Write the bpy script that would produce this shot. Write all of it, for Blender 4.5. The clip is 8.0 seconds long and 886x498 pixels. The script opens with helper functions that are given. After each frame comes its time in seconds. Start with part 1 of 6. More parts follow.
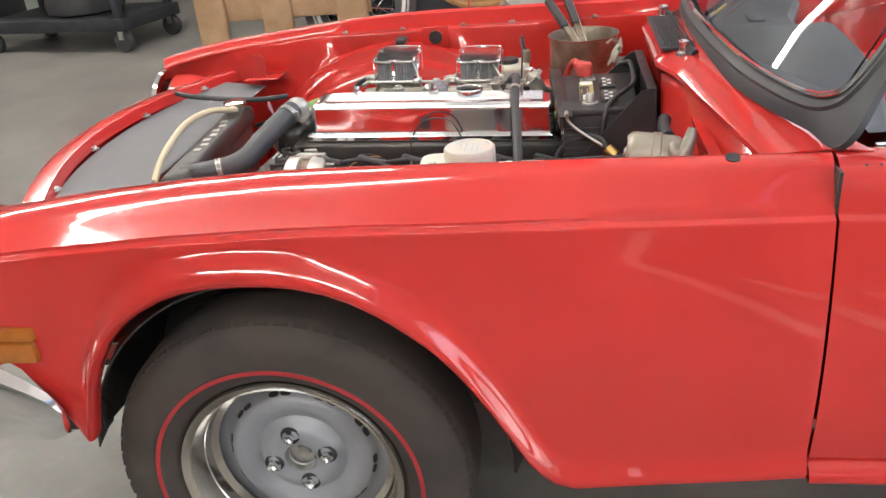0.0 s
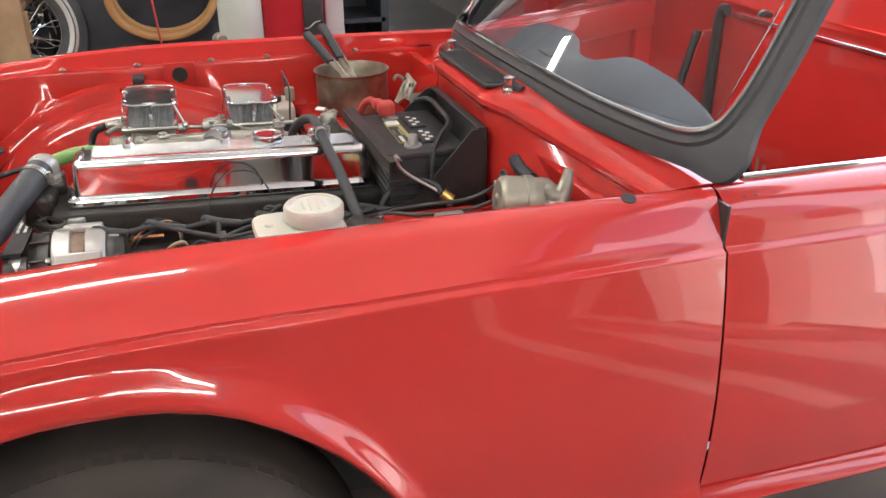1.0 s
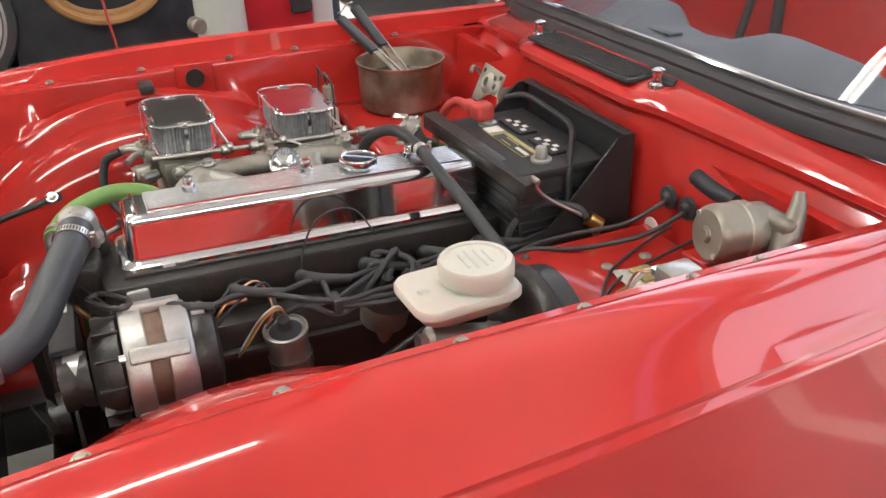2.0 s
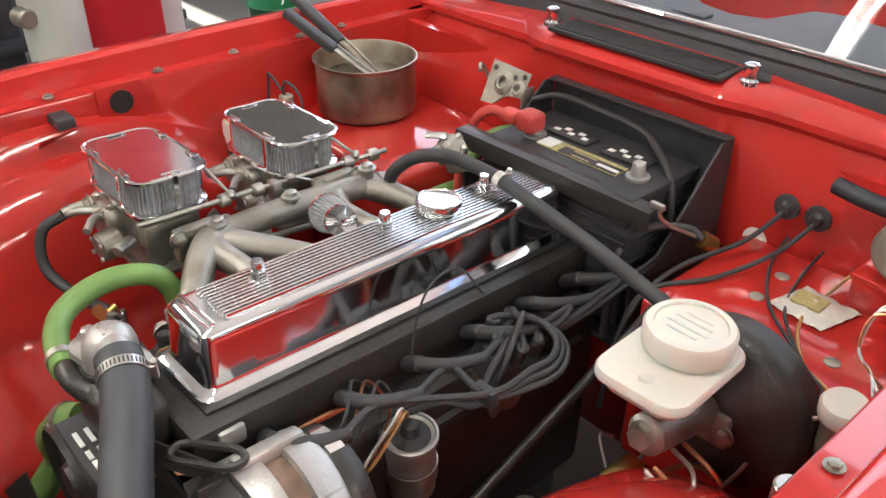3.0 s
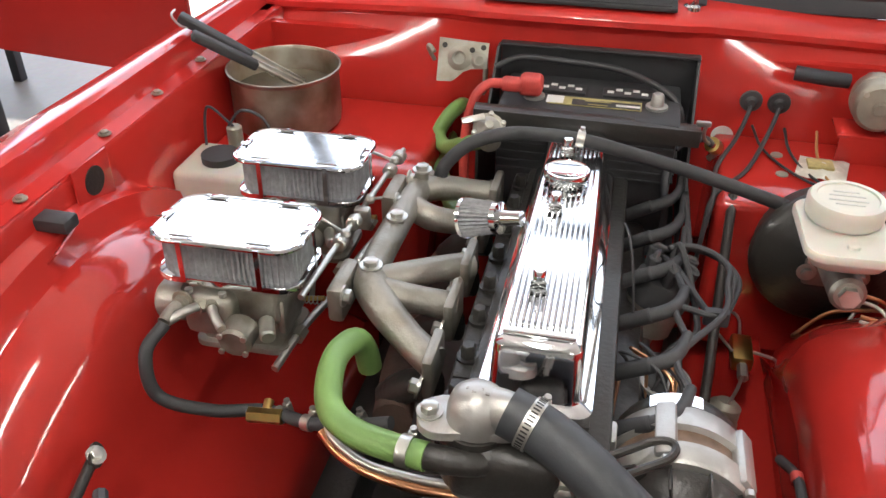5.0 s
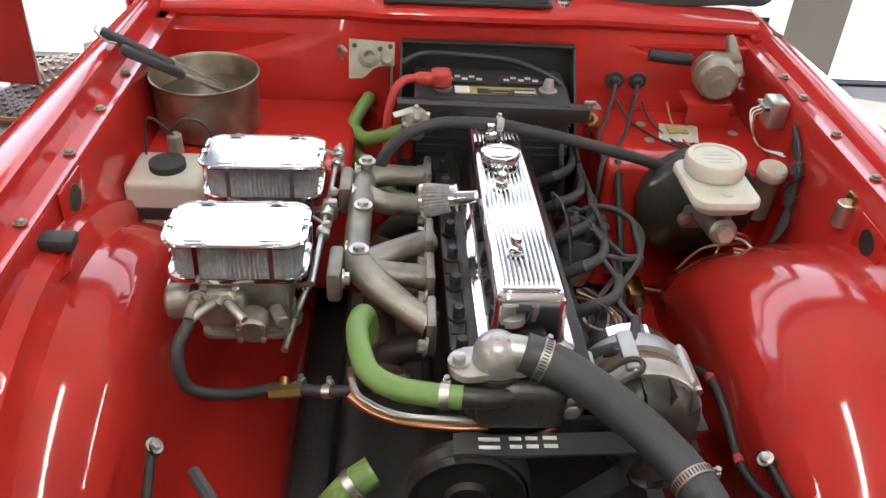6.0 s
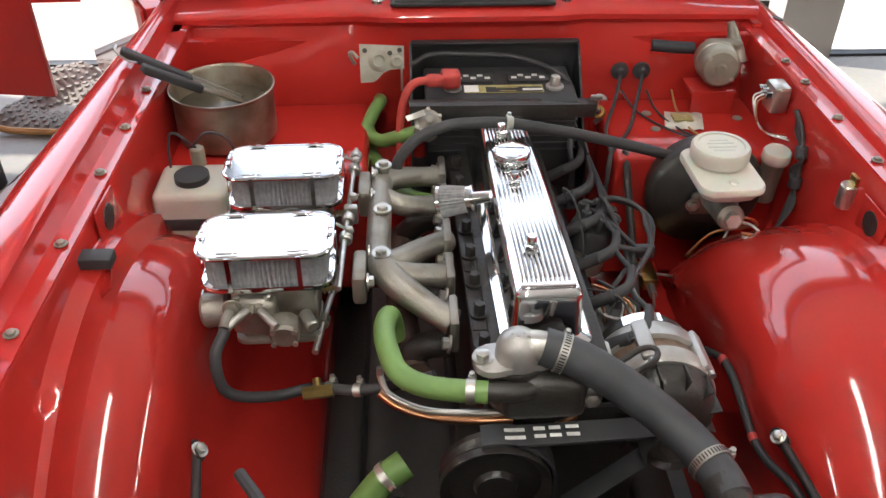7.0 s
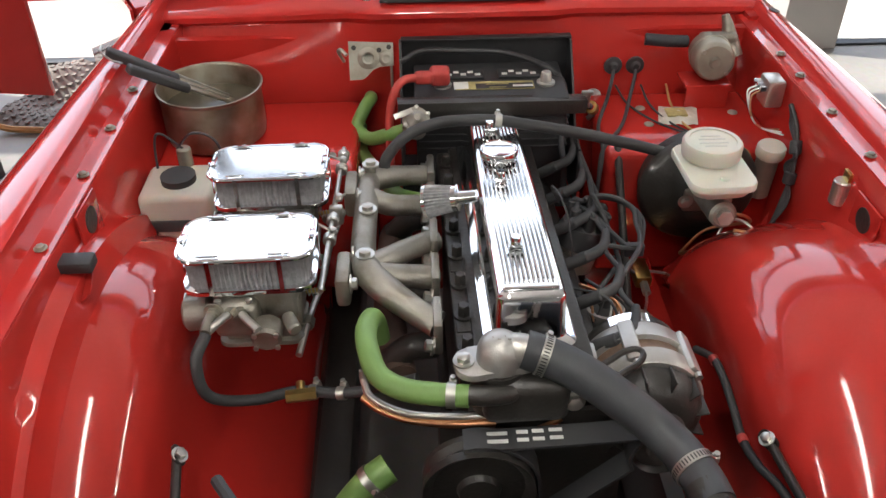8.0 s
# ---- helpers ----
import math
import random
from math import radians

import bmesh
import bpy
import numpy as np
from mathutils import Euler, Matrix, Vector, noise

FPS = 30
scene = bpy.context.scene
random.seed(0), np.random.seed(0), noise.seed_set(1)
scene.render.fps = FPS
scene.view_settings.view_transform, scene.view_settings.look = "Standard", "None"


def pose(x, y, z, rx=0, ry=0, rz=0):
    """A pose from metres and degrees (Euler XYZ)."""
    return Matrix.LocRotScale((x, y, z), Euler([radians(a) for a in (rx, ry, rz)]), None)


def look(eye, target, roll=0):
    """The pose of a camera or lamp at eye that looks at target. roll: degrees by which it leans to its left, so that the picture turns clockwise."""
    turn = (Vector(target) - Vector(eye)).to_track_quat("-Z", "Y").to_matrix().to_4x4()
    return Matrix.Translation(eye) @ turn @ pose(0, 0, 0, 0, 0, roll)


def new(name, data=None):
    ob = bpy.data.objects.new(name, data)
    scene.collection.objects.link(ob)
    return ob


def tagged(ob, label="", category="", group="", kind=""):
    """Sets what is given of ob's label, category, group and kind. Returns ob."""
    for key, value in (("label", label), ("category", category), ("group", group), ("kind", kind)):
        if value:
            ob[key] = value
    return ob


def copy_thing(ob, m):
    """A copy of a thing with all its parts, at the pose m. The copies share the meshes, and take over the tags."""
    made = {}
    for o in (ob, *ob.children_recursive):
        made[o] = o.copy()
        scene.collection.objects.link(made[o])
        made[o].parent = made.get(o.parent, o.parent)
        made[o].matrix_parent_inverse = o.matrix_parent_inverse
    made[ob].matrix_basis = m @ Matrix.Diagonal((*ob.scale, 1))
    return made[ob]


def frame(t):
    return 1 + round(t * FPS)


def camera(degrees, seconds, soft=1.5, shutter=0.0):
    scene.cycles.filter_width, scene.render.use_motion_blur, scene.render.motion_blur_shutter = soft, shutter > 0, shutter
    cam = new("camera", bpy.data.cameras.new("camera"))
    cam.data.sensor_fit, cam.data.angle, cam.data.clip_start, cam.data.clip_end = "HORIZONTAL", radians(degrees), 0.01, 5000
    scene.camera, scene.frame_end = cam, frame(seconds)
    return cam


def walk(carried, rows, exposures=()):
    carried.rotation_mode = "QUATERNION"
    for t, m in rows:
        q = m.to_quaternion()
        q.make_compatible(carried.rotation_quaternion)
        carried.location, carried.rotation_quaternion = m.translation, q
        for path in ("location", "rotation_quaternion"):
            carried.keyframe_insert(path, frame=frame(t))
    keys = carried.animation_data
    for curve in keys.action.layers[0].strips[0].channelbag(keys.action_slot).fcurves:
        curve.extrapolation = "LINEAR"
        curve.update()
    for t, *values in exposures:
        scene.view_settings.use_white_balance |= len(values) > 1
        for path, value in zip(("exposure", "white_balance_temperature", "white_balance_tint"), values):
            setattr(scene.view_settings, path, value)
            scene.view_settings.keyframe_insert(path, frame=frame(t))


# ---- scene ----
cam = camera(55.7, 8.0)
PATH = [
    (0, (0.475, -1.82, 1.288), (0.169, -0.045, 0.42), -5.7),
    (0.5, (0.322, -1.69, 1.283), (0.526, 0.103, 0.42), -1.3),
    (1, (0.141, -1.602, 1.28), (0.655, 0.134, 0.43), -0.5),
    (1.5, (0.02, -1.376, 1.273), (0.584, 0.312, 0.36), -1.9),
    (1.7, (-0.012, -1.29, 1.275), (0.563, 0.39, 0.355), -2.5),
    (2.8, (-0.307, -0.832, 1.286), (0.792, 0.481, 0.252), 1.0),
    (3, (-0.336, -0.713, 1.292), (0.792, 0.559, 0.238), -0.0),
    (3.5, (-0.442, -0.527, 1.284), (0.779, 0.606, 0.177), -0.3),
    (4, (-0.637, -0.407, 1.287), (0.921, 0.284, 0.241), 3.2),
    (4.2, (-0.678, -0.355, 1.301), (0.911, 0.28, 0.265), 3.5),
    (5.3, (-0.703, -0.004, 1.317), (0.925, 0.204, 0.175), -1.4),
    (5.5, (-0.762, 0.046, 1.335), (0.889, 0.085, 0.208), 0.2),
    (6, (-0.847, 0.113, 1.401), (0.787, 0.012, 0.252), 3.4),
    (6.5, (-0.871, 0.12, 1.441), (0.754, 0.025, 0.279), 1.4),
    (7, (-0.872, 0.126, 1.45), (0.738, 0.051, 0.265), 0.3),
    (7.5, (-0.859, 0.108, 1.455), (0.743, 0.06, 0.259), -0.3),
    (8, (-0.856, 0.088, 1.452), (0.743, 0.041, 0.252), -0.7),
]

# exposure follows the picture's slow darkening as the lens turns to the bright door
EXPOSURES = [(0, 1.65), (0.5, 1.68), (1.0, 1.45), (1.5, 1.33), (3.0, 1.48), (4.1, 1.55), (5.5, 1.22), (6.2, 1.15), (8.0, 0.93)]
walk(cam, [(t, look(eye, target, roll)) for t, eye, target, roll in PATH], EXPOSURES)

# ---- light ----
SUN_DIR = Vector((-0.22, -0.72, -1.0)).normalized()
world = bpy.data.worlds.new("daylight")
scene.world = world
world.use_nodes = True
wn = world.node_tree.nodes
sky = wn.new("ShaderNodeTexSky")
sky.sky_type = "NISHITA"
sky.sun_disc = False
sky.sun_elevation = math.asin(-SUN_DIR.z)
sky.sun_rotation = math.atan2(-SUN_DIR.x, -SUN_DIR.y)
world.node_tree.links.new(sky.outputs["Color"], wn["Background"].inputs["Color"])
wn["Background"].inputs["Strength"].default_value = 0.14
sun = new("sun", bpy.data.lights.new("sun", "SUN"))
sun.data.energy, sun.data.angle, sun.data.color = 5.0, radians(0.53), (1.0, 0.95, 0.86)
sun.matrix_world = look((6, -6, 12), Vector((6, -6, 12)) + SUN_DIR)

DOOR_X = 2.42      # plane of the garage's door opening, behind the car
# unseen area lamp added to strengthen the daylight from the opening
door_fill = new("door_daylight_fill", bpy.data.lights.new("door_daylight_fill", "AREA"))
door_fill.data.shape, door_fill.data.size, door_fill.data.size_y = "RECTANGLE", 5.6, 2.7
door_fill.data.energy, door_fill.data.color = 48, (0.95, 0.98, 1.0)
door_fill.matrix_world = look((DOOR_X + 0.25, 0.3, 1.5), (-3, 0.3, 1.0))


# ---- materials ----
def material(name, color, rough=0.5, metal=0.0, vary=0.12, scale=12.0, bump=0.0, bump_scale=80.0, coat=0.0, second=None, mix=(0.45, 0.6), spec=0.5, fine=0.0):
    """A surface with broad and fine colour variation, uneven gloss and relief."""
    m = bpy.data.materials.new(name)
    m.use_nodes = True
    n, l = m.node_tree.nodes, m.node_tree.links
    b = n["Principled BSDF"]
    geo = n.new("ShaderNodeTexCoord")
    big = n.new("ShaderNodeTexNoise")
    big.inputs["Scale"].default_value = scale
    big.inputs["Detail"].default_value = 6
    l.new(geo.outputs["Object"], big.inputs["Vector"])
    ramp = n.new("ShaderNodeValToRGB")
    c = Vector(color)
    two = Vector(second) if second else c * (1 - vary * 2)
    ramp.color_ramp.elements[0].position, ramp.color_ramp.elements[1].position = mix if second else (0.3, 0.7)
    ramp.color_ramp.elements[0].color = (*(two if second else c * (1 - vary)), 1)
    ramp.color_ramp.elements[1].color = (*(c if second else c * (1 + vary)), 1)
    l.new(big.outputs["Fac"], ramp.inputs["Fac"])
    small = n.new("ShaderNodeTexNoise")
    small.inputs["Scale"].default_value = bump_scale
    small.inputs["Detail"].default_value = 4
    l.new(geo.outputs["Object"], small.inputs["Vector"])
    if fine:
        mul = n.new("ShaderNodeMix")
        mul.data_type, mul.blend_type = "RGBA", "MULTIPLY"
        mul.inputs["Factor"].default_value = fine
        l.new(ramp.outputs["Color"], mul.inputs["A"])
        l.new(small.outputs["Color"], mul.inputs["B"])
        l.new(mul.outputs["Result"], b.inputs["Base Color"])
    else:
        l.new(ramp.outputs["Color"], b.inputs["Base Color"])
    span = n.new("ShaderNodeMapRange")
    span.inputs["To Min"].default_value = max(0.02, rough * 0.75)
    span.inputs["To Max"].default_value = min(1.0, rough * 1.3)
    l.new(big.outputs["Fac"], span.inputs["Value"])
    l.new(span.outputs["Result"], b.inputs["Roughness"])
    b.inputs["Metallic"].default_value = metal
    b.inputs["Specular IOR Level"].default_value = spec
    b.inputs["Coat Weight"].default_value = coat
    b.inputs["Coat Roughness"].default_value = 0.025
    if bump:
        bp = n.new("ShaderNodeBump")
        bp.inputs["Strength"].default_value = bump
        bp.inputs["Distance"].default_value = 0.002
        l.new(small.outputs["Fac"], bp.inputs["Height"])
        l.new(bp.outputs["Normal"], b.inputs["Normal"])
    return m


def glowing(name, color, strength):
    m = bpy.data.materials.new(name)
    m.use_nodes = True
    b = m.node_tree.nodes["Principled BSDF"]
    b.inputs["Base Color"].default_value = (*color, 1)
    b.inputs["Emission Color"].default_value = (*color, 1)
    b.inputs["Emission Strength"].default_value = strength
    return m


PAINT = material("red_paint", (0.58, 0.034, 0.029), 0.16, vary=0.06, scale=3, coat=1.0, bump=0.015, bump_scale=25, spec=0.25)
BAY = material("red_bay_paint", (0.50, 0.028, 0.022), 0.10, vary=0.10, scale=5, coat=0.35, bump=0.025, bump_scale=60, second=(0.40, 0.028, 0.022), mix=(0.25, 0.5))
CHROME = material("chrome", (0.82, 0.83, 0.84), 0.07, 1.0, vary=0.05, scale=9, bump=0.01)
POLISHED = material("polished_aluminium", (0.80, 0.80, 0.80), 0.13, 1.0, vary=0.08, scale=14, bump=0.03, bump_scale=200)
LID = material("brushed_lid_steel", (0.78, 0.79, 0.80), 0.11, 1.0, vary=0.10, scale=18, bump=0.04, bump_scale=90)
CAST = material("cast_aluminium", (0.36, 0.34, 0.30), 0.45, 0.75, vary=0.18, scale=25, bump=0.35, bump_scale=220, second=(0.26, 0.24, 0.20), mix=(0.35, 0.55))
CASTPALE = material("pale_cast_aluminium", (0.484, 0.476, 0.452), 0.40, 0.7, vary=0.12, scale=30, bump=0.25, bump_scale=250, second=(0.42, 0.40, 0.36), mix=(0.30, 0.45))
STEEL = material("zinc_steel", (0.55, 0.54, 0.50), 0.32, 0.9, vary=0.15, scale=40, bump=0.1, bump_scale=200)
DULLZINC = material("dull_passivated_zinc", (0.40, 0.385, 0.33), 0.55, 0.55, vary=0.2, scale=35, bump=0.15, bump_scale=180, second=(0.30, 0.27, 0.21), mix=(0.3, 0.6))
IRON = material("black_engine_paint", (0.020, 0.020, 0.021), 0.36, vary=0.3, scale=16, bump=0.4, bump_scale=160, second=(0.032, 0.029, 0.026), mix=(0.55, 0.8))
RUBBER = material("black_rubber", (0.042, 0.042, 0.044), 0.55, vary=0.2, scale=20, bump=0.1, bump_scale=300)
HOSE = material("radiator_hose_rubber", (0.052, 0.055, 0.060), 0.48, vary=0.15, scale=30, bump=0.12, bump_scale=260)
TYRE = material("tyre_rubber", (0.050, 0.042, 0.038), 0.75, vary=0.2, scale=9, bump=0.25, bump_scale=120, second=(0.065, 0.05, 0.042), mix=(0.4, 0.65))
REDLINE = material("tyre_red_line", (0.42, 0.03, 0.035), 0.7)
RIMSTEEL = material("champagne_rim_steel", (0.70, 0.66, 0.59), 0.16, 1.0, vary=0.10, scale=14, bump=0.03, bump_scale=120)
WHEELGREY = material("wheel_grey_paint", (0.36, 0.37, 0.40), 0.38, 0.3, vary=0.08, scale=14, bump=0.05)
GREEN = material("green_silicone_hose", (0.17, 0.30, 0.085), 0.42, vary=0.10, scale=22, bump=0.08, bump_scale=300)
PLASTIC = material("milky_plastic", (0.629, 0.603, 0.527), 0.35, vary=0.05, scale=20)
for node_input, value in (("Subsurface Weight", 0.25), ("Subsurface Scale", 0.02)):
    PLASTIC.node_tree.nodes["Principled BSDF"].inputs[node_input].default_value = value
BATTERY = material("battery_plastic", (0.030, 0.030, 0.032), 0.45, vary=0.2, scale=30, bump=0.15, bump_scale=300)
VINYL = material("dash_vinyl", (0.055, 0.058, 0.062), 0.55, vary=0.10, scale=12, bump=0.2, bump_scale=500)
SEAL = material("grey_black_seal", (0.045, 0.045, 0.05), 0.55, vary=0.12, scale=10, bump=0.1, bump_scale=200)
COPPER = material("copper_pipe", (0.60, 0.30, 0.16), 0.3, 1.0, vary=0.15, scale=40)
BRASS = material("brass", (0.62, 0.45, 0.16), 0.3, 1.0, vary=0.15, scale=50)
PANSTEEL = material("stained_pan_steel", (0.40, 0.36, 0.29), 0.38, 0.85, vary=0.2, scale=14, second=(0.20, 0.15, 0.10), mix=(0.35, 0.6), bump=0.05)
OIL = material("old_oil", (0.10, 0.085, 0.06), 0.15, vary=0.2, scale=20)
AMBER = material("amber_lens", (0.42, 0.13, 0.015), 0.15, vary=0.1, scale=60, coat=0.6)
WHITE = material("white_print", (0.75, 0.75, 0.72), 0.5)
YELLOW = material("yellow_print", (0.40, 0.34, 0.14), 0.5, vary=0.2, scale=120)
REDRUB = material("red_rubber_boot", (0.50, 0.055, 0.045), 0.5, vary=0.15, scale=60)
PLEAT = material("filter_gauze", (0.30, 0.30, 0.31), 0.8, 0.0, vary=0.25, scale=90, bump=0.6, bump_scale=900)
BROWNCORE = material("stator_laminations", (0.20, 0.13, 0.09), 0.55, 0.3, vary=0.25, scale=60, bump=0.3, bump_scale=300)
MOTOR = material("motor_zinc", (0.36, 0.34, 0.28), 0.42, 0.6, vary=0.15, scale=30, bump=0.1)
CONCRETE = material("workshop_concrete", (0.28, 0.262, 0.24), 0.45, vary=0.18, scale=1.6, bump=0.25, bump_scale=40, second=(0.19, 0.178, 0.165), mix=(0.35, 0.62), fine=0.3)
PAVING = material("sunlit_concrete", (0.55, 0.52, 0.47), 0.85, vary=0.1, scale=2.0, bump=0.3, bump_scale=60)
PLASTER = material("grey_wall", (0.34, 0.335, 0.32), 0.8, vary=0.12, scale=1.2, bump=0.15, bump_scale=30)
CEILING = material("white_ceiling", (0.66, 0.66, 0.64), 0.85, vary=0.06, scale=1.5)
WOOD = material("raw_pine", (0.52, 0.34, 0.19), 0.65, vary=0.16, scale=7, bump=0.25, bump_scale=70, second=(0.38, 0.23, 0.12), mix=(0.35, 0.65), fine=0.3)
DARKMETAL = material("dark_trolley_steel", (0.045, 0.048, 0.055), 0.5, 0.4, vary=0.25, scale=10, bump=0.1)
REDPOST = material("red_lift_paint", (0.50, 0.02, 0.03), 0.4, vary=0.08, scale=4, bump=0.05)
TANK = material("pale_gas_cylinder", (0.50, 0.53, 0.48), 0.45, vary=0.1, scale=6, bump=0.05)
ORANGEHOSE = material("brown_hose", (0.42, 0.22, 0.08), 0.6, vary=0.2, scale=9, bump=0.1)
MATWEAVE = material("woven_mat", (0.17, 0.155, 0.14), 0.95, vary=0.25, scale=25, bump=0.8, bump_scale=140)
LEAFGREEN = material("green_bucket_plastic", (0.03, 0.20, 0.09), 0.4)
TUBE = glowing("fluorescent_tube", (1.0, 0.97, 0.92), 24.0)
GLASS = bpy.data.materials.new("windscreen_glass")
GLASS.use_nodes = True
gb = GLASS.node_tree.nodes["Principled BSDF"]
gb.inputs["Transmission Weight"].default_value, gb.inputs["Roughness"].default_value, gb.inputs["IOR"].default_value = 1.0, 0.0, 1.45


# ---- mesh helpers ----
def part(name, bm, mat, parent=None, label="", smooth=True):
    me = bpy.data.meshes.new(name)
    bmesh.ops.recalc_face_normals(bm, faces=bm.faces)
    bm.to_mesh(me)
    bm.free()
    me.materials.append(mat)
    if smooth:
        me.polygons.foreach_set("use_smooth", [True] * len(me.polygons))
        me.set_sharp_from_angle(angle=radians(38))
    ob = new(name, me)
    if parent:
        ob.parent = parent
    if label:
        tagged(ob, label)
    return ob


def thing(name, label, category, group="", kind="", at=None):
    ob = new(name)
    ob.empty_display_size = 0.05
    if at is not None:
        ob.matrix_world = at
    return tagged(ob, label, category, group, kind)


def box(cx, cy, cz, sx, sy, sz, bevel=0.0, m=None, bm=None, seg=2):
    bm = bm or bmesh.new()
    r = bmesh.ops.create_cube(bm, size=1, matrix=(m or Matrix()) @ Matrix.Translation((cx, cy, cz)) @ Matrix.Diagonal((sx, sy, sz, 1)))
    if bevel:
        vs = set(r["verts"])
        es = [e for e in bm.edges if e.verts[0] in vs and e.verts[1] in vs]
        bmesh.ops.bevel(bm, geom=es, offset=bevel, segments=seg, affect="EDGES", profile=0.5)
    return bm


def axis_matrix(a, b):
    a, b = Vector(a), Vector(b)
    return Matrix.Translation(a) @ (b - a).to_track_quat("Z", "Y").to_matrix().to_4x4()


def lathe(profile, m=None, n=28, bm=None):
    """Turns (radius, height) pairs round the z axis of m; closes ends of zero radius."""
    bm = bm or bmesh.new()
    m = m or Matrix()
    rings = []
    for r, h in profile:
        if r < 1e-6:
            rings.append([bm.verts.new(m @ Vector((0, 0, h)))])
        else:
            rings.append([bm.verts.new(m @ Vector((r * math.cos(2 * math.pi * k / n), r * math.sin(2 * math.pi * k / n), h))) for k in range(n)])
    for p, q in zip(rings, rings[1:]):
        for k in range(n):
            j = (k + 1) % n
            if len(p) == 1 and len(q) > 1:
                bm.faces.new((p[0], q[k], q[j]))
            elif len(q) == 1 and len(p) > 1:
                bm.faces.new((p[k], p[j], q[0]))
            elif len(p) > 1:
                bm.faces.new((p[k], p[j], q[j], q[k]))
    return bm


def rod(a, b, r, n=16, bevel=0.0, bm=None):
    h = (Vector(b) - Vector(a)).length
    e = bevel
    prof = [(0, 0), (r - e, 0), (r, e), (r, h - e), (r - e, h), (0, h)] if e else [(0, 0), (r, 0), (r, h), (0, h)]
    return lathe(prof, axis_matrix(a, b), n, bm)


def spline(pts, res=8):
    p = [Vector(q) for q in pts]
    p = [p[0] * 2 - p[1]] + p + [p[-1] * 2 - p[-2]]
    out = []
    for i in range(1, len(p) - 2):
        a, b, c, d = p[i - 1:i + 3]
        for k in range(res):
            t = k / res
            out.append(0.5 * ((2 * b) + (c - a) * t + (2 * a - 5 * b + 4 * c - d) * t * t + (3 * b - a - 3 * c + d) * t ** 3))
    out.append(p[-2])
    return out


def tube(pts, r, n=10, res=8, bm=None, smooth=True, radii=None):
    """A round hose, pipe or wire through the points."""
    bm = bm or bmesh.new()
    line = spline(pts, res) if smooth else [Vector(q) for q in pts]
    side, rings = None, []
    for i, p in enumerate(line):
        way = (line[min(i + 1, len(line) - 1)] - line[max(i - 1, 0)]).normalized()
        if side is None:
            side = way.orthogonal().normalized()
        side = (side - way * side.dot(way)).normalized()
        up = way.cross(side)
        rr = r if radii is None else float(np.interp(i / (len(line) - 1), np.linspace(0, 1, len(radii)), radii))
        rings.append([bm.verts.new(p + (side * math.cos(2 * math.pi * k / n) + up * math.sin(2 * math.pi * k / n)) * rr) for k in range(n)])
    for a, b in zip(rings, rings[1:]):
        for k in range(n):
            j = (k + 1) % n
            bm.faces.new((a[k], a[j], b[j], b[k]))
    bm.faces.new(rings[0][::-1])
    bm.faces.new(rings[-1])
    return bm


def sheet(rows, thick=0.0, bm=None):
    """A surface through rows of points; given a thickness it becomes a solid shell."""
    bm = bm or bmesh.new()
    grid = [[bm.verts.new(p) for p in row] for row in rows]
    faces = []
    for a, b in zip(grid, grid[1:]):
        for k in range(len(a) - 1):
            faces.append(bm.faces.new((a[k], a[k + 1], b[k + 1], b[k])))
    if thick:
        bmesh.ops.recalc_face_normals(bm, faces=faces)
        bmesh.ops.solidify(bm, geom=faces, thickness=thick)
    return bm


def plate(outline, thick, m=None, bevel=0.0, bm=None):
    """A flat piece with the given outline in x and y, thick along z."""
    bm = bm or bmesh.new()
    m = m or Matrix()
    low = [bm.verts.new(m @ Vector((x, y, 0))) for x, y in outline]
    top = [bm.verts.new(m @ Vector((x, y, thick))) for x, y in outline]
    bm.faces.new(low[::-1])
    cap = bm.faces.new(top)
    for k in range(len(low)):
        j = (k + 1) % len(low)
        bm.faces.new((low[k], low[j], top[j], top[k]))
    if bevel:
        bmesh.ops.bevel(bm, geom=list(cap.edges), offset=bevel, segments=2, affect="EDGES", profile=0.5)
    return bm


def rounded(sx, sy, r, n=6):
    pts = []
    for cx, cy, a in ((sx / 2 - r, sy / 2 - r, 0), (-sx / 2 + r, sy / 2 - r, 90), (-sx / 2 + r, -sy / 2 + r, 180), (sx / 2 - r, -sy / 2 + r, 270)):
        for k in range(n + 1):
            t = radians(a + 90 * k / n)
            pts.append((cx + r * math.cos(t), cy + r * math.sin(t)))
    return pts


def hexbolt(at, way=(0, 0, 1), r=0.008, h=0.007, washer=True):
    m = axis_matrix(at, Vector(at) + Vector(way))
    bm = lathe([(0, 0), (r * 1.5, 0), (r * 1.5, h * 0.25), (0, h * 0.25)], m, 14) if washer else bmesh.new()
    return lathe([(0, h * 0.2), (r, h * 0.2), (r, h * 0.9), (r * 0.8, h), (0, h)], m, 6, bm)


def band(at, way, r, w=0.011):
    """A worm-drive clamp round a hose, with its screw housing."""
    m = axis_matrix(Vector(at) - Vector(way).normalized() * w / 2, Vector(at) + Vector(way))
    bm = lathe([(r, 0), (r + 0.0016, 0), (r + 0.0016, w), (r, w)], m, 24)
    box(r + 0.004, 0, w / 2, 0.007, 0.016, w * 0.9, 0.0015, m, bm)
    return rod(m @ Vector((r + 0.005, -0.014, w / 2)), m @ Vector((r + 0.005, 0.012, w / 2)), 0.0035, 8, 0, bm)


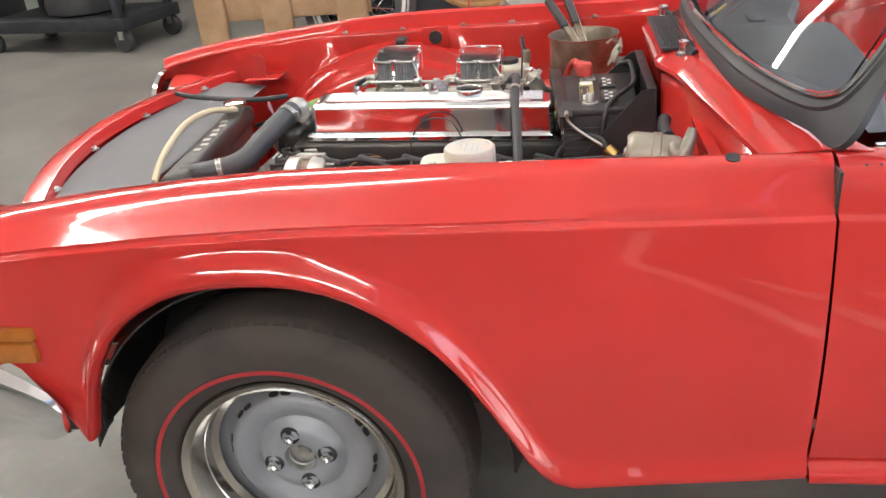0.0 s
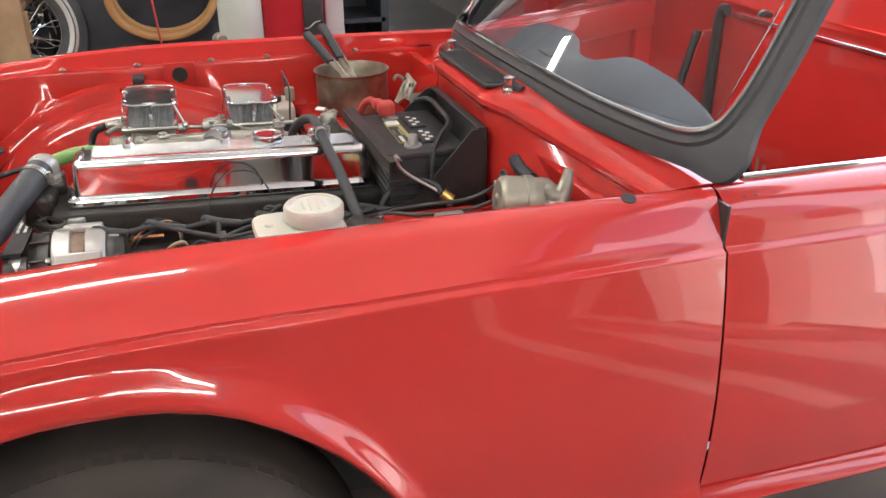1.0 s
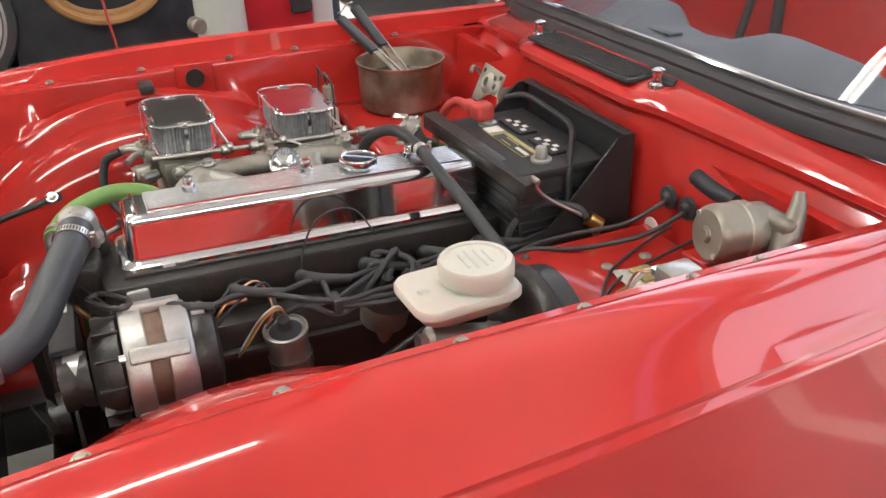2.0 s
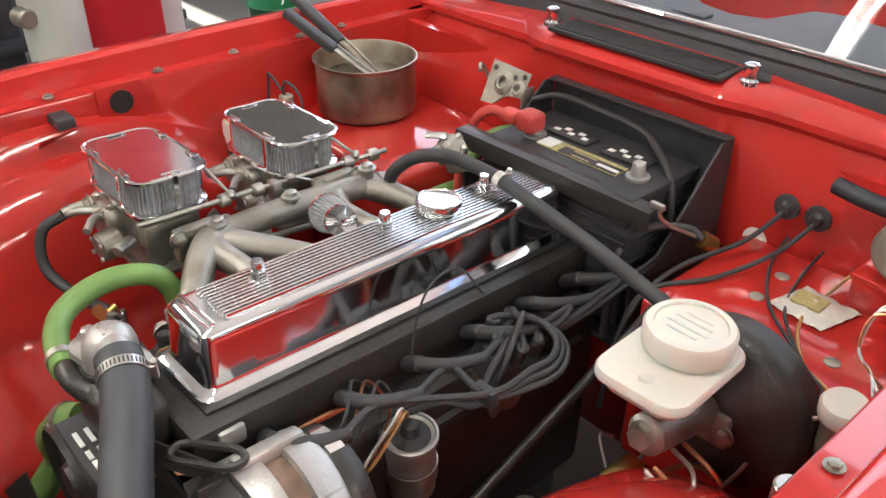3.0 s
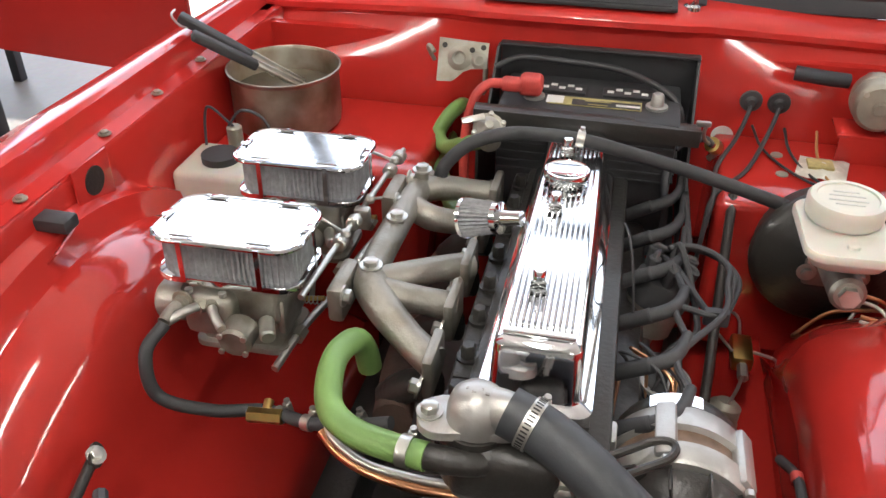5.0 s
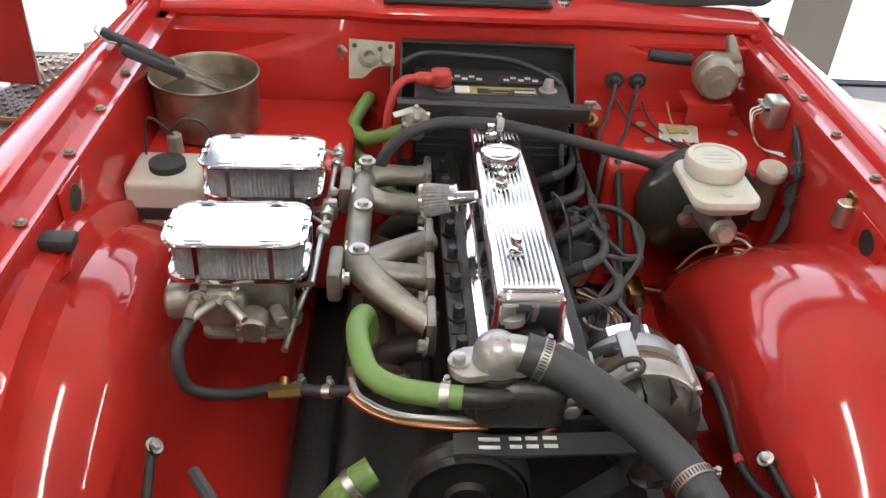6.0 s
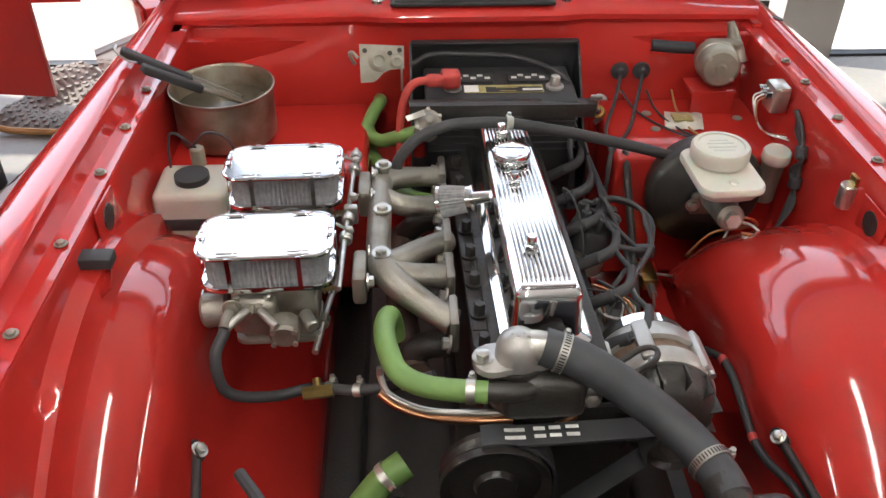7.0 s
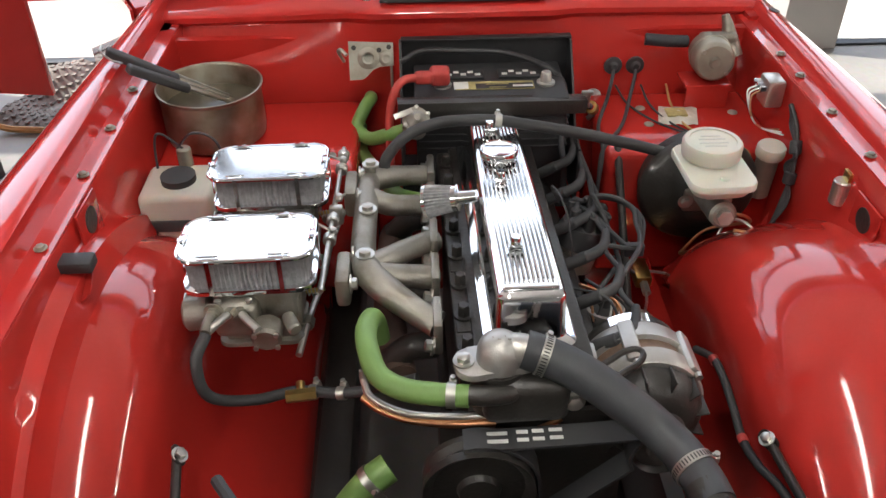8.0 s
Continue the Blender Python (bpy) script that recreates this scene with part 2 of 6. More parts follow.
def text_mesh(body, size, m, mat, parent, name="lettering", label=""):
    cu = bpy.data.curves.new(name, "FONT")
    cu.body, cu.size, cu.extrude = body, size, 0.0003
    cu.align_x, cu.align_y = "CENTER", "CENTER"
    tmp = new(name, cu)
    me = bpy.data.meshes.new_from_object(tmp)
    bpy.data.objects.remove(tmp)
    me.materials.append(mat)
    ob = new(name, me)
    ob.parent = parent
    ob.matrix_local = m
    return tagged(ob, label) if label else ob

# ---- workshop ----
def workshop():
    fl = part("floor", box((DOOR_X - 7.0) / 2, 0.0, -0.06, DOOR_X + 7.0, 19.2, 0.12), CONCRETE)
    tagged(fl, "grey stained workshop concrete floor", "floor", kind="structure")
    gr = part("ground", box(DOOR_X + 150, 0, -0.085, 300, 400, 0.15), PAVING)
    tagged(gr, "sun-bleached pale concrete ground outside", "ground", kind="structure")
    for name, b in (("wall_north", (-2.4, 9.6, 1.6, 9.4, 0.2, 3.4)), ("wall_south", (-2.4, -9.6, 1.6, 9.4, 0.2, 3.4)), ("wall_west", (-7.1, 0.0, 1.6, 0.2, 19.0, 3.4)),
                    ("wall_east_pier_a", (DOOR_X + 0.1, -6.1, 1.6, 0.2, 6.8, 3.4)), ("wall_east_pier_b", (DOOR_X + 0.1, 6.35, 1.6, 0.2, 6.3, 3.4)),
                    ("wall_east_pier_c", (DOOR_X + 0.06, -1.54, 1.45, 0.16, 0.24, 2.9)),
                    ("wall_east_header", (DOOR_X + 0.1, 0.3, 3.1, 0.2, 5.85, 0.4))):
        tagged(part(name, box(*b), PLASTER), "plain grey painted workshop wall", "wall", kind="structure")
    tagged(part("ceiling", box(-2.4, 0.0, 3.36, 9.4, 19.4, 0.12), CEILING), "white painted workshop ceiling", "ceiling", kind="structure")
    sill = part("threshold", box(DOOR_X + 0.03, 0.3, 0.004, 0.05, 5.8, 0.012, 0.003), DARKMETAL)
    tagged(sill, "dark steel threshold strip across the door opening", "threshold", kind="structure")
    # hedge and wall across the yard
    hw = part("backdrop", box(14, 0, 2.2, 0.4, 60, 4.4), material("far_building", (0.30, 0.31, 0.32), 0.8, vary=0.2, scale=0.6))
    tagged(hw, "grey building across the sunny yard", "building", kind="structure")


def fluorescent_light():
    t = thing("ceiling_light", "white ceiling batten with two bare fluorescent tubes", "ceiling light", "workshop tube lights")
    part("batten", box(0, 0, 0.035, 2.44, 0.20, 0.05, 0.006), CEILING, t)
    for s in (-0.055, 0.055):
        part("tube_lamp", rod((-1.2, s, -0.012), (1.2, s, -0.012), 0.019, 12), TUBE, t, "lit white fluorescent tube")
    return t


workshop()
lamp = fluorescent_light()
lamp.matrix_world = pose(0.75, -4.9, 3.2)
for lx, ly in ((-1.95, -4.9), (-4.4, -2.6), (-2.0, 3.6), (-4.6, 3.6), (-1.2, 0.1)):
    copy_thing(lamp, pose(lx, ly, 3.2))

# ---- the car: shell ----
car = thing("sports_car", "red open two-seat classic sports car with its bonnet removed", "car")


def ridge(x, far):
    near = np.interp(x, (-0.80, -0.72, -0.60, -0.47, -0.30, -0.148, 0.0, 0.136, 0.26, 0.48, 0.84), (0.70, 0.742, 0.772, 0.797, 0.818, 0.832, 0.840, 0.841, 0.840, 0.839, 0.834))
    return float(near) + (0.022 + 0.022 * min(1.0, max(0.0, (-0.40 - x) / 0.28)) if far else 0.0)


def crease(x):
    return float(np.interp(x, (-0.8, -0.6, -0.347, -0.178, 0.0, 0.15, 0.3, 0.45, 0.6, 0.8, 0.9, 1.8, 3.3), (0.690, 0.735, 0.761, 0.773, 0.781, 0.783, 0.776, 0.772, 0.762, 0.753, 0.748, 0.745, 0.735)))


def waist(x):
    """Half the car's width at the crease: the wings bow outwards over the wheels."""
    return float(np.interp(x, (-0.8, 0.0, 0.15, 0.3, 0.45, 0.6, 0.8, 0.86), (0.735, 0.736, 0.733, 0.721, 0.708, 0.690, 0.669, 0.6615)))


ARCH = [(-0.352, 0.420), (-0.343, 0.455), (-0.333, 0.490), (-0.321, 0.528), (-0.298, 0.575), (-0.271, 0.616), (-0.238, 0.648), (-0.202, 0.672), (-0.16, 0.692), (-0.12, 0.704), (-0.075, 0.711), (-0.027, 0.713), (0.02, 0.712),
        (0.061, 0.707), (0.105, 0.696), (0.144, 0.680), (0.185, 0.656), (0.224, 0.626), (0.257, 0.597), (0.288, 0.562), (0.316, 0.523), (0.343, 0.479), (0.37, 0.430), (0.398, 0.375), (0.418, 0.345), (0.439, 0.325)]


def nose_in(x):
    """How far the side turns in towards the nose."""
    return max(0.0, -0.42 - x) ** 2 * 0.9


def skin_column(xt, xb, zb, side, flare, far=False, n=18):
    """Points of the wing's skin from the bonnet gutter over the ridge and the crease line down to (xb, zb)."""
    r, c, inn = ridge(xt, far), crease(xt), nose_in(xt)
    g = min(0.820, r - 0.024)
    w0, swell = waist(xt), float(np.interp(xt, (0.0, 0.84), (0.010, 0.037)))
    pts = [(xt, 0.556 - inn, g), (xt, 0.586 - inn, g), (xt, 0.591 - inn, r - 0.006), (xt, 0.597 - inn, r - 0.001), (xt, 0.604 - inn, r)]
    for u, v in ((0.15, 0.025), (0.26, 0.06), (0.33, 0.10), (0.39, 0.155), (0.45, 0.225), (0.52, 0.32), (0.68, 0.56), (0.84, 0.79), (1.0, 1.0)):     # rounded shoulder
        pts.append((xt, 0.604 + (w0 - 0.0113 - 0.604) * u - inn, r + (c + 0.011 - r) * v))
    pts += [(xt, w0 - 0.0107 - inn, c + 0.0065), (xt, w0 - 0.009 - inn, c + 0.0045), (xt, w0 - 0.002 - inn, c + 0.0012), (xt, w0 - 0.0003 - inn, c - 0.001), (xt, w0 - inn, c - 0.006)]
    for k in range(1, n + 1):
        t = 1 - (1 - k / n) ** 1.9          # closer together towards the lip
        x, z = xt + (xb - xt) * t, c - 0.006 + (zb - c + 0.006) * t
        h = w0 + swell * math.sin(min(1.0, (c - z) / 0.30) * math.pi / 2) - max(0.0, 0.42 - z) ** 2 * 1.2 - nose_in(x)
        if flare:
            d = (1 - t) * math.hypot(xb - xt, zb - c)
            w = min(1.0, math.hypot(x - xt, z - c) / 0.035)
            h += 0.026 * w * w * (3 - 2 * w) * math.exp(-(d / flare) ** 2.4) - 0.007 * max(0.0, 1 - d / 0.016) ** 2
        pts.append((x, h, z))
    if flare:   # the lip rolls inwards
        way = Vector((0.0 - xb, 0.0, 0.31 - zb)).normalized() if xb < 0.44 else Vector((0, 0, -1))
        h = pts[-1][1]
        pts += [(xb + way.x * a, h - b, zb + way.z * a) for a, b in ((0.003, 0.003), (0.005, 0.008), (0.005, 0.016), (0.003, 0.034))]
    else:
        pts += [(xb, pts[-1][1] - 0.012, zb - 0.012), (xb, pts[-1][1] - 0.05, zb - 0.012)]
    return [Vector((x, side * h, z)) for x, h, z in pts]


def wing(side):
    far = side > 0
    cols = [skin_column(x, x + (0.03 if x < -0.7 else 0.05), zb, side, False, far) for x, zb in ((-0.705, 0.615), (-0.68, 0.613), (-0.63, 0.606), (-0.57, 0.596), (-0.50, 0.555))]
    cols.append(skin_column(-0.44, -0.40, 0.475, side, False, far))
    for x, z in ARCH:
        xt = x * 0.93 - 0.01
        cols.append(skin_column(xt, x, z, side, 0.050, far))
    for x in (0.47, 0.52, 0.58, 0.64, 0.70, 0.76, 0.80, 0.850):
        cols.append(skin_column(x, x - 0.014 * max(0.0, x - 0.47) / 0.38, 0.308 + 0.012 * (x - 0.47), side, 0.034, far))
    return part("front_wing", sheet(cols, 0.002), PAINT, car, "glossy red front wing with a pressed crease line")


left_wing = wing(-1)
wing(1)

# aerial hole in the near wing
part("aerial_hole_rim", lathe([(0.0085, 0), (0.011, 0), (0.011, 0.0018), (0.0085, 0.0018)], axis_matrix((0.711, -0.6115, 0.8345), (0.711, -0.635, 0.92)), 20), SEAL, left_wing)
part("aerial_hole", lathe([(0, 0.0006), (0.0085, 0.0006), (0.0085, 0), (0, 0)], axis_matrix((0.711, -0.6115, 0.8353), (0.711, -0.635, 0.92)), 20), RUBBER, left_wing, "dark empty aerial hole")


def gutter_bolts():
    for s in (-1, 1):
        for x in (-0.16, 0.01, 0.185, 0.323, 0.458, 0.55):
            part("wing_bolt", hexbolt((x, s * 0.571, min(0.820, ridge(x, s > 0) - 0.024) + 0.002), (0, 0, 1), 0.0058, 0.005), MOTOR, car, "dulled hexagon wing bolt")


gutter_bolts()


def inner_wing(side):
    """The upright inner panel below the gutter, with the pressed arch hump and the sloping panel beneath it."""
    rows = []
    k_in = 0.0 if side > 0 else -0.075
    for x in np.linspace(-0.72, 0.765, 75):
        g = min(0.818, ridge(x, side > 0) - 0.026)
        arc = lambda rad: 0.31 + math.sqrt(max(0.0, rad * rad - (x + 0.01) ** 2))
        top = arc(0.44) if side > 0 else arc(0.432)
        ledge = min(arc(0.475), g - 0.012) if side > 0 else min(top + 0.004, g - 0.03)
        hump = [(0.556, g), (0.554, g - 0.004), (0.552, max(ledge + 0.004, g - 0.06)), (0.540, ledge), (0.528, ledge - 0.003),
                (0.520, top + (0.012 if side > 0 else -0.001)), (0.512, top), (0.490 + k_in * 0.15, top - 0.003), (0.462 + k_in * 0.45, top - 0.013), (0.440 + k_in * 0.75, top - 0.034), (0.425 + k_in * 0.93, top - 0.068), (0.416 + k_in, top - 0.12)]
        flat = [(0.556, g), (0.554, g - 0.012), (0.552, g - 0.04), (0.551, g - 0.08), (0.550, g - 0.13), (0.549, g - 0.18), (0.548, g - 0.22), (0.546, g - 0.26), (0.544, g - 0.30), (0.535, 0.47), (0.49, 0.44), (0.44, 0.42)]
        w = min(1.0, max(0.0, (top - 0.43) / 0.10))
        w = w * w * (3 - 2 * w)
        prof = [(a[0] * w + b[0] * (1 - w), a[1] * w + b[1] * (1 - w)) for a, b in zip(hump, flat)]
        low = prof[-1]
        ends = [(0.36, 0.50), (0.32, 0.455), (0.285, 0.43), (0.275, 0.40), (0.275, 0.30)] if side > 0 else [(0.345, 0.50), (0.34, 0.455), (0.335, 0.43), (0.33, 0.38), (0.33, 0.30)]
        prof.append((((low[0] + 0.36) / 2 + 0.015) if side > 0 else low[0] - 0.002, min(low[1], 0.58) * 0.5 + 0.26))
        prof += [(h, min(z, low[1] - 0.004)) for h, z in ends]
        rows.append([Vector((x, side * h, z)) for h, z in prof])
    return part("inner_wing", sheet(rows, 0.002), BAY, car, "red inner wing with the rounded wheel arch hump")


part("lower_side_panel", sheet([[Vector((x, -0.342 + 0.02 * max(0.0, x - 0.4), 0.47)), Vector((x, -0.325, 0.435)), Vector((x, -0.285, 0.405)), Vector((x, -0.24, 0.385)), Vector((x, -0.235, 0.32))] for x in np.linspace(0.06, 0.64, 12)], 0.002), BAY, car, "red sloping panel low beside the engine")
for s in (-1, 1):
    inner_wing(s)
    part("bracket_plate", box(0.107, s * 0.545, 0.792 if s > 0 else 0.752, 0.074, 0.004, 0.070, 0.0015), BAY, car, "red bracket plate with a round hole")
    part("plate_hole", lathe([(0, 0), (0.019, 0), (0.019, 0.007), (0, 0.007)], axis_matrix((0.107, s * 0.5485, 0.798 if s > 0 else 0.758), (0.107, s * 0.4, 0.798 if s > 0 else 0.758)), 22), IRON, car, "round hole through the bracket plate")
    if s > 0:
        # rubber bonnet buffer on its bracket
        part("buffer_bracket", sheet([[Vector((-0.035, s * 0.55, 0.765)), Vector((-0.035, s * 0.52, 0.770)), Vector((-0.035, s * 0.505, 0.785))], [Vector((0.03, s * 0.55, 0.775)), Vector((0.03, s * 0.53, 0.782)), Vector((0.03, s * 0.52, 0.786))]], 0.002), BAY, car)
        part("bonnet_buffer", box(0.01, s * 0.533, 0.797, 0.028, 0.046, 0.017, 0.004), RUBBER, car, "black rubber bonnet buffer")
    # headlamp-side tab
    if s > 0:
        part("front_tab", plate([(-0.022, 0), (0.022, 0), (0.022, 0.055), (0.012, 0.065), (-0.012, 0.065), (-0.022, 0.055)], 0.003, Matrix.Translation((-0.405, s * 0.48, 0.728)) @ pose(0, 0, 0, 90, 0, 0)), BAY, car, "red upright bonnet tab")
        part("tab_ledge", box(-0.395, s * 0.505, 0.726, 0.10, 0.10, 0.004, 0.001), BAY, car)
    part("headlamp_bowl", lathe([(0, -0.02), (0.05, -0.015), (0.085, 0.02), (0.098, 0.06), (0.10, 0.10)], axis_matrix((-0.56, s * 0.49, 0.65), (-0.8, s * 0.49, 0.65)), 26), BAY, car, "red headlamp bowl seen from behind")
    part("headlamp_rim", lathe([(0.085, 0.0), (0.105, 0.0), (0.108, 0.012), (0.092, 0.02)], axis_matrix((-0.700, s * 0.50, 0.65), (-0.9, s * 0.50, 0.65)), 32), CHROME, car, "chromed headlamp rim")
    part("headlamp_lens", lathe([(0, 0.034), (0.04, 0.030), (0.075, 0.018), (0.093, 0.004), (0, 0)], axis_matrix((-0.697, s * 0.50, 0.65), (-0.9, s * 0.50, 0.65)), 32), GLASS, car)


def front_panel():
    """The bowed top rail of the nose and the panel below it."""
    rows = []
    for y in np.linspace(-0.56, 0.56, 33):
        x = -0.688 + 0.52 * abs(y) ** 2 - 0.10 * max(0, abs(y) - 0.45)
        z = 0.742 - 0.02 * (abs(y) / 0.56) ** 2 + 0.025 * y
        rows.append([Vector((x + 0.045, y, z - 0.03)), Vector((x + 0.040, y, z - 0.004)), Vector((x + 0.02, y, z)), Vector((x - 0.005, y, z - 0.004)), Vector((x - 0.022, y, z - 0.03)), Vector((x - 0.03, y, z - 0.10)), Vector((x - 0.02, y, z - 0.14))])
    part("front_panel", sheet(rows, 0.002), PAINT, car, "red bowed front panel below the bonnet")
    rows = []
    for y in np.linspace(-0.50, 0.50, 25):
        x = -0.638 + 0.48 * abs(y) ** 2
        rows.append([Vector((x, y, 0.706 + 0.02 * y)), Vector((-0.40, y, 0.700))])
    part("radiator_shield", sheet(rows, 0.003), material("grey_shield_board", (0.15, 0.15, 0.155), 0.75, vary=0.1, scale=8, bump=0.2), car, "dark grey flat shield board ahead of the radiator")
    for y in (-0.30, -0.055, 0.19, 0.42):
        x = -0.655 + 0.50 * abs(y) ** 2
        part("shield_screw", hexbolt((x + 0.012, y, 0.711 + 0.02 * y), (0, 0, 1), 0.009, 0.008), STEEL, car)
    part("front_valance", sheet([[Vector((-0.70 + 0.3 * abs(y) ** 2, y, z)) for z in (0.60, 0.50, 0.40)] for y in np.linspace(-0.5, 0.5, 13)], 0.003), PAINT, car)
    for s in (-1, 1):
        pts = [(-0.72, s * 0.30, 0.525), (-0.725, s * 0.50, 0.525), (-0.70, s * 0.635, 0.522), (-0.63, s * 0.715, 0.512), (-0.52, s * 0.752, 0.492), (-0.380, s * 0.765, 0.460)]
        bm = bmesh.new()
        line = spline(pts, 6)
        rings = []
        for i, p in enumerate(line):
            way = (line[min(i + 1, len(line) - 1)] - line[max(i - 1, 0)]).normalized()
            out = Vector((way.y, -way.x, 0)) * (1 if s < 0 else -1)
            k = 1.3 if i < len(line) - 8 else 0.35 + 0.95 * math.sqrt((len(line) - 1 - i) / 8)
            rings.append([bm.verts.new(p + out * o * k + Vector((0, 0, h * k))) for o, h in ((0, 0.082), (0.020, 0.072), (0.032, 0.03), (0.034, -0.01), (0.026, -0.042), (0.0, -0.055), (-0.008, 0.0))])
        for a, b in zip(rings, rings[1:]):
            for k in range(7):
                bm.faces.new((a[k], a[(k + 1) % 7], b[(k + 1) % 7], b[k]))
        bm.faces.new(rings[-1]); bm.faces.new(rings[0][::-1])
        part("bumper", bm, CHROME, car, "chromed wraparound front bumper")
        part("bumper_iron", box(-0.43, s * 0.70, 0.43, 0.16, 0.03, 0.05, 0.004, pose(0, 0, 0)), IRON, car)
        part("side_marker", box(-0.448, s * 0.738, 0.624, 0.092, 0.03, 0.024, 0.006), AMBER, car, "upper amber side marker lens")
        part("side_marker_lens", box(-0.448, s * 0.742, 0.592, 0.085, 0.028, 0.040, 0.008), AMBER, car, "amber side marker lens")


front_panel()
# bonnet prop rod lying across the nose
part("prop_rod", tube([(-0.60, 0.33, 0.735), (-0.52, 0.28, 0.735), (-0.40, 0.268, 0.725), (-0.33, 0.283, 0.718), (-0.274, 0.318, 0.714)], 0.007, 8), RUBBER, car, "black bonnet prop rod")


def cowl_edge(y):
    """Place and height of the scuttle's front edge."""
    a = abs(y)
    mid = 1 - float(np.interp(a, (0.165, 0.215), (0, 1)))
    out = float(np.interp(a, (0.2, 0.60), (0, 1)))
    return 0.642 * mid + (1 - mid) * (0.668 + 0.092 * out), 0.878 * mid + (1 - mid) * (0.872 - 0.041 * out)


def bulkhead():
    """Upright firewall, the two side shelves and the box that holds the battery."""
    y0, y1 = -0.205, 0.135
    rows = []
    for y in np.linspace(-0.60, 0.60, 61):
        fx, zf = cowl_edge(y)
        rows.append([Vector((0.650, y, 0.42)), Vector((0.650, y, 0.66)), Vector((0.652 + 0.4 * max(0.0, fx - 0.66), y, zf - 0.09)), Vector((fx + 0.012, y, zf - 0.022))])
    part("firewall", sheet(rows, 0.003), BAY, car, "red bulkhead wall")
    for s, a, b, x0, z in ((-1, 0.24, 0.55, 0.405, 0.700), (1, 0.20, 0.55, 0.375, 0.700)):
        bm = box((x0 + 0.646) / 2, s * (a + b) / 2, z - 0.13, 0.646 - x0, b - a, 0.26, 0.012, None, None, 3)
        part("bulkhead_shelf", bm, BAY, car, "red boxed bulkhead shelf")
    for x, y in ((0.512, -0.337), (0.576, -0.335), (0.46, -0.46), (0.55, -0.505), (0.43, 0.245)):
        part("shelf_plug", lathe([(0, 0.003), (0.006, 0.003), (0.009, 0.0015), (0.0095, 0), (0, 0)], Matrix.Translation((x, y, 0.700)), 14), MOTOR, car)
    for y in (-0.290, -0.333):
        part("grommet", lathe([(0, 0.012), (0.006, 0.012), (0.010, 0.006), (0.017, 0.005), (0.018, 0), (0, 0)], axis_matrix((0.646, y, 0.758), (0.5, y, 0.758)), 18), RUBBER, car, "black rubber cable grommet")
    # solid white disc: the light through the round hole is put in as colour
    part("bright_hole_disc", lathe([(0, 0.001), (0.018, 0.001), (0.018, 0), (0, 0)], axis_matrix((0.6455, -0.256, 0.692), (0.5, -0.256, 0.692)), 22), WHITE, car, "white disc standing in for light through the bulkhead hole")
    # tunnel and dark underside behind the engine
    part("gearbox_cover", box(0.60, -0.03, 0.40, 0.10, 0.42, 0.24, 0.02), BAY, car)
    part("cross_member", box(-0.20, 0, 0.27, 0.16, 0.62, 0.10, 0.02), IRON, car)
    for s in (-1, 1):
        part("chassis_rail", box(0.1, s * 0.25, 0.30, 1.7, 0.07, 0.10, 0.01), IRON, car)


bulkhead()


def scuttle():
    """The cowl between bay and windscreen: front lip, raised centre with the vent, falling to the wings."""
    rows = []
    for y in np.linspace(-0.60, 0.60, 61):
        a = abs(y)
        fx, zf = cowl_edge(y)
        bx = 0.735 + 0.175 * (a / 0.6) ** 2.4
        zb = 0.897 - 0.064 * (a / 0.6) ** 2
        row = [Vector((fx + 0.011, y, zf - 0.030)), Vector((fx + 0.008, y, zf - 0.022)), Vector((fx, y, zf - 0.016)), Vector((fx, y, zf - 0.006)), Vector((fx + 0.006, y, zf))]
        for t in (0.15, 0.35, 0.55, 0.8, 1.0):
            row.append(Vector((fx + 0.006 + (bx - fx - 0.006) * t, y, zf + (zb - zf) * t + 0.006 * math.sin(math.pi * t))))
        rows.append(row)
    part("scuttle", sheet(rows, 0.0025), PAINT, car, "red scuttle panel between bonnet opening and windscreen")
    # vent in the middle
    g = part("vent_grille", box(0.686, 0.0, 0.8915, 0.066, 0.310, 0.007, 0.002), RUBBER, car, "black ribbed fresh-air vent grille")
    for k in range(9):
        part("slat", box(0.660 + 0.0065 * k, 0.0, 0.8960, 0.0030, 0.292, 0.003), RUBBER, g)
    for y in (-0.178, 0.178):
        w = part("washer_jet", lathe([(0, 0), (0.014, 0), (0.014, 0.006), (0.009, 0.009), (0.009, 0.02), (0.0105, 0.022), (0.0105, 0.028), (0.004, 0.031), (0, 0.031)], Matrix.Translation((0.692, y, 0.884)), 16), CHROME, car, "chromed wiper spindle with a black nut")
        part("nut", lathe([(0, 0), (0.009, 0), (0.009, 0.022), (0, 0.022)], axis_matrix((0.699, y, 0.895), (0.714, y - 0.02, 0.888)), 8), SEAL, w)


scuttle()


# ---- windscreen, doors, cabin ----
def screen_line():
    """Half of the screen's edge from the middle of its base round the corner up the post."""
    pts = [(0.747, 0.0, 0.927), (0.755, -0.18, 0.924), (0.778, -0.36, 0.914), (0.812, -0.47, 0.904), (0.842, -0.53, 0.899), (0.868, -0.562, 0.906), (0.890, -0.576, 0.930), (0.925, -0.578, 0.985), (0.980, -0.572, 1.09), (1.045, -0.560, 1.22)]
    line = spline(pts, 6)
    return line


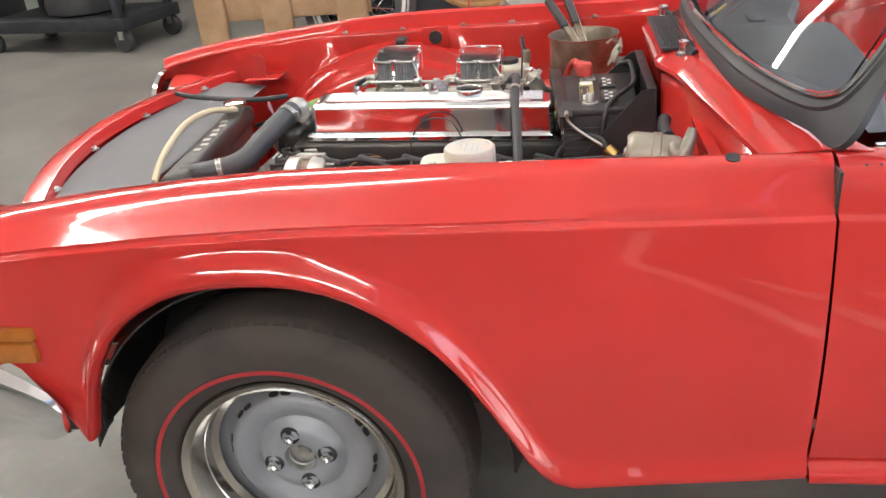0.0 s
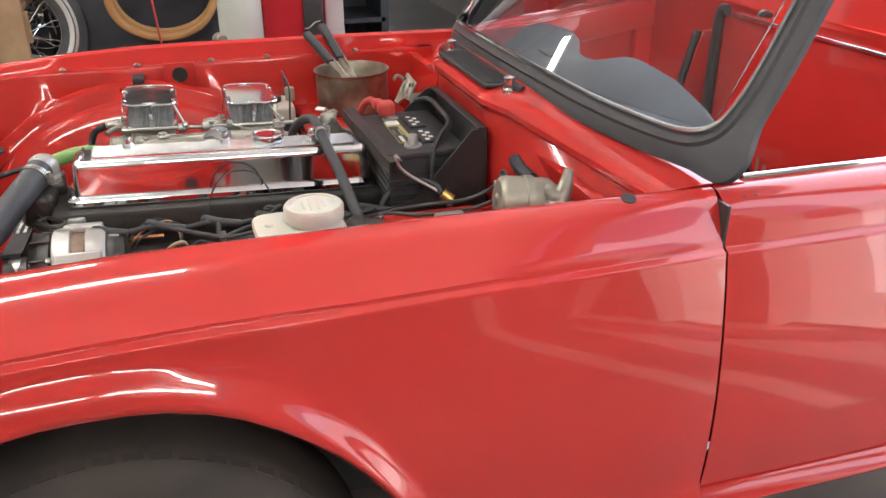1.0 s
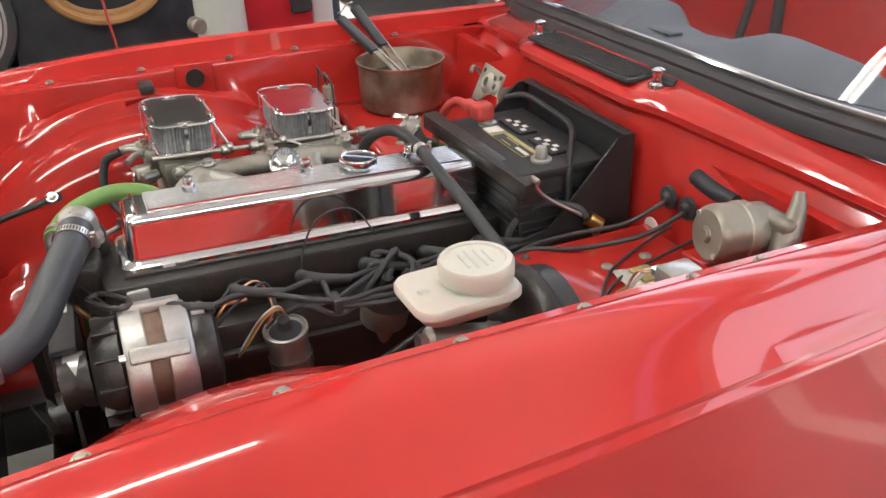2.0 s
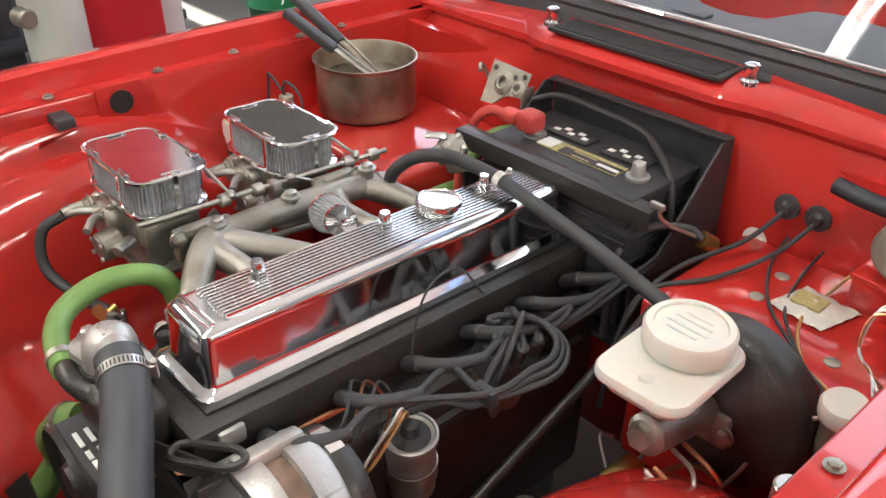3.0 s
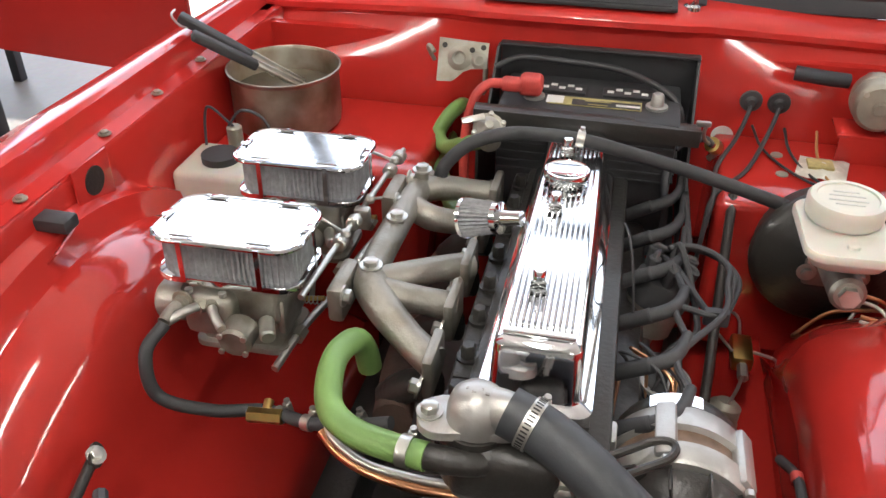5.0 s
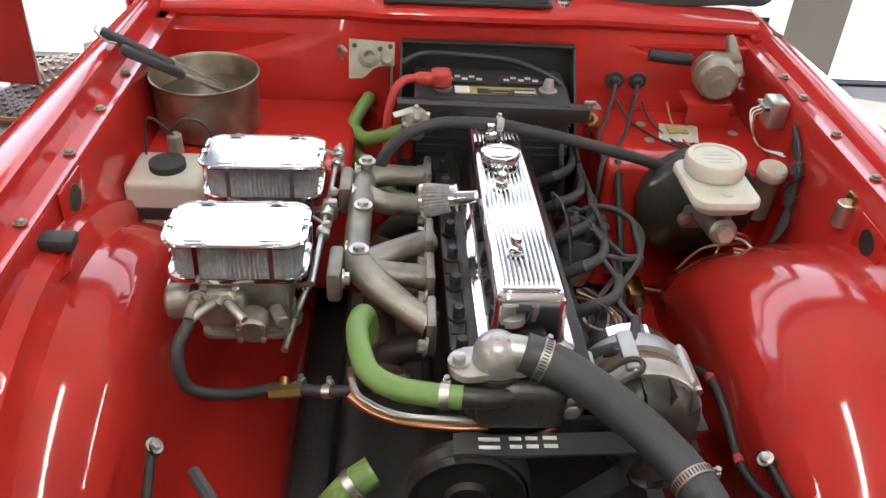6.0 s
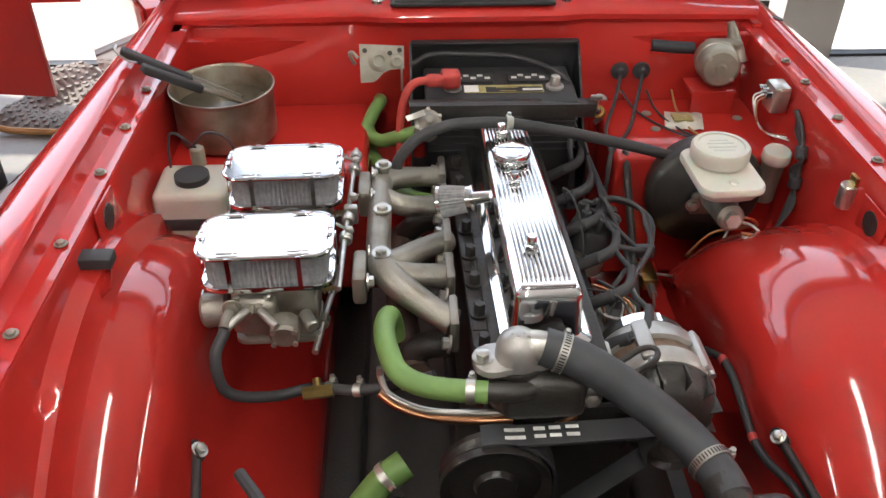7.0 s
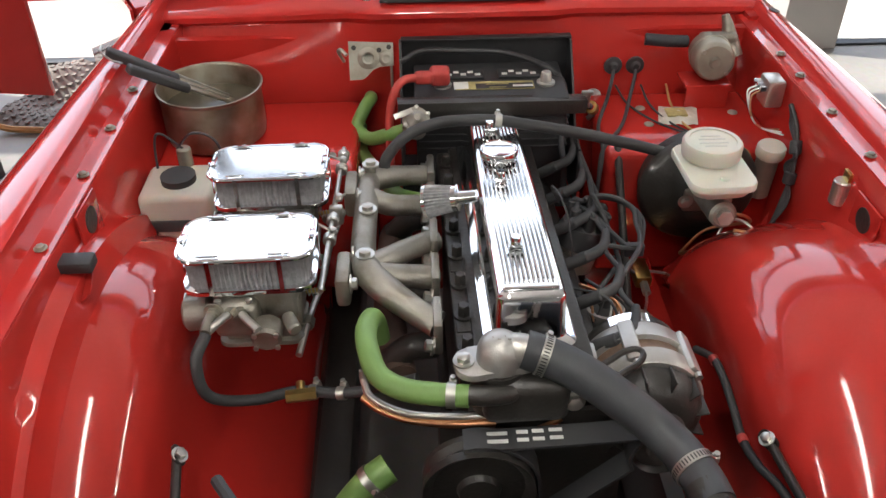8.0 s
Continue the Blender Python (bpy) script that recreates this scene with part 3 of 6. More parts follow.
def windscreen():
    line = screen_line()
    for s in (1, -1):
        L = [Vector((p.x, p.y * s, p.z)) for p in line]
        rows, bright = [], []
        for i, p in enumerate(L):
            way = (L[min(i + 1, len(L) - 1)] - L[max(i - 1, 0)]).normalized()
            plane = Vector((-0.90, 0, 0.42))                       # the glass leans back
            out = way.cross(plane).normalized()
            if out.z > 0 and i < 30 or out.y * s > 0 and i >= 30:
                out = -out
            fwd = Vector((-0.85, 0, 0.5))
            w = 0.050 + 0.046 * math.exp(-((i - 31.5) / 4) ** 2)
            if i < 24:
                out = Vector((-0.55, 0, -0.83))
            rows.append([p + fwd * 0.004, p + out * 0.010 + fwd * 0.010, p + out * 0.022 + fwd * 0.012, p + out * 0.026 + fwd * 0.007, p + out * w * 0.75 + fwd * 0.006, p + out * w, p + out * w - fwd * 0.010, p - fwd * 0.012])
            bright.append(p + fwd * 0.011 + out * 0.002)
        part("windscreen_frame", sheet(rows), SEAL, car, "dark grey rubber-lipped windscreen surround")
        part("bright_trim", tube(bright[::2], 0.0048, 8, 3), CHROME, car, "thin chromed windscreen trim")
    part("windscreen_header", tube([(1.045, -0.56, 1.22), (1.03, -0.3, 1.235), (1.025, 0, 1.24), (1.03, 0.3, 1.235), (1.045, 0.56, 1.22)], 0.022, 10, 6), SEAL, car)
    rows = []
    for t in np.linspace(-1, 1, 17):
        a = abs(t)
        base = Vector((0.753 + 0.115 * a ** 2.4, 0.560 * t, 0.924 - 0.018 * a))
        top = Vector((1.028 + 0.017 * a ** 2, 0.55 * t, 1.225))
        rows.append([base.lerp(top, k / 6) for k in range(7)])
    g = part("windscreen_glass", sheet(rows, 0.004), GLASS, car)
    g.visible_shadow = False


windscreen()


def dashboard():
    """Padded dash top with two humps, its outline seen through the glass."""
    rows = []
    for y in np.linspace(-0.54, 0.54, 55):
        a = abs(y)
        top = float(np.interp(a, (0, 0.06, 0.12, 0.17, 0.30, 0.40, 0.47, 0.54), (0.894, 0.898, 0.918, 0.921, 0.912, 0.886, 0.858, 0.840)))
        rx = float(np.interp(a, (0, 0.06, 0.13, 0.4, 0.54), (0.93, 0.935, 0.965, 0.965, 0.95)))
        fx = 0.775 + 0.11 * (a / 0.56) ** 2.2
        zb = min(0.902 - 0.04 * (a / 0.54) ** 2, top)
        rows.append([Vector((fx, y, zb - 0.02)), Vector((fx + 0.005, y, zb)), Vector((fx + (rx - fx) * 0.5, y, (zb + top) / 2 + 0.006)), Vector((rx - 0.03, y, top - 0.001)), Vector((rx, y, top)), Vector((rx + 0.012, y, top - 0.012)), Vector((rx + 0.008, y, top - 0.04)), Vector((rx - 0.02, y, 0.72)), Vector((rx - 0.02, y, 0.66))])
    part("dashboard", sheet(rows), VINYL, car, "dark grey padded dashboard top")
    part("demister_vent", box(0.862, 0.06, 0.9015, 0.03, 0.12, 0.006, 0.002), SEAL, car)


dashboard()


def side_section(x, zt, zb, side, shrink=0.0):
    c = crease(x)
    pts = [(0.575, zt - 0.03), (0.577, zt - 0.004), (0.582, zt), (0.60, zt), (0.614, zt - 0.003), (0.628, zt - 0.012), (0.640, zt - 0.028), (0.6475, zt - 0.05), (0.650, c + 0.011), (0.6508, c + 0.0065), (0.6525, c + 0.0045), (0.6595, c + 0.0012), (0.6612, c - 0.001), (0.6615, c - 0.006)]
    for k in range(1, 11):
        z = c - 0.006 + (zb - c + 0.006) * k / 10
        pts.append((0.6615 + 0.037 * math.sin(min(1.0, (c - z) / 0.30) * math.pi / 2) - max(0.0, 0.42 - z) ** 2 * 1.2, z))
    pts += [(pts[-1][0] - 0.012, zb - 0.008), (pts[-1][0] - 0.06, zb - 0.008)]
    return [Vector((x, side * (h - shrink), z)) for h, z in pts]


def door_skin(side):
    cols = []
    for x in np.linspace(0.857, 1.76, 14):          # the shut line leans back towards its top
        cols.append([p + Vector((0.028 * (p.z - 0.83) * (1.76 - x) / 0.90, 0, 0)) for p in side_section(x, 0.832 - 0.004 * (x - 0.84), 0.345, side)])
    return sheet(cols, 0.002)


left_door = part("door", door_skin(-1), PAINT, car, "red closed door with a chromed top strip")
part("door_inner", box(1.30, -0.605, 0.58, 0.88, 0.02, 0.44, 0.006), BAY, left_door)
part("waist_strip", box(1.335, -0.584, 0.834, 0.84, 0.012, 0.010, 0.003), CHROME, left_door, "chromed strip along the door top")
for x in (0.893, 0.913):
    part("mirror_hole", lathe([(0, 0.0008), (0.0025, 0.0008), (0.0025, 0), (0, 0)], axis_matrix((x, -0.626, 0.8205), (x, -0.67, 0.863)), 10), IRON, left_door)
part("door_gap", box(0, 0, 0, 0.005, 0.05, 0.50, 0, Matrix.Translation((0.8465, -0.625, 0.57)) @ pose(0, 0, 0, 0, 1.6, 0)), IRON, car)


def sill(side):
    rows = []
    for x in np.linspace(0.842, 1.95, 8):
        rows.append([Vector((x, side * h, z)) for h, z in ((0.60, 0.344), (0.682, 0.341), (0.692, 0.337), (0.704, 0.328), (0.711, 0.319), (0.7125, 0.312), (0.709, 0.306), (0.690, 0.302), (0.655, 0.275), (0.60, 0.245))])
    part("sill", sheet(rows, 0.003), PAINT, car, "red rounded sill below the doors")


for s in (-1, 1):
    sill(s)


def right_door():
    """Passenger door, standing open, its bare inner frame towards the cabin."""
    hinge = Matrix.Translation((0.845, 0.60, 0)) @ pose(0, 0, 0, 0, 0, 27.5)
    d = part("open_door", plate([(0, 0.345), (0.93, 0.345), (0.955, 0.42), (0.955, 0.78), (0.93, 0.828), (0, 0.828)], 0.006, hinge @ pose(0, 0.075, 0, 90, 0, 0)), PAINT, car, "red passenger door standing open without trim")
    def bar(x0, x1, z0, z1, y0=0.0, y1=0.02):
        part("door_frame_bar", box((x0 + x1) / 2, (y0 + y1) / 2, (z0 + z1) / 2, x1 - x0, y1 - y0, z1 - z0, 0.005, hinge), PAINT, d)
    bar(0.0, 0.955, 0.74, 0.83, -0.005, 0.018); bar(0.0, 0.955, 0.345, 0.42); bar(0.0, 0.08, 0.42, 0.74); bar(0.86, 0.955, 0.42, 0.74); bar(0.36, 0.43, 0.42, 0.74); bar(0.43, 0.86, 0.55, 0.60, 0.004, 0.02)
    bar(0.0, 0.955, 0.345, 0.83, 0.022, 0.064)
    part("window_trim", box(0.50, 0.07, 0.835, 0.9, 0.012, 0.012, 0.003, hinge), CHROME, d)


right_door()


def cabin():
    part("cabin_floor", box(1.30, 0, 0.25, 1.30, 1.16, 0.02), BAY, car)
    part("tunnel", box(1.30, 0, 0.36, 1.2, 0.24, 0.22, 0.05, None, None, 4), BAY, car, "bare red transmission tunnel")
    part("rear_bulkhead", box(1.84, 0, 0.56, 0.02, 1.16, 0.60, 0.005, Matrix.Translation((0, 0, 0))), BAY, car, "bare red rear cabin bulkhead")
    part("footwell_wall", box(0.70, 0, 0.50, 0.02, 1.14, 0.62), BAY, car)
    for s in (-1, 1):
        part("door_post", box(1.80, s * 0.585, 0.56, 0.07, 0.11, 0.53, 0.012), PAINT, car)
        part("footwell_side", box(0.78, s * 0.585, 0.56, 0.12, 0.03, 0.52), BAY, car)
        part("door_seal", tube([(1.765, s * 0.545, 0.30), (1.76, s * 0.545, 0.6), (1.755, s * 0.55, 0.83), (1.80, s * 0.56, 0.845)], 0.011, 8), RUBBER, car, "black rubber door seal")
        part("rear_wing", sheet([side_section(x, 0.832 - 0.02 * max(0, x - 2.4), 0.33 if not 1.95 < x < 2.55 else 0.62, s, 0.03 * max(0, x - 2.9) ** 1.5) for x in np.linspace(1.768, 3.28, 20)], 0.003), PAINT, car, "red rear wing")
    part("rear_side_panel", plate([(1.475, 0.345), (1.826, 0.345), (1.826, 0.808), (1.588, 0.808), (1.560, 0.70), (1.525, 0.58)], 0.035, pose(0, 0.610, 0, 90, 0, 0), 0.003), PAINT, car, "red inner side panel behind the door opening")
    part("door_seal", tube([(1.462, 0.588, 0.36), (1.514, 0.588, 0.58), (1.549, 0.588, 0.70), (1.577, 0.588, 0.808)], 0.012, 10), RUBBER, car, "black rubber door seal")
    part("rear_deck", box(2.56, 0, 0.822, 1.44, 1.20, 0.02, 0.008), PAINT, car, "red boot lid and rear deck")
    part("tail_panel", box(3.27, 0, 0.60, 0.02, 1.22, 0.44, 0.008), PAINT, car)
    part("folded_hood", box(1.93, 0, 0.85, 0.16, 1.02, 0.08, 0.03, None, None, 4), RUBBER, car, "folded black soft top")
    part("handbrake_lever", tube([(1.42, 0.03, 0.46), (1.50, 0.03, 0.50), (1.62, 0.03, 0.56)], 0.012, 8), CHROME, car)
    part("loose_cable", tube([(1.20, -0.30, 0.30), (1.35, -0.2, 0.34), (1.5, -0.28, 0.32), (1.6, -0.1, 0.36)], 0.009, 6), ORANGEHOSE, car)


cabin()


def cockpit_panels():
    """Bare red panels standing in the stripped cockpit, and red fillers behind them."""
    p = thing("seat_back_panel", "bare red cockpit panel edged with black rubber", "panel")
    part("panel", box(1.60, -0.02, 0.57, 0.02, 1.02, 0.60, 0.01), PAINT, p)
    part("edge_rubber", tube([(1.585, 0.49, 0.28), (1.583, 0.50, 0.6), (1.585, 0.497, 0.86), (1.59, 0.47, 0.882)], 0.016, 10), RUBBER, p, "black rubber edging")
    # chrome bar added for the white highlight on the panel's top edge
    part("top_edge_highlight", box(1.598, -0.05, 0.876, 0.03, 0.98, 0.012, 0.004), CHROME, p)
    for k in range(6):
        part("louvre", box(1.587, 0.30 - 0.03 * k, 0.52 - 0.012 * k, 0.006, 0.010, 0.06, 0.002), STEEL, p)
    # sheet added to cover the bright ground past the door with red
    w = thing("red_gap_filler", "large glossy red filler panel behind the open door", "car panel")
    part("skin", sheet([[Vector((1.98 + 0.16 * t + 0.03 * math.sin(3 * (y - 0.7)), y, 0.42 + 0.98 * t)) for t in np.linspace(0, 1, 8)] for y in np.linspace(0.735, 2.40, 22)], 0.004), PAINT, w)
    for y in (0.80, 2.30):
        part("trestle_leg", box(2.03, y, 0.29, 0.04, 0.04, 0.58, 0.004), DARKMETAL, w)
    # upright sheet added to fill the view through the windscreen with red
    b = thing("red_deck_filler", "red filler panel standing upright on the rear deck", "bonnet")
    rows = []
    for y in np.linspace(-0.22, 1.02, 21):
        rows.append([Vector((1.86 + 0.15 * t - 0.03 * math.cos((y - 0.4) * 2.2), y, 0.84 + 0.51 * t)) for t in np.linspace(0, 1, 12)])
    part("skin", sheet(rows, 0.004), PAINT, b)
    for y in (-0.05, 0.4, 0.85):
        part("stiffener", box(1.925, y, 1.09, 0.02, 0.05, 0.48, 0.005, Matrix.Translation((1.925, 0, 1.09)) @ pose(0, 0, 0, 0, 16, 0) @ Matrix.Translation((-1.925, 0, -1.09))), PAINT, b)


cockpit_panels()


# ---- wheels ----
def wheel_parts(m):
    w = new("wheel")
    w.parent = car
    w.matrix_local = m
    # local z points outwards from the car
    tyre = [(0.200, -0.075), (0.225, -0.085), (0.262, -0.093), (0.290, -0.090), (0.308, -0.080), (0.318, -0.066), (0.3245, -0.05), (0.326, 0.0), (0.3245, 0.05), (0.318, 0.064), (0.309, 0.076), (0.296, 0.085), (0.272, 0.091), (0.243, 0.0915), (0.2415, 0.0935), (0.2335, 0.0935), (0.232, 0.0915), (0.224, 0.088), (0.214, 0.080), (0.206, 0.072), (0.200, 0.06)]
    part("tyre", lathe(tyre, None, 72), TYRE, w, "worn black tyre")
    part("red_line", lathe([(0.2335, 0.0928), (0.2335, 0.0945), (0.2410, 0.0945), (0.2410, 0.0928)], None, 72), REDLINE, w, "thin red line round the tyre wall")
    bm = bmesh.new()
    for k in range(60):
        a = 2 * math.pi * k / 60
        for z in (0.058, -0.058):
            mm = pose(0, 0, 0, 0, 0, math.degrees(a)) @ Matrix.Translation((0.3180, 0, z)) @ pose(0, 0, 0, 0, -18 if z > 0 else 18, 0)
            box(0, 0, 0, 0.004, 0.024, 0.026, 0, mm, bm)
    tagged(part("tread", bm, TYRE, w), kind="stuff")
    rim = [(0.150, -0.06), (0.188, -0.05), (0.190, 0.0), (0.178, 0.004), (0.176, 0.030), (0.186, 0.042), (0.190, 0.058), (0.198, 0.063), (0.2030, 0.068), (0.2045, 0.075), (0.201, 0.0795), (0.195, 0.077), (0.187, 0.072), (0.183, 0.058), (0.180, 0.04), (0.172, 0.012), (0.160, 0.004)]
    r = part("rim", lathe(rim, None, 64), RIMSTEEL, w, "bright steel rim with a trim ring")
    disc = [(0.172, 0.002), (0.160, 0.004), (0.152, 0.012), (0.146, 0.024), (0.136, 0.030), (0.122, 0.032), (0.110, 0.029), (0.098, 0.018), (0.092, 0.016), (0.084, 0.020), (0.076, 0.031), (0.068, 0.036), (0.055, 0.037), (0.046, 0.035), (0.034, 0.034), (0.030, 0.022), (0.027, 0.020)]
    part("wheel_disc", lathe([(0.172, -0.012)] + [(r * 0.90, z - 0.014) for r, z in disc], None, 64), WHEELGREY, w, "dull silver-grey pressed wheel disc")
    part("hub_cap_bore", lathe([(0.028, 0.018), (0.026, -0.004), (0.014, -0.008), (0.012, 0.002), (0, 0.002)], None, 26), STEEL, w, "greasy bare hub centre")
    for k in range(20):
        a = math.radians(18 * k + (4 if k % 2 else -4))
        part("vent_slot", plate(rounded(0.010, 0.019, 0.0048, 4), 0.0012, pose(0, 0, 0, 0, 0, math.degrees(a)) @ Matrix.Translation((0.1345, 0, 0.0050)) @ pose(0, 0, 0, 0, 58, 0)), IRON, w)
    for k in range(4):
        a = math.radians(90 * k + 12)
        c = Vector((0.0530 * math.cos(a), 0.0530 * math.sin(a), 0.0205))
        part("nut_seat", lathe([(0.0185, 0), (0.0175, 0.0025), (0.012, 0.001), (0, 0.001)], Matrix.Translation(c), 22), IRON, w)
        part("wheel_nut", lathe([(0, 0.0), (0.0105, 0.0), (0.0105, 0.012), (0.0085, 0.017), (0.004, 0.021), (0, 0.021)], Matrix.Translation(c), 6), CHROME, w, "chromed domed wheel nut")
    return w


w0 = wheel_parts(Matrix.Translation((-0.024, -0.645, 0.306)) @ pose(0, 0, 0, 90, 0, 0))
for m in (Matrix.Translation((-0.024, 0.645, 0.306)) @ pose(0, 0, 0, -90, 0, 0), Matrix.Translation((2.245, -0.60, 0.306)) @ pose(0, 0, 0, 90, 0, 30), Matrix.Translation((2.245, 0.60, 0.306)) @ pose(0, 0, 0, -90, 0, 30)):
    copy_thing(w0, m)
for s in (-1, 1):
    rows = [[Vector((r * math.cos(a), s * h, c + r * math.sin(a))) for h, r, c in ((0.725, 0.372, 0.332), (0.64, 0.395, 0.325), (0.55, 0.40, 0.315), (0.44, 0.38, 0.305))] for a in np.linspace(0.0, math.pi - 0.12, 28)]
    part("wheel_well", sheet(rows, 0.003), IRON, car, "black undersealed wheel well")
    part("well_wall", plate([(0.39 * math.cos(a), 0.39 * math.sin(a)) for a in np.linspace(-0.1, math.pi + 0.1, 24)], 0.004, Matrix.Translation((0, s * 0.445, 0.31)) @ pose(0, 0, 0, 90, 0, 0)), IRON, car)
    part("brake_disc", lathe([(0, 0), (0.13, 0), (0.13, 0.012), (0, 0.012)], Matrix.Translation((-0.024, s * 0.55, 0.306)) @ pose(0, 0, 0, 90, 0, 0), 30), STEEL, car)


# ---- engine ----
TILT = Matrix.Translation((0.0, -0.041, 0.795)) @ pose(0, 0, 0, 0, 2.6, 1.0)   # the engine leans back in its mounts
engine = thing("engine", "black six-cylinder engine with a polished rocker cover", "engine")


def rocker_cover():
    """Long finned polished cover: tapered sides, rounded edges, flange below."""
    x0, x1 = -0.101, 0.458
    L, cx = x1 - x0, (x0 + x1) / 2
    bm = bmesh.new()
    rings = []
    for grow, z, r in ((0.058, -0.078, 0.016), (0.058, -0.069, 0.016), (0.0545, -0.0665, 0.016), (0.047, -0.064, 0.014), (0.0455, -0.060, 0.013), (0.0435, -0.014, 0.013), (0.0425, -0.006, 0.013), (0.0385, -0.0015, 0.012), (0.034, 0.0, 0.010), (0.031, 0.0, 0.009)):
        out = rounded(L - 2 * (0.058 - grow), 2 * grow, r, 5)
        rings.append([bm.verts.new(TILT @ Vector((cx + x, y, z))) for x, y in out])
    for a, b in zip(rings, rings[1:]):
        for k in range(len(a)):
            j = (k + 1) % len(a)
            bm.faces.new((a[k], a[j], b[j], b[k]))
    bm.faces.new(rings[-1])
    bm.faces.new(rings[0][::-1])
    c = part("rocker_cover", bm, CHROME, engine, "long polished aluminium rocker cover with fins")
    for k in range(11):
        y = -0.0300 + 0.0060 * k
        part("fin", box(cx + 0.004, y, 0.0024, L - 0.085, 0.0030, 0.0058, 0.0011, TILT), POLISHED, c)
    part("end_lip", box(x0 + 0.030, 0, 0.0022, 0.006, 0.070, 0.005, 0.002, TILT), POLISHED, c)
    for x in (0.008, 0.180, 0.345):
        m = TILT @ Matrix.Translation((x, 0.010, 0.001))
        nut = part("cover_nut", lathe([(0, 0), (0.0125, 0), (0.0125, 0.003), (0.0095, 0.0032), (0.0095, 0.012), (0.0085, 0.0135), (0, 0.0135)], m, 6), CHROME, c, "tall chromed cover nut", smooth=False)
        part("nut_top", lathe([(0, 0.0130), (0.0068, 0.0130), (0.0068, 0.0235), (0.0058, 0.0248), (0, 0.0248)], m, 22), CHROME, nut)
    m = TILT @ Matrix.Translation((0.260, 0.004, 0.0005))
    part("oil_filler_cap", lathe([(0, 0), (0.0250, 0), (0.0250, 0.007), (0.0285, 0.008), (0.0292, 0.0095), (0.0292, 0.0185), (0.0282, 0.0205), (0.0262, 0.0208), (0.0250, 0.0195), (0.0238, 0.0192), (0, 0.0200)], m, 64), CHROME, c, "chromed round oil filler cap")
    part("gasket", box(cx, 0, -0.0805, L - 0.002, 0.114, 0.004, 0.001, TILT), IRON, c)


rocker_cover()


def head_and_block():
    part("cylinder_head", box(0.172, -0.004, -0.118, 0.60, 0.150, 0.072, 0.006, TILT), IRON, engine, "black cast cylinder head")
    part("head_step", box(0.172, 0.070, -0.104, 0.585, 0.045, 0.030, 0.006, TILT), IRON, engine)
    part("engine_block", box(0.165, -0.015, -0.30, 0.60, 0.20, 0.30, 0.015, TILT), IRON, engine, "black cast engine block")
    part("side_cover", box(0.165, -0.118, -0.26, 0.52, 0.02, 0.14, 0.01, TILT), IRON, engine)
    part("sump", box(0.17, 0, -0.50, 0.56, 0.20, 0.12, 0.03, TILT, None, 3), IRON, engine)
    for x in (-0.075, -0.01, 0.06, 0.13, 0.20, 0.27, 0.34, 0.41):
        part("head_nut", hexbolt(TILT @ Vector((x, 0.078, -0.089)), (0, 0, 1), 0.0085, 0.022), IRON, engine)
    for x in (-0.05, 0.045, 0.14, 0.235, 0.33, 0.42):
        # sparking plugs with their covers along the near side
        a, b = TILT @ Vector((x, -0.075, -0.125)), TILT @ Vector((x - 0.012, -0.118, -0.095))
        part("plug_cover", rod(a, b, 0.0095, 12, 0.002), RUBBER, engine, "black rubber plug cover")
    # front plate, water pump housing and casting numbers
    part("front_plate", box(-0.145, 0.0, -0.27, 0.012, 0.24, 0.28, 0.006, TILT), IRON, engine)
    part("water_pump", box(-0.152, 0.015, -0.090, 0.060, 0.105, 0.065, 0.016, TILT, None, 3), IRON, engine, "black water pump housing")
    part("pump_boss", tube([(-0.183, 0.050, 0.735), (-0.184, 0.015, 0.734), (-0.172, -0.015, 0.728), (-0.145, -0.030, 0.715)], 0.0125, 14, 6), IRON, engine)
    text_mesh("219013", 0.016, TILT @ Matrix.Translation((0.030, 0.068, -0.0880)) @ pose(0, 0, 0, 0, 0, 180), SEAL, engine, "casting_number", "raised casting number")
    for x in (-0.02, 0.115, 0.215, 0.315):
        part("casting_pad", box(x, 0.074, -0.0890, 0.045, 0.030, 0.004, 0.0015, TILT), IRON, engine)


head_and_block()


def thermostat():
    t = part("thermostat_housing", lathe([(0.028, -0.012), (0.028, 0.0), (0.0268, 0.011), (0.023, 0.021), (0.015, 0.028), (0.007, 0.0305), (0, 0.031)], Matrix.Translation((-0.147, 0.002, 0.762)) @ pose(0, 0, 0, 0, 6, 0), 30), CASTPALE, engine, "domed cast aluminium thermostat housing")
    part("outlet", tube([(-0.146, -0.002, 0.770), (-0.149, -0.020, 0.772), (-0.154, -0.042, 0.769)], 0.0195, 18, 6), CASTPALE, t)
    part("flange", plate([(x, y) for x, y in rounded(0.052, 0.102, 0.022, 6)], 0.009, Matrix.Translation((-0.147, 0.006, 0.749)) @ pose(0, 0, 0, 0, 3, 10), 0.002), CASTPALE, t)
    for x, y in ((-0.152, 0.045), (-0.139, -0.032)):
        part("housing_bolt", hexbolt((x, y, 0.758), (0, 0, 1), 0.0085, 0.011), STEEL, t, "plated hexagon bolt")
    for k in range(4):
        part("cast_mark", box(-0.152 + 0.004 * (k % 2), -0.008 + 0.006 * k, 0.7925 - 0.0006 * abs(k - 1.5), 0.003, 0.004, 0.0012), CAST, t)
    part("lower_body", rod((-0.145, 0.004, 0.685), (-0.146, 0.003, 0.752), 0.033, 22), IRON, t)


thermostat()


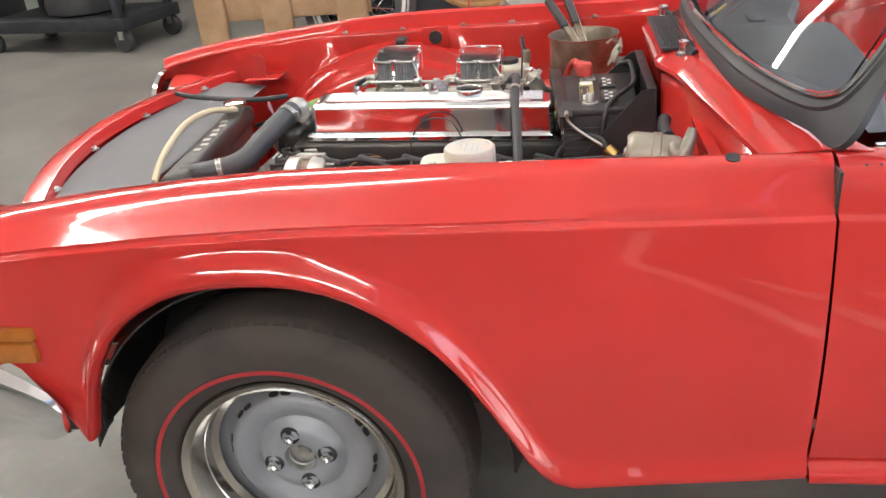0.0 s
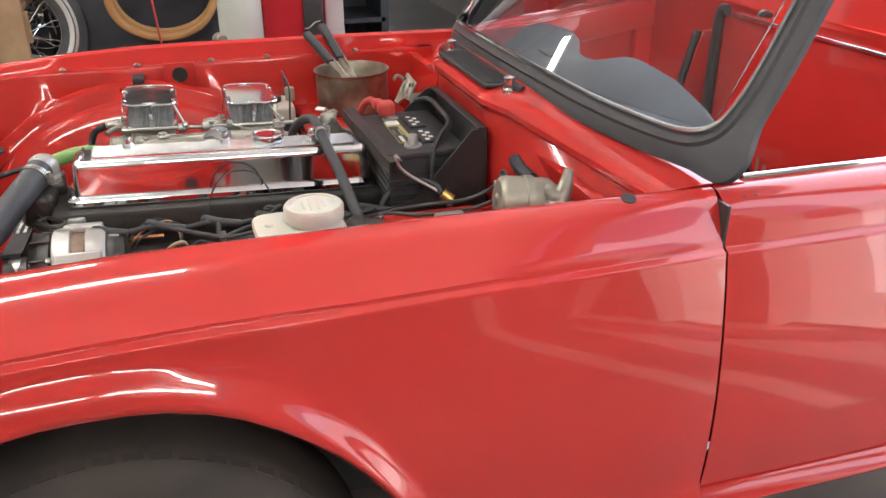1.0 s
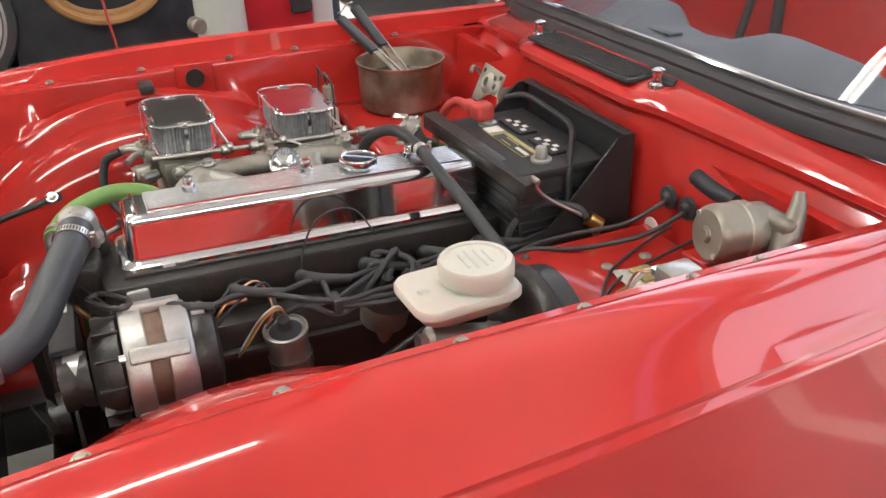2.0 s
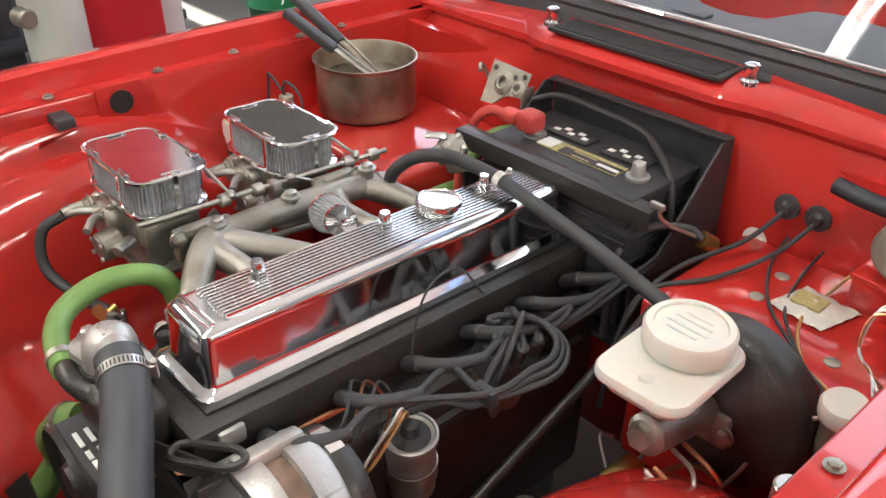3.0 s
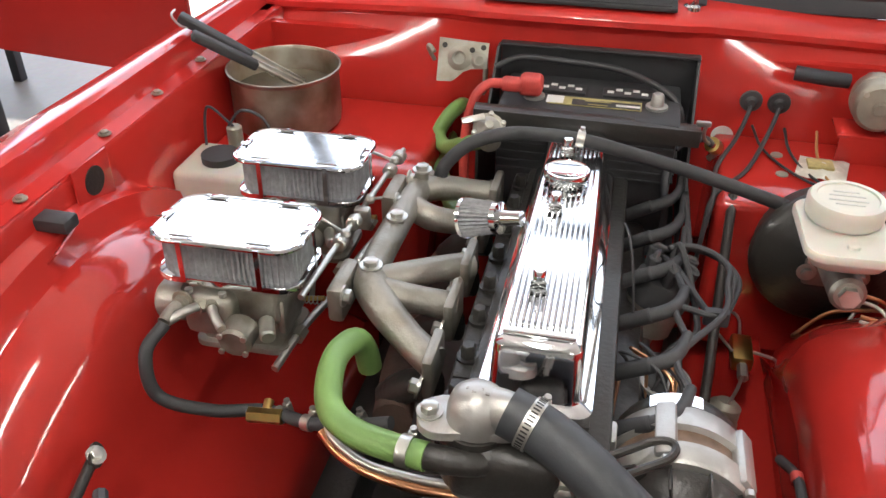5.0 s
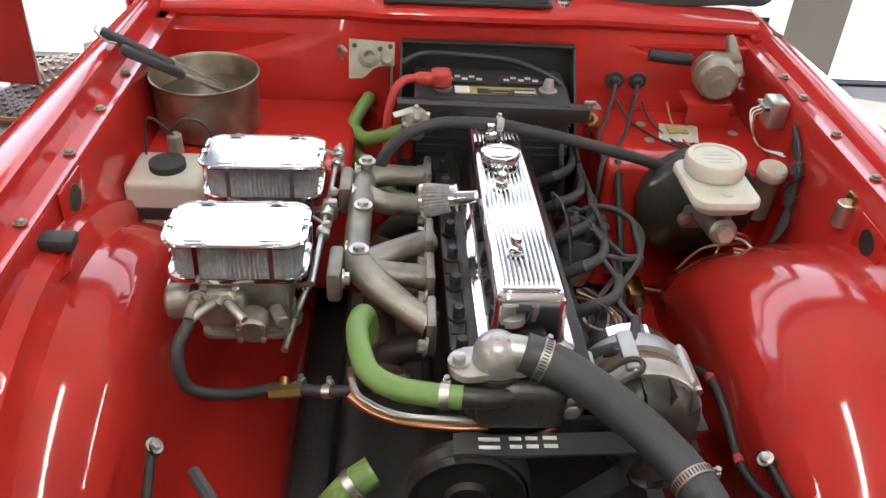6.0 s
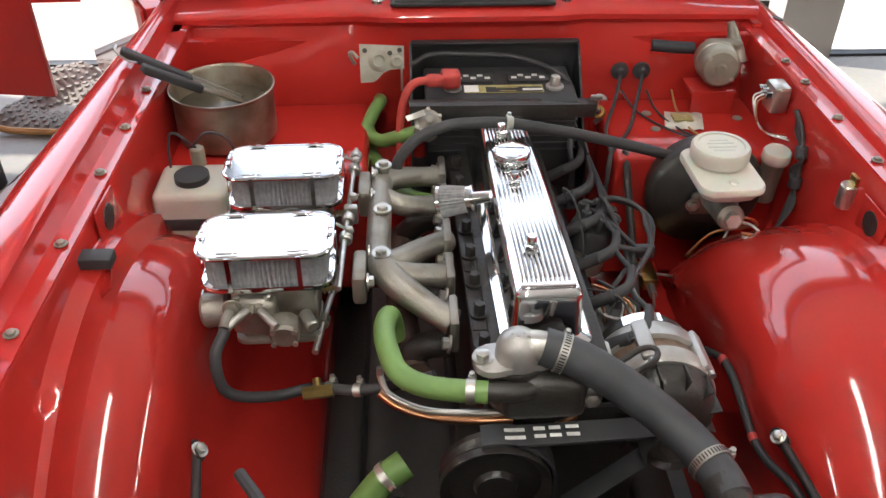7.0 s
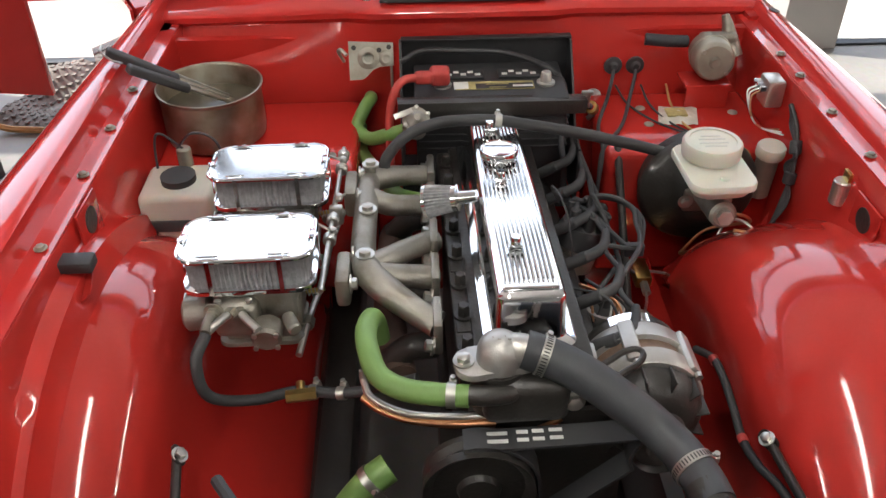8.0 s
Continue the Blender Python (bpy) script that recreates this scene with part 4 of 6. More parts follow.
def pulleys():
    """Crank, pump and alternator pulleys with the wide ribbed belt."""
    def pulley(c, r, name="pulley"):
        part(name, lathe([(0, -0.012), (r * 0.35, -0.012), (r * 0.4, -0.004), (r * 0.82, -0.002), (r, -0.012), (r, 0.0), (r * 0.9, 0.008), (r, 0.016), (r, 0.024), (r * 0.8, 0.02), (r * 0.5, 0.026), (0, 0.026)], axis_matrix(c, Vector(c) + Vector((1, 0, 0))), 34), IRON, engine, "black belt pulley")
    pulley((-0.205, 0.028, 0.595), 0.070)
    pulley((-0.205, 0.02, 0.40), 0.085)
    pulley((-0.190, -0.195, 0.640), 0.036)
    bm = bmesh.new()
    pts = []
    for (y, z), r, a0, a1 in (((0.028, 0.595), 0.073, 75, 185), ((0.02, 0.40), 0.088, 185, 330), ((-0.195, 0.640), 0.039, 330, 440)):
        for a in np.linspace(a0, a1, 12):
            pts.append((y + r * math.cos(radians(a)), z + r * math.sin(radians(a))))
    rows = [[Vector((x, y, z)) for y, z in pts + pts[:1]] for x in (-0.209, -0.177)]
    part("drive_belt", sheet(rows, 0.004), RUBBER, engine, "wide black ribbed drive belt with pale print")
    a, b = Vector((-0.193, 0.028 + 0.073 * math.cos(radians(75)), 0.595 + 0.073 * math.sin(radians(75)))), Vector((-0.193, -0.195 + 0.039 * math.cos(radians(80)), 0.640 + 0.039 * math.sin(radians(80))))
    for t, w in ((0.06, 0.018), (0.17, 0.026), (0.30, 0.014), (0.38, 0.014), (0.47, 0.016)):
        p = a.lerp(b, t)
        for k in (-1, 1):
            part("belt_print", box(p.x + 0.006 * k, p.y, p.z + 0.0030, 0.005, w, 0.0012), WHITE, engine)
    part("fan_hub", lathe([(0, 0), (0.05, 0), (0.05, 0.03), (0.02, 0.04), (0, 0.04)], axis_matrix((-0.225, 0.02, 0.43), (-0.38, 0.02, 0.43)), 20), IRON, engine)
    for k in range(7):
        part("fan_blade", plate([(-0.018, 0.04), (0.018, 0.04), (0.030, 0.165), (-0.024, 0.165)], 0.002, Matrix.Translation((-0.25, 0.02, 0.43)) @ pose(0, 0, 0, 90, 0, 90) @ pose(0, 0, 0, 0, 0, 51.4 * k) @ pose(0, 0, 0, 0, 25, 0)), IRON, engine, "black fan blade")


pulleys()


def intake():
    man = part("intake_manifold", tube([(0.318, 0.170, 0.722), (0.29, 0.172, 0.730), (0.20, 0.173, 0.737), (0.10, 0.173, 0.739), (0.055, 0.168, 0.738)], 0.018, 16, 6), CAST, engine, "dull cast aluminium intake manifold with branch pipes")
    for pts, rad in ((((0.075, 0.172, 0.739), (0.048, 0.164, 0.737), (0.020, 0.140, 0.729), (-0.008, 0.105, 0.717), (-0.03, 0.072, 0.708)), (0.018, 0.0215, 0.0205, 0.0185, 0.019)),
                     (((0.048, 0.160, 0.735), (0.048, 0.138, 0.730), (0.060, 0.105, 0.719), (0.07, 0.072, 0.708)), (0.018, 0.018, 0.0165, 0.018)),
                     (((0.060, 0.166, 0.736), (0.085, 0.140, 0.730), (0.125, 0.108, 0.718), (0.16, 0.072, 0.706)), (0.0175, 0.018, 0.0165, 0.018)),
                     (((0.245, 0.172, 0.733), (0.232, 0.140, 0.725), (0.245, 0.105, 0.714), (0.262, 0.072, 0.704)), (0.017, 0.0175, 0.0165, 0.018)),
                     (((0.295, 0.170, 0.728), (0.322, 0.140, 0.720), (0.342, 0.106, 0.709), (0.355, 0.072, 0.700)), (0.0175, 0.018, 0.0165, 0.018))):
        part("branch_pipe", tube(pts, 0.018, 14, 6, radii=rad), CAST, man)
    for x in (-0.03, 0.07, 0.16, 0.265, 0.355):
        part("port_flange", box(x, 0.072, 0.706 - 0.02 * x, 0.062, 0.012, 0.052, 0.004), CAST, man)
        for dx in (-0.034, 0.034):
            part("manifold_nut", hexbolt((x + dx, 0.078, 0.700 - 0.02 * x), (0, 1, 0.2), 0.0085, 0.012), STEEL, man)
    for x in (0.30, 0.172, 0.062):
        part("boss", rod((x, 0.170, 0.738), (x, 0.168, 0.758), 0.010, 12, 0.002), CAST, man)
        part("boss_bolt", hexbolt((x, 0.168, 0.757), (0, 0, 1), 0.009, 0.009), STEEL, man)
    for x in (0.048, 0.262):
        part("carburettor_flange", box(x, 0.198, 0.728, 0.070, 0.020, 0.046, 0.006), CAST, man)
        for dx in (-0.032, 0.032):
            part("flange_bolt", hexbolt((x + dx, 0.187, 0.744), (0, -1, 0), 0.0085, 0.010), STEEL, man)
    part("end_cap", rod((0.314, 0.171, 0.723), (0.338, 0.168, 0.718), 0.021, 18, 0.004), CAST, man)


intake()


def carburettor(at):
    """A downdraught carburettor with its oblong pleated air filter under a bright lid."""
    c = thing("carburettor", "grey cast carburettor carrying an oblong chrome-lidded air filter", "carburettor", "carburettors")
    c.matrix_world = at
    body = part("carburettor_body", box(0, -0.005, -0.085, 0.088, 0.112, 0.052, 0.010, None, None, 3), CAST, c)
    part("throttle_body", box(0, -0.005, -0.128, 0.078, 0.098, 0.040, 0.008, None, None, 3), CAST, c)
    part("float_bowl", box(-0.042, 0.02, -0.095, 0.045, 0.062, 0.055, 0.012, None, None, 3), CAST, c)
    part("choke_housing", rod((-0.03, 0.055, -0.098), (-0.03, 0.092, -0.102), 0.024, 22, 0.004), CAST, c)
    part("pump_cover", rod((-0.055, -0.02, -0.105), (-0.088, -0.02, -0.108), 0.020, 18, 0.004), CAST, c)
    part("fuel_inlet", tube([(-0.06, 0.045, -0.075), (-0.082, 0.05, -0.076), (-0.100, 0.052, -0.080)], 0.007, 10, 5), CAST, c)
    part("fuel_nut", hexbolt((-0.064, 0.045, -0.074), (-1, 0.1, 0), 0.009, 0.010), MOTOR, c)
    for x, y in ((-0.03, -0.04), (0.03, -0.04), (-0.03, 0.035), (0.03, 0.035), (-0.058, 0.0), (-0.058, 0.04)):
        part("body_screw", lathe([(0, 0), (0.0045, 0), (0.0045, 0.005), (0, 0.006)], Matrix.Translation((x, y, -0.066)), 10), STEEL, c)
    part("throttle_lever", plate([(-0.006, -0.01), (0.006, -0.012), (0.010, 0.03), (0.0, 0.038), (-0.008, 0.028)], 0.003, Matrix.Translation((0.05, -0.062, -0.115)) @ pose(0, 0, 0, 90, 20, 0)), STEEL, c)
    # small castings, pipes and screws round the body
    part("solenoid", rod((-0.050, -0.045, -0.098), (-0.078, -0.058, -0.100), 0.009, 14, 0.002), STEEL, c)
    part("vacuum_capsule", lathe([(0, 0), (0.012, 0), (0.019, 0.004), (0.019, 0.010), (0.010, 0.014), (0, 0.014)], axis_matrix((0.030, 0.060, -0.108), (0.030, 0.10, -0.112)), 20), CAST, c, "round cast diaphragm cover")
    for k, (x, y, z) in enumerate(((-0.088, -0.034, -0.098), (-0.088, -0.006, -0.098), (-0.088, -0.034, -0.118), (-0.088, -0.006, -0.118))):
        part("cover_screw", lathe([(0, 0), (0.0035, 0), (0.0035, 0.003), (0, 0.0035)], axis_matrix((x, y, z), (x - 0.1, y, z)), 8), STEEL, c)
    for sgn in (-1, 1):
        part("fuel_elbow", tube([(-0.062, 0.018 + sgn * 0.006, -0.078), (-0.080, 0.018 + sgn * 0.016, -0.076), (-0.096, 0.018 + sgn * 0.032, -0.082)], 0.0055, 10, 5), CASTPALE, c, "pale cast fuel elbow")
        part("elbow_nut", lathe([(0, -0.005), (0.0085, -0.005), (0.0085, 0.005), (0, 0.005)], axis_matrix((-0.064, 0.018 + sgn * 0.007, -0.078), (-0.10, 0.018 + sgn * 0.024, -0.078)), 6), MOTOR, c, smooth=False)
    part("body_web", box(-0.005, -0.058, -0.100, 0.070, 0.010, 0.045, 0.003), CAST, c)
    part("idle_screw", rod((0.020, -0.062, -0.112), (0.020, -0.090, -0.108), 0.0032, 8), BRASS, c)
    part("spring", tube([(0.020 + 0.0055 * math.cos(1.3 * k), -0.064 - 0.0011 * k, -0.112 + 0.0055 * math.sin(1.3 * k)) for k in range(22)], 0.0008, 5, 2), STEEL, c)
    part("choke_lever", plate([(-0.005, -0.006), (0.005, -0.006), (0.012, 0.022), (0.004, 0.030), (-0.004, 0.024)], 0.002, Matrix.Translation((-0.030, 0.094, -0.104)) @ pose(0, 0, 0, 90, 35, 0)), STEEL, c)
    part("base_flange", plate(rounded(0.094, 0.116, 0.016, 4), 0.007, Matrix.Translation((0, -0.005, -0.150)), 0.0015), CAST, c)
    SX, SY, SR = 0.106, 0.174, 0.026
    part("air_filter_base", plate(rounded(SX, SY, SR), 0.007, Matrix.Translation((0, 0, -0.058)), 0.002), CHROME, c, "bright oblong filter base tray")
    # pleated element
    bm = bmesh.new()
    path = rounded(SX - 0.014, SY - 0.014, SR - 0.006, 6)
    dense = []
    for k in range(len(path)):
        a, b = Vector(path[k]), Vector(path[(k + 1) % len(path)])
        n = max(1, round((b - a).length / 0.0013))
        dense += [a.lerp(b, i / n) for i in range(n)]
    low, mid, top = [], [], []
    for k, p in enumerate(dense):
        q = p - p.normalized() * (0.0022 + 0.0022 * math.cos(2 * math.pi * k / 5))
        wob = 0.0013 * math.sin(k * 0.31)
        side = Vector((-p.y, p.x)).normalized()
        low.append(bm.verts.new((q.x, q.y, -0.051)))
        mid.append(bm.verts.new((q.x + side.x * wob, q.y + side.y * wob, -0.028)))
        top.append(bm.verts.new((q.x, q.y, -0.006)))
    for k in range(len(dense)):
        j = (k + 1) % len(dense)
        bm.faces.new((low[k], low[j], mid[j], mid[k]))
        bm.faces.new((mid[k], mid[j], top[j], top[k]))
    part("filter_element", bm, PLEAT, c, "grey pleated gauze filter element", smooth=False)
    lid = part("filter_lid", plate(rounded(SX - 0.004, SY - 0.004, SR - 0.002), 0.0035, Matrix.Translation((0, 0, -0.006))), LID, c, "mirror-bright oblong filter lid", smooth=False)
    bm = bmesh.new()
    rim = rounded(SX, SY, SR)
    tube([(x, y, -0.0045) for x, y in rim + rim[:1]], 0.0032, 8, 1, bm, smooth=False)
    part("rolled_edge", bm, CHROME, lid)
    for x, y, a in ((SX / 2, 0.045, 0), (SX / 2, -0.045, 0), (-SX / 2, 0.045, 180), (-SX / 2, -0.045, 180), (0, SY / 2, 90), (0, -SY / 2, 270)):
        m = Matrix.Translation((x, y, 0)) @ pose(0, 0, 0, 0, 0, a)
        clip = box(-0.004, 0, -0.0012, 0.009, 0.020, 0.0014, 0.0005, m)
        box(0.0036, 0, -0.028, 0.0012, 0.0060, 0.052, 0, m, clip)
        tube([m @ Vector(q) for q in ((-0.0065, -0.014, -0.0002), (-0.0065, 0.014, -0.0002))], 0.0012, 6, 2, clip)
        part("spring_clip", clip, CHROME, c, "bright wire spring clip")
    return c


carburettor_a = carburettor(Matrix.Translation((0.040, 0.317, 0.812)) @ pose(0, 0, 0, 0, 2.6, 1.5))
copy_thing(carburettor_a, Matrix.Translation((0.253, 0.318, 0.799)) @ pose(0, 0, 0, 0, 2.6, 1.5))


def linkage():
    l = thing("throttle_linkage", "bright steel throttle shaft with ball-ended rods", "linkage")
    part("shaft", rod((-0.02, 0.222, 0.762), (0.37, 0.215, 0.748), 0.0038, 10), STEEL, l)
    for x in (0.10, 0.15, 0.30, 0.345):
        part("clamp_collar", rod((x - 0.008, 0.2205 - 0.018 * x, 0.7615 - 0.036 * x), (x + 0.008, 0.2205 - 0.018 * x, 0.761 - 0.036 * x), 0.0095, 14, 0.002), STEEL, l)
    for x0, y0, z0, x1, y1, z1 in ((0.108, 0.214, 0.765, 0.090, 0.245, 0.800), (0.20, 0.212, 0.762, 0.235, 0.205, 0.745), (0.312, 0.212, 0.760, 0.29, 0.245, 0.785)):
        part("link_rod", rod((x0, y0, z0), (x1, y1, z1), 0.0022, 8), STEEL, l)
        part("ball_joint", lathe([(0, -0.007), (0.005, -0.005), (0.007, 0), (0.005, 0.005), (0, 0.007)], Matrix.Translation((x0, y0, z0)), 12), STEEL, l)
    part("shaft_bearing", box(0.175, 0.215, 0.748, 0.014, 0.020, 0.030, 0.003), STEEL, l)


linkage()


def breather():
    b = thing("breather_filter", "small conical chrome-topped crankcase breather filter", "air filter")
    m = axis_matrix((0.172, 0.079, 0.769), (0.160, 0.030, 0.782))
    bm = bmesh.new()
    n = 56
    low, top = [], []
    for k in range(n):
        a = 2 * math.pi * k / n
        s = 1.0 if k % 2 else 0.90
        low.append(bm.verts.new(m @ Vector((0.025 * s * math.cos(a), 0.025 * s * math.sin(a), 0))))
        top.append(bm.verts.new(m @ Vector((0.019 * s * math.cos(a), 0.019 * s * math.sin(a), 0.042))))
    for k in range(n):
        bm.faces.new((low[k], low[(k + 1) % n], top[(k + 1) % n], top[k]))
    part("pleats", bm, PLEAT, b, smooth=False)
    part("end_cap", lathe([(0, -0.006), (0.021, -0.006), (0.026, -0.003), (0.026, 0.002), (0, 0.002)], m, 28), CHROME, b)
    part("neck", lathe([(0, 0.040), (0.0200, 0.040), (0.0200, 0.047), (0.010, 0.049), (0.009, 0.075), (0, 0.075)], m, 24), CHROME, b)


breather()


def alternator():
    a = thing("alternator", "pale cast alternator with brown laminated core and black rear cover", "alternator")
    A = Matrix.Translation((-0.085, -0.192, 0.640)) @ pose(0, 0, 0, 0, 90 + 2.6, 0) @ Matrix.Scale(0.94, 4)          # local z runs to the rear
    part("stator", lathe([(0, -0.03), (0.073, -0.03), (0.073, 0.03), (0, 0.03)], A, 48), BROWNCORE, a, "brown laminated stator core")
    part("front_casing", lathe([(0.060, -0.042), (0.077, -0.041), (0.080, -0.037), (0.080, -0.012), (0.073, -0.010)], A, 48), CASTPALE, a, "pale cast front casing band")
    part("rear_casing", lathe([(0.073, 0.012), (0.080, 0.014), (0.080, 0.040), (0.076, 0.047), (0.06, 0.052), (0.02, 0.054)], A, 48), CASTPALE, a)
    part("rear_cover", lathe([(0.070, 0.048), (0.072, 0.052), (0.072, 0.066), (0.066, 0.078), (0.05, 0.084), (0, 0.086)], A, 40), IRON, a, "black moulded rear cover")
    part("shiny_plate", sheet([[A @ Vector((0.0735 * math.cos(t), 0.0735 * math.sin(t), z)) for z in (0.052, 0.070)] for t in np.linspace(radians(150), radians(195), 8)], 0.0015), CHROME, a)
    for t in (20, 100, 165, 230, 300):
        m = A @ pose(0, 0, 0, 0, 0, t)
        part("through_bolt_lug", box(0.079, 0, 0.003, 0.016, 0.022, 0.078, 0.004, m), CASTPALE, a)
        part("through_bolt", rod(m @ Vector((0.083, 0, -0.040)), m @ Vector((0.083, 0, -0.048)), 0.005, 6), STEEL, a)
    part("fan_plate", lathe([(0.012, -0.086), (0.046, -0.084), (0.061, -0.076), (0.071, -0.062), (0.074, -0.046), (0.060, -0.042)], A, 30), IRON, a, "dark cooling fan")
    for k in range(12):
        part("fan_vane", box(0.0665, 0, -0.060, 0.021, 0.003, 0.034, 0.001, A @ pose(0, 0, 0, 0, 0, 30 * k) @ pose(0, 0, 0, 0, 0, 18)), IRON, a)
    part("pulley", lathe([(0, -0.128), (0.016, -0.128), (0.018, -0.12), (0.034, -0.118), (0.034, -0.092), (0.012, -0.088)], A, 30), STEEL, a)
    part("adjuster_strap", plate([(-0.012, -0.005), (0.0, -0.012), (0.09, -0.010), (0.10, 0.0), (0.09, 0.010), (0.0, 0.012)], 0.004, Matrix.Translation((-0.168, -0.065, 0.700)) @ pose(0, 0, 0, 68, 0, -65)), IRON, a, "black slotted adjuster strap")
    ring = [(-0.126 + 0.0275 * u * 0.50 - 0.0125 * v * 0.87, -0.146 - 0.0275 * u * 0.87 - 0.0125 * v * 0.50, 0.716 + 0.004 * u) for u, v in ((-1, -1), (0, -1), (0.8, -1), (1.25, -0.6), (1.4, 0), (1.25, 0.6), (0.8, 1), (0, 1), (-1, 1), (-1.4, 0.5), (-1.4, -0.5), (-1, -1))]
    part("strap_loop", tube(ring, 0.0042, 8), IRON, a, "black slotted end of the adjuster strap")
    part("adjuster_nut", hexbolt((-0.176, -0.085, 0.712), (-1, 0, 0.2), 0.009, 0.010), STEEL, a)
    part("tab", box(-0.090, -0.118, 0.700, 0.030, 0.018, 0.022, 0.004), CASTPALE, a)


alternator()


def hose(name, label, pts, r, mat, clamps=(), n=18, res=8):
    h = thing(name, label, "hose")
    part("hose_wall", tube(pts, r, n, res), mat, h)
    line = spline(pts, res)
    for k in clamps:
        i = int(k * (len(line) - 1))
        way = line[min(i + 1, len(line) - 1)] - line[max(i - 1, 0)]
        clamp = part("hose_clamp", band(line[i], way, r + 0.0002), STEEL, h, "bright worm-drive hose clamp")
        if r > 0.02:
            m = axis_matrix(Vector(line[i]) - way.normalized() * 0.0055, Vector(line[i]) + way)
            slots = bmesh.new()
            for j in range(40):
                box(r + 0.0018, 0, 0.0055, 0.0006, 0.0016, 0.0068, 0, m @ pose(0, 0, 0, 0, 0, 9 * j), slots)
            part("clamp_slots", slots, IRON, clamp, "dark worm slots round the band")
    return h


hose("radiator_hose", "thick matt black top radiator hose", [(-0.149, -0.026, 0.772), (-0.156, -0.052, 0.766), (-0.167, -0.079, 0.758), (-0.181, -0.106, 0.747), (-0.196, -0.132, 0.734), (-0.210, -0.157, 0.720), (-0.227, -0.177, 0.709), (-0.248, -0.193, 0.703), (-0.285, -0.208, 0.700), (-0.318, -0.214, 0.698)], 0.0235, HOSE, (0.10, 0.86), 22)
hose("coolant_hose", "bright green silicone coolant hose", [(-0.014, 0.150, 0.672), (-0.018, 0.153, 0.702), (-0.034, 0.158, 0.726), (-0.070, 0.163, 0.738), (-0.108, 0.159, 0.740), (-0.145, 0.146, 0.734), (-0.166, 0.118, 0.731), (-0.178, 0.080, 0.733), (-0.185, 0.040, 0.735)], 0.0138, GREEN, (0.95,), 16)
hose("lower_hose", "green lower radiator hose", [(-0.162, 0.140, 0.584), (-0.174, 0.163, 0.574), (-0.182, 0.185, 0.550), (-0.190, 0.205, 0.522), (-0.186, 0.222, 0.47), (-0.225, 0.228, 0.42)], 0.020, GREEN, (0.22,), 16)
hose("heater_hose", "green heater hose running to the bulkhead", [(0.645, 0.182, 0.704), (0.600, 0.180, 0.722), (0.568, 0.192, 0.716), (0.545, 0.204, 0.692), (0.505, 0.182, 0.690), (0.462, 0.145, 0.720), (0.440, 0.108, 0.742)], 0.0125, GREEN, (), 14)
hose("heater_hose", "green heater hose below the heater valve", [(0.645, 0.206, 0.640), (0.56, 0.202, 0.640), (0.50, 0.190, 0.652), (0.42, 0.165, 0.670), (0.34, 0.13, 0.675), (0.31, 0.09, 0.680)], 0.0125, GREEN, (), 14)
hose("vacuum_hose", "black rubber vacuum hose over the rocker cover", [(0.322, 0.148, 0.722), (0.328, 0.143, 0.752), (0.345, 0.110, 0.782), (0.358, 0.060, 0.797), (0.360, 0.010, 0.800), (0.360, -0.040, 0.798), (0.362, -0.100, 0.786), (0.368, -0.17, 0.768), (0.372, -0.24, 0.748), (0.376, -0.31, 0.726), (0.380, -0.345, 0.712)], 0.0095, RUBBER, (0.03, 0.5), 14)
hose("fuel_hose", "thin black fuel hose down the wheel arch", [(-0.065, 0.365, 0.735), (-0.095, 0.375, 0.715), (-0.105, 0.365, 0.665), (-0.085, 0.315, 0.635), (-0.065, 0.262, 0.628), (-0.085, 0.200, 0.642), (-0.095, 0.150, 0.660), (-0.10, 0.10, 0.68)], 0.0075, RUBBER, (0.64, 0.72, 0.90), 12)
tee = thing("hose_tee", "small brass three-way hose joint", "pipe fitting")
part("tee_body", rod((-0.078, 0.275, 0.631), (-0.076, 0.235, 0.634), 0.009, 6), BRASS, tee)
part("tee_branch", rod((-0.077, 0.255, 0.632), (-0.058, 0.258, 0.637), 0.006, 10), BRASS, tee)
pipes = thing("coolant_pipes", "bare copper and steel pipes round the front of the engine", "pipe")
part("steel_pipe", tube([(-0.092, 0.170, 0.690), (-0.098, 0.169, 0.676), (-0.124, 0.157, 0.671), (-0.150, 0.115, 0.671), (-0.159, 0.060, 0.672), (-0.160, 0.012, 0.673)], 0.0048, 10), STEEL, pipes)
part("copper_pipe", tube([(-0.118, 0.170, 0.668), (-0.138, 0.145, 0.664), (-0.156, 0.105, 0.664), (-0.166, 0.050, 0.666), (-0.166, 0.006, 0.667)], 0.0055, 10), COPPER, pipes)
part("copper_pipe", tube([(-0.185, -0.02, 0.660), (-0.14, -0.09, 0.655), (-0.05, -0.115, 0.658), (0.05, -0.125, 0.660)], 0.004, 8), COPPER, pipes)


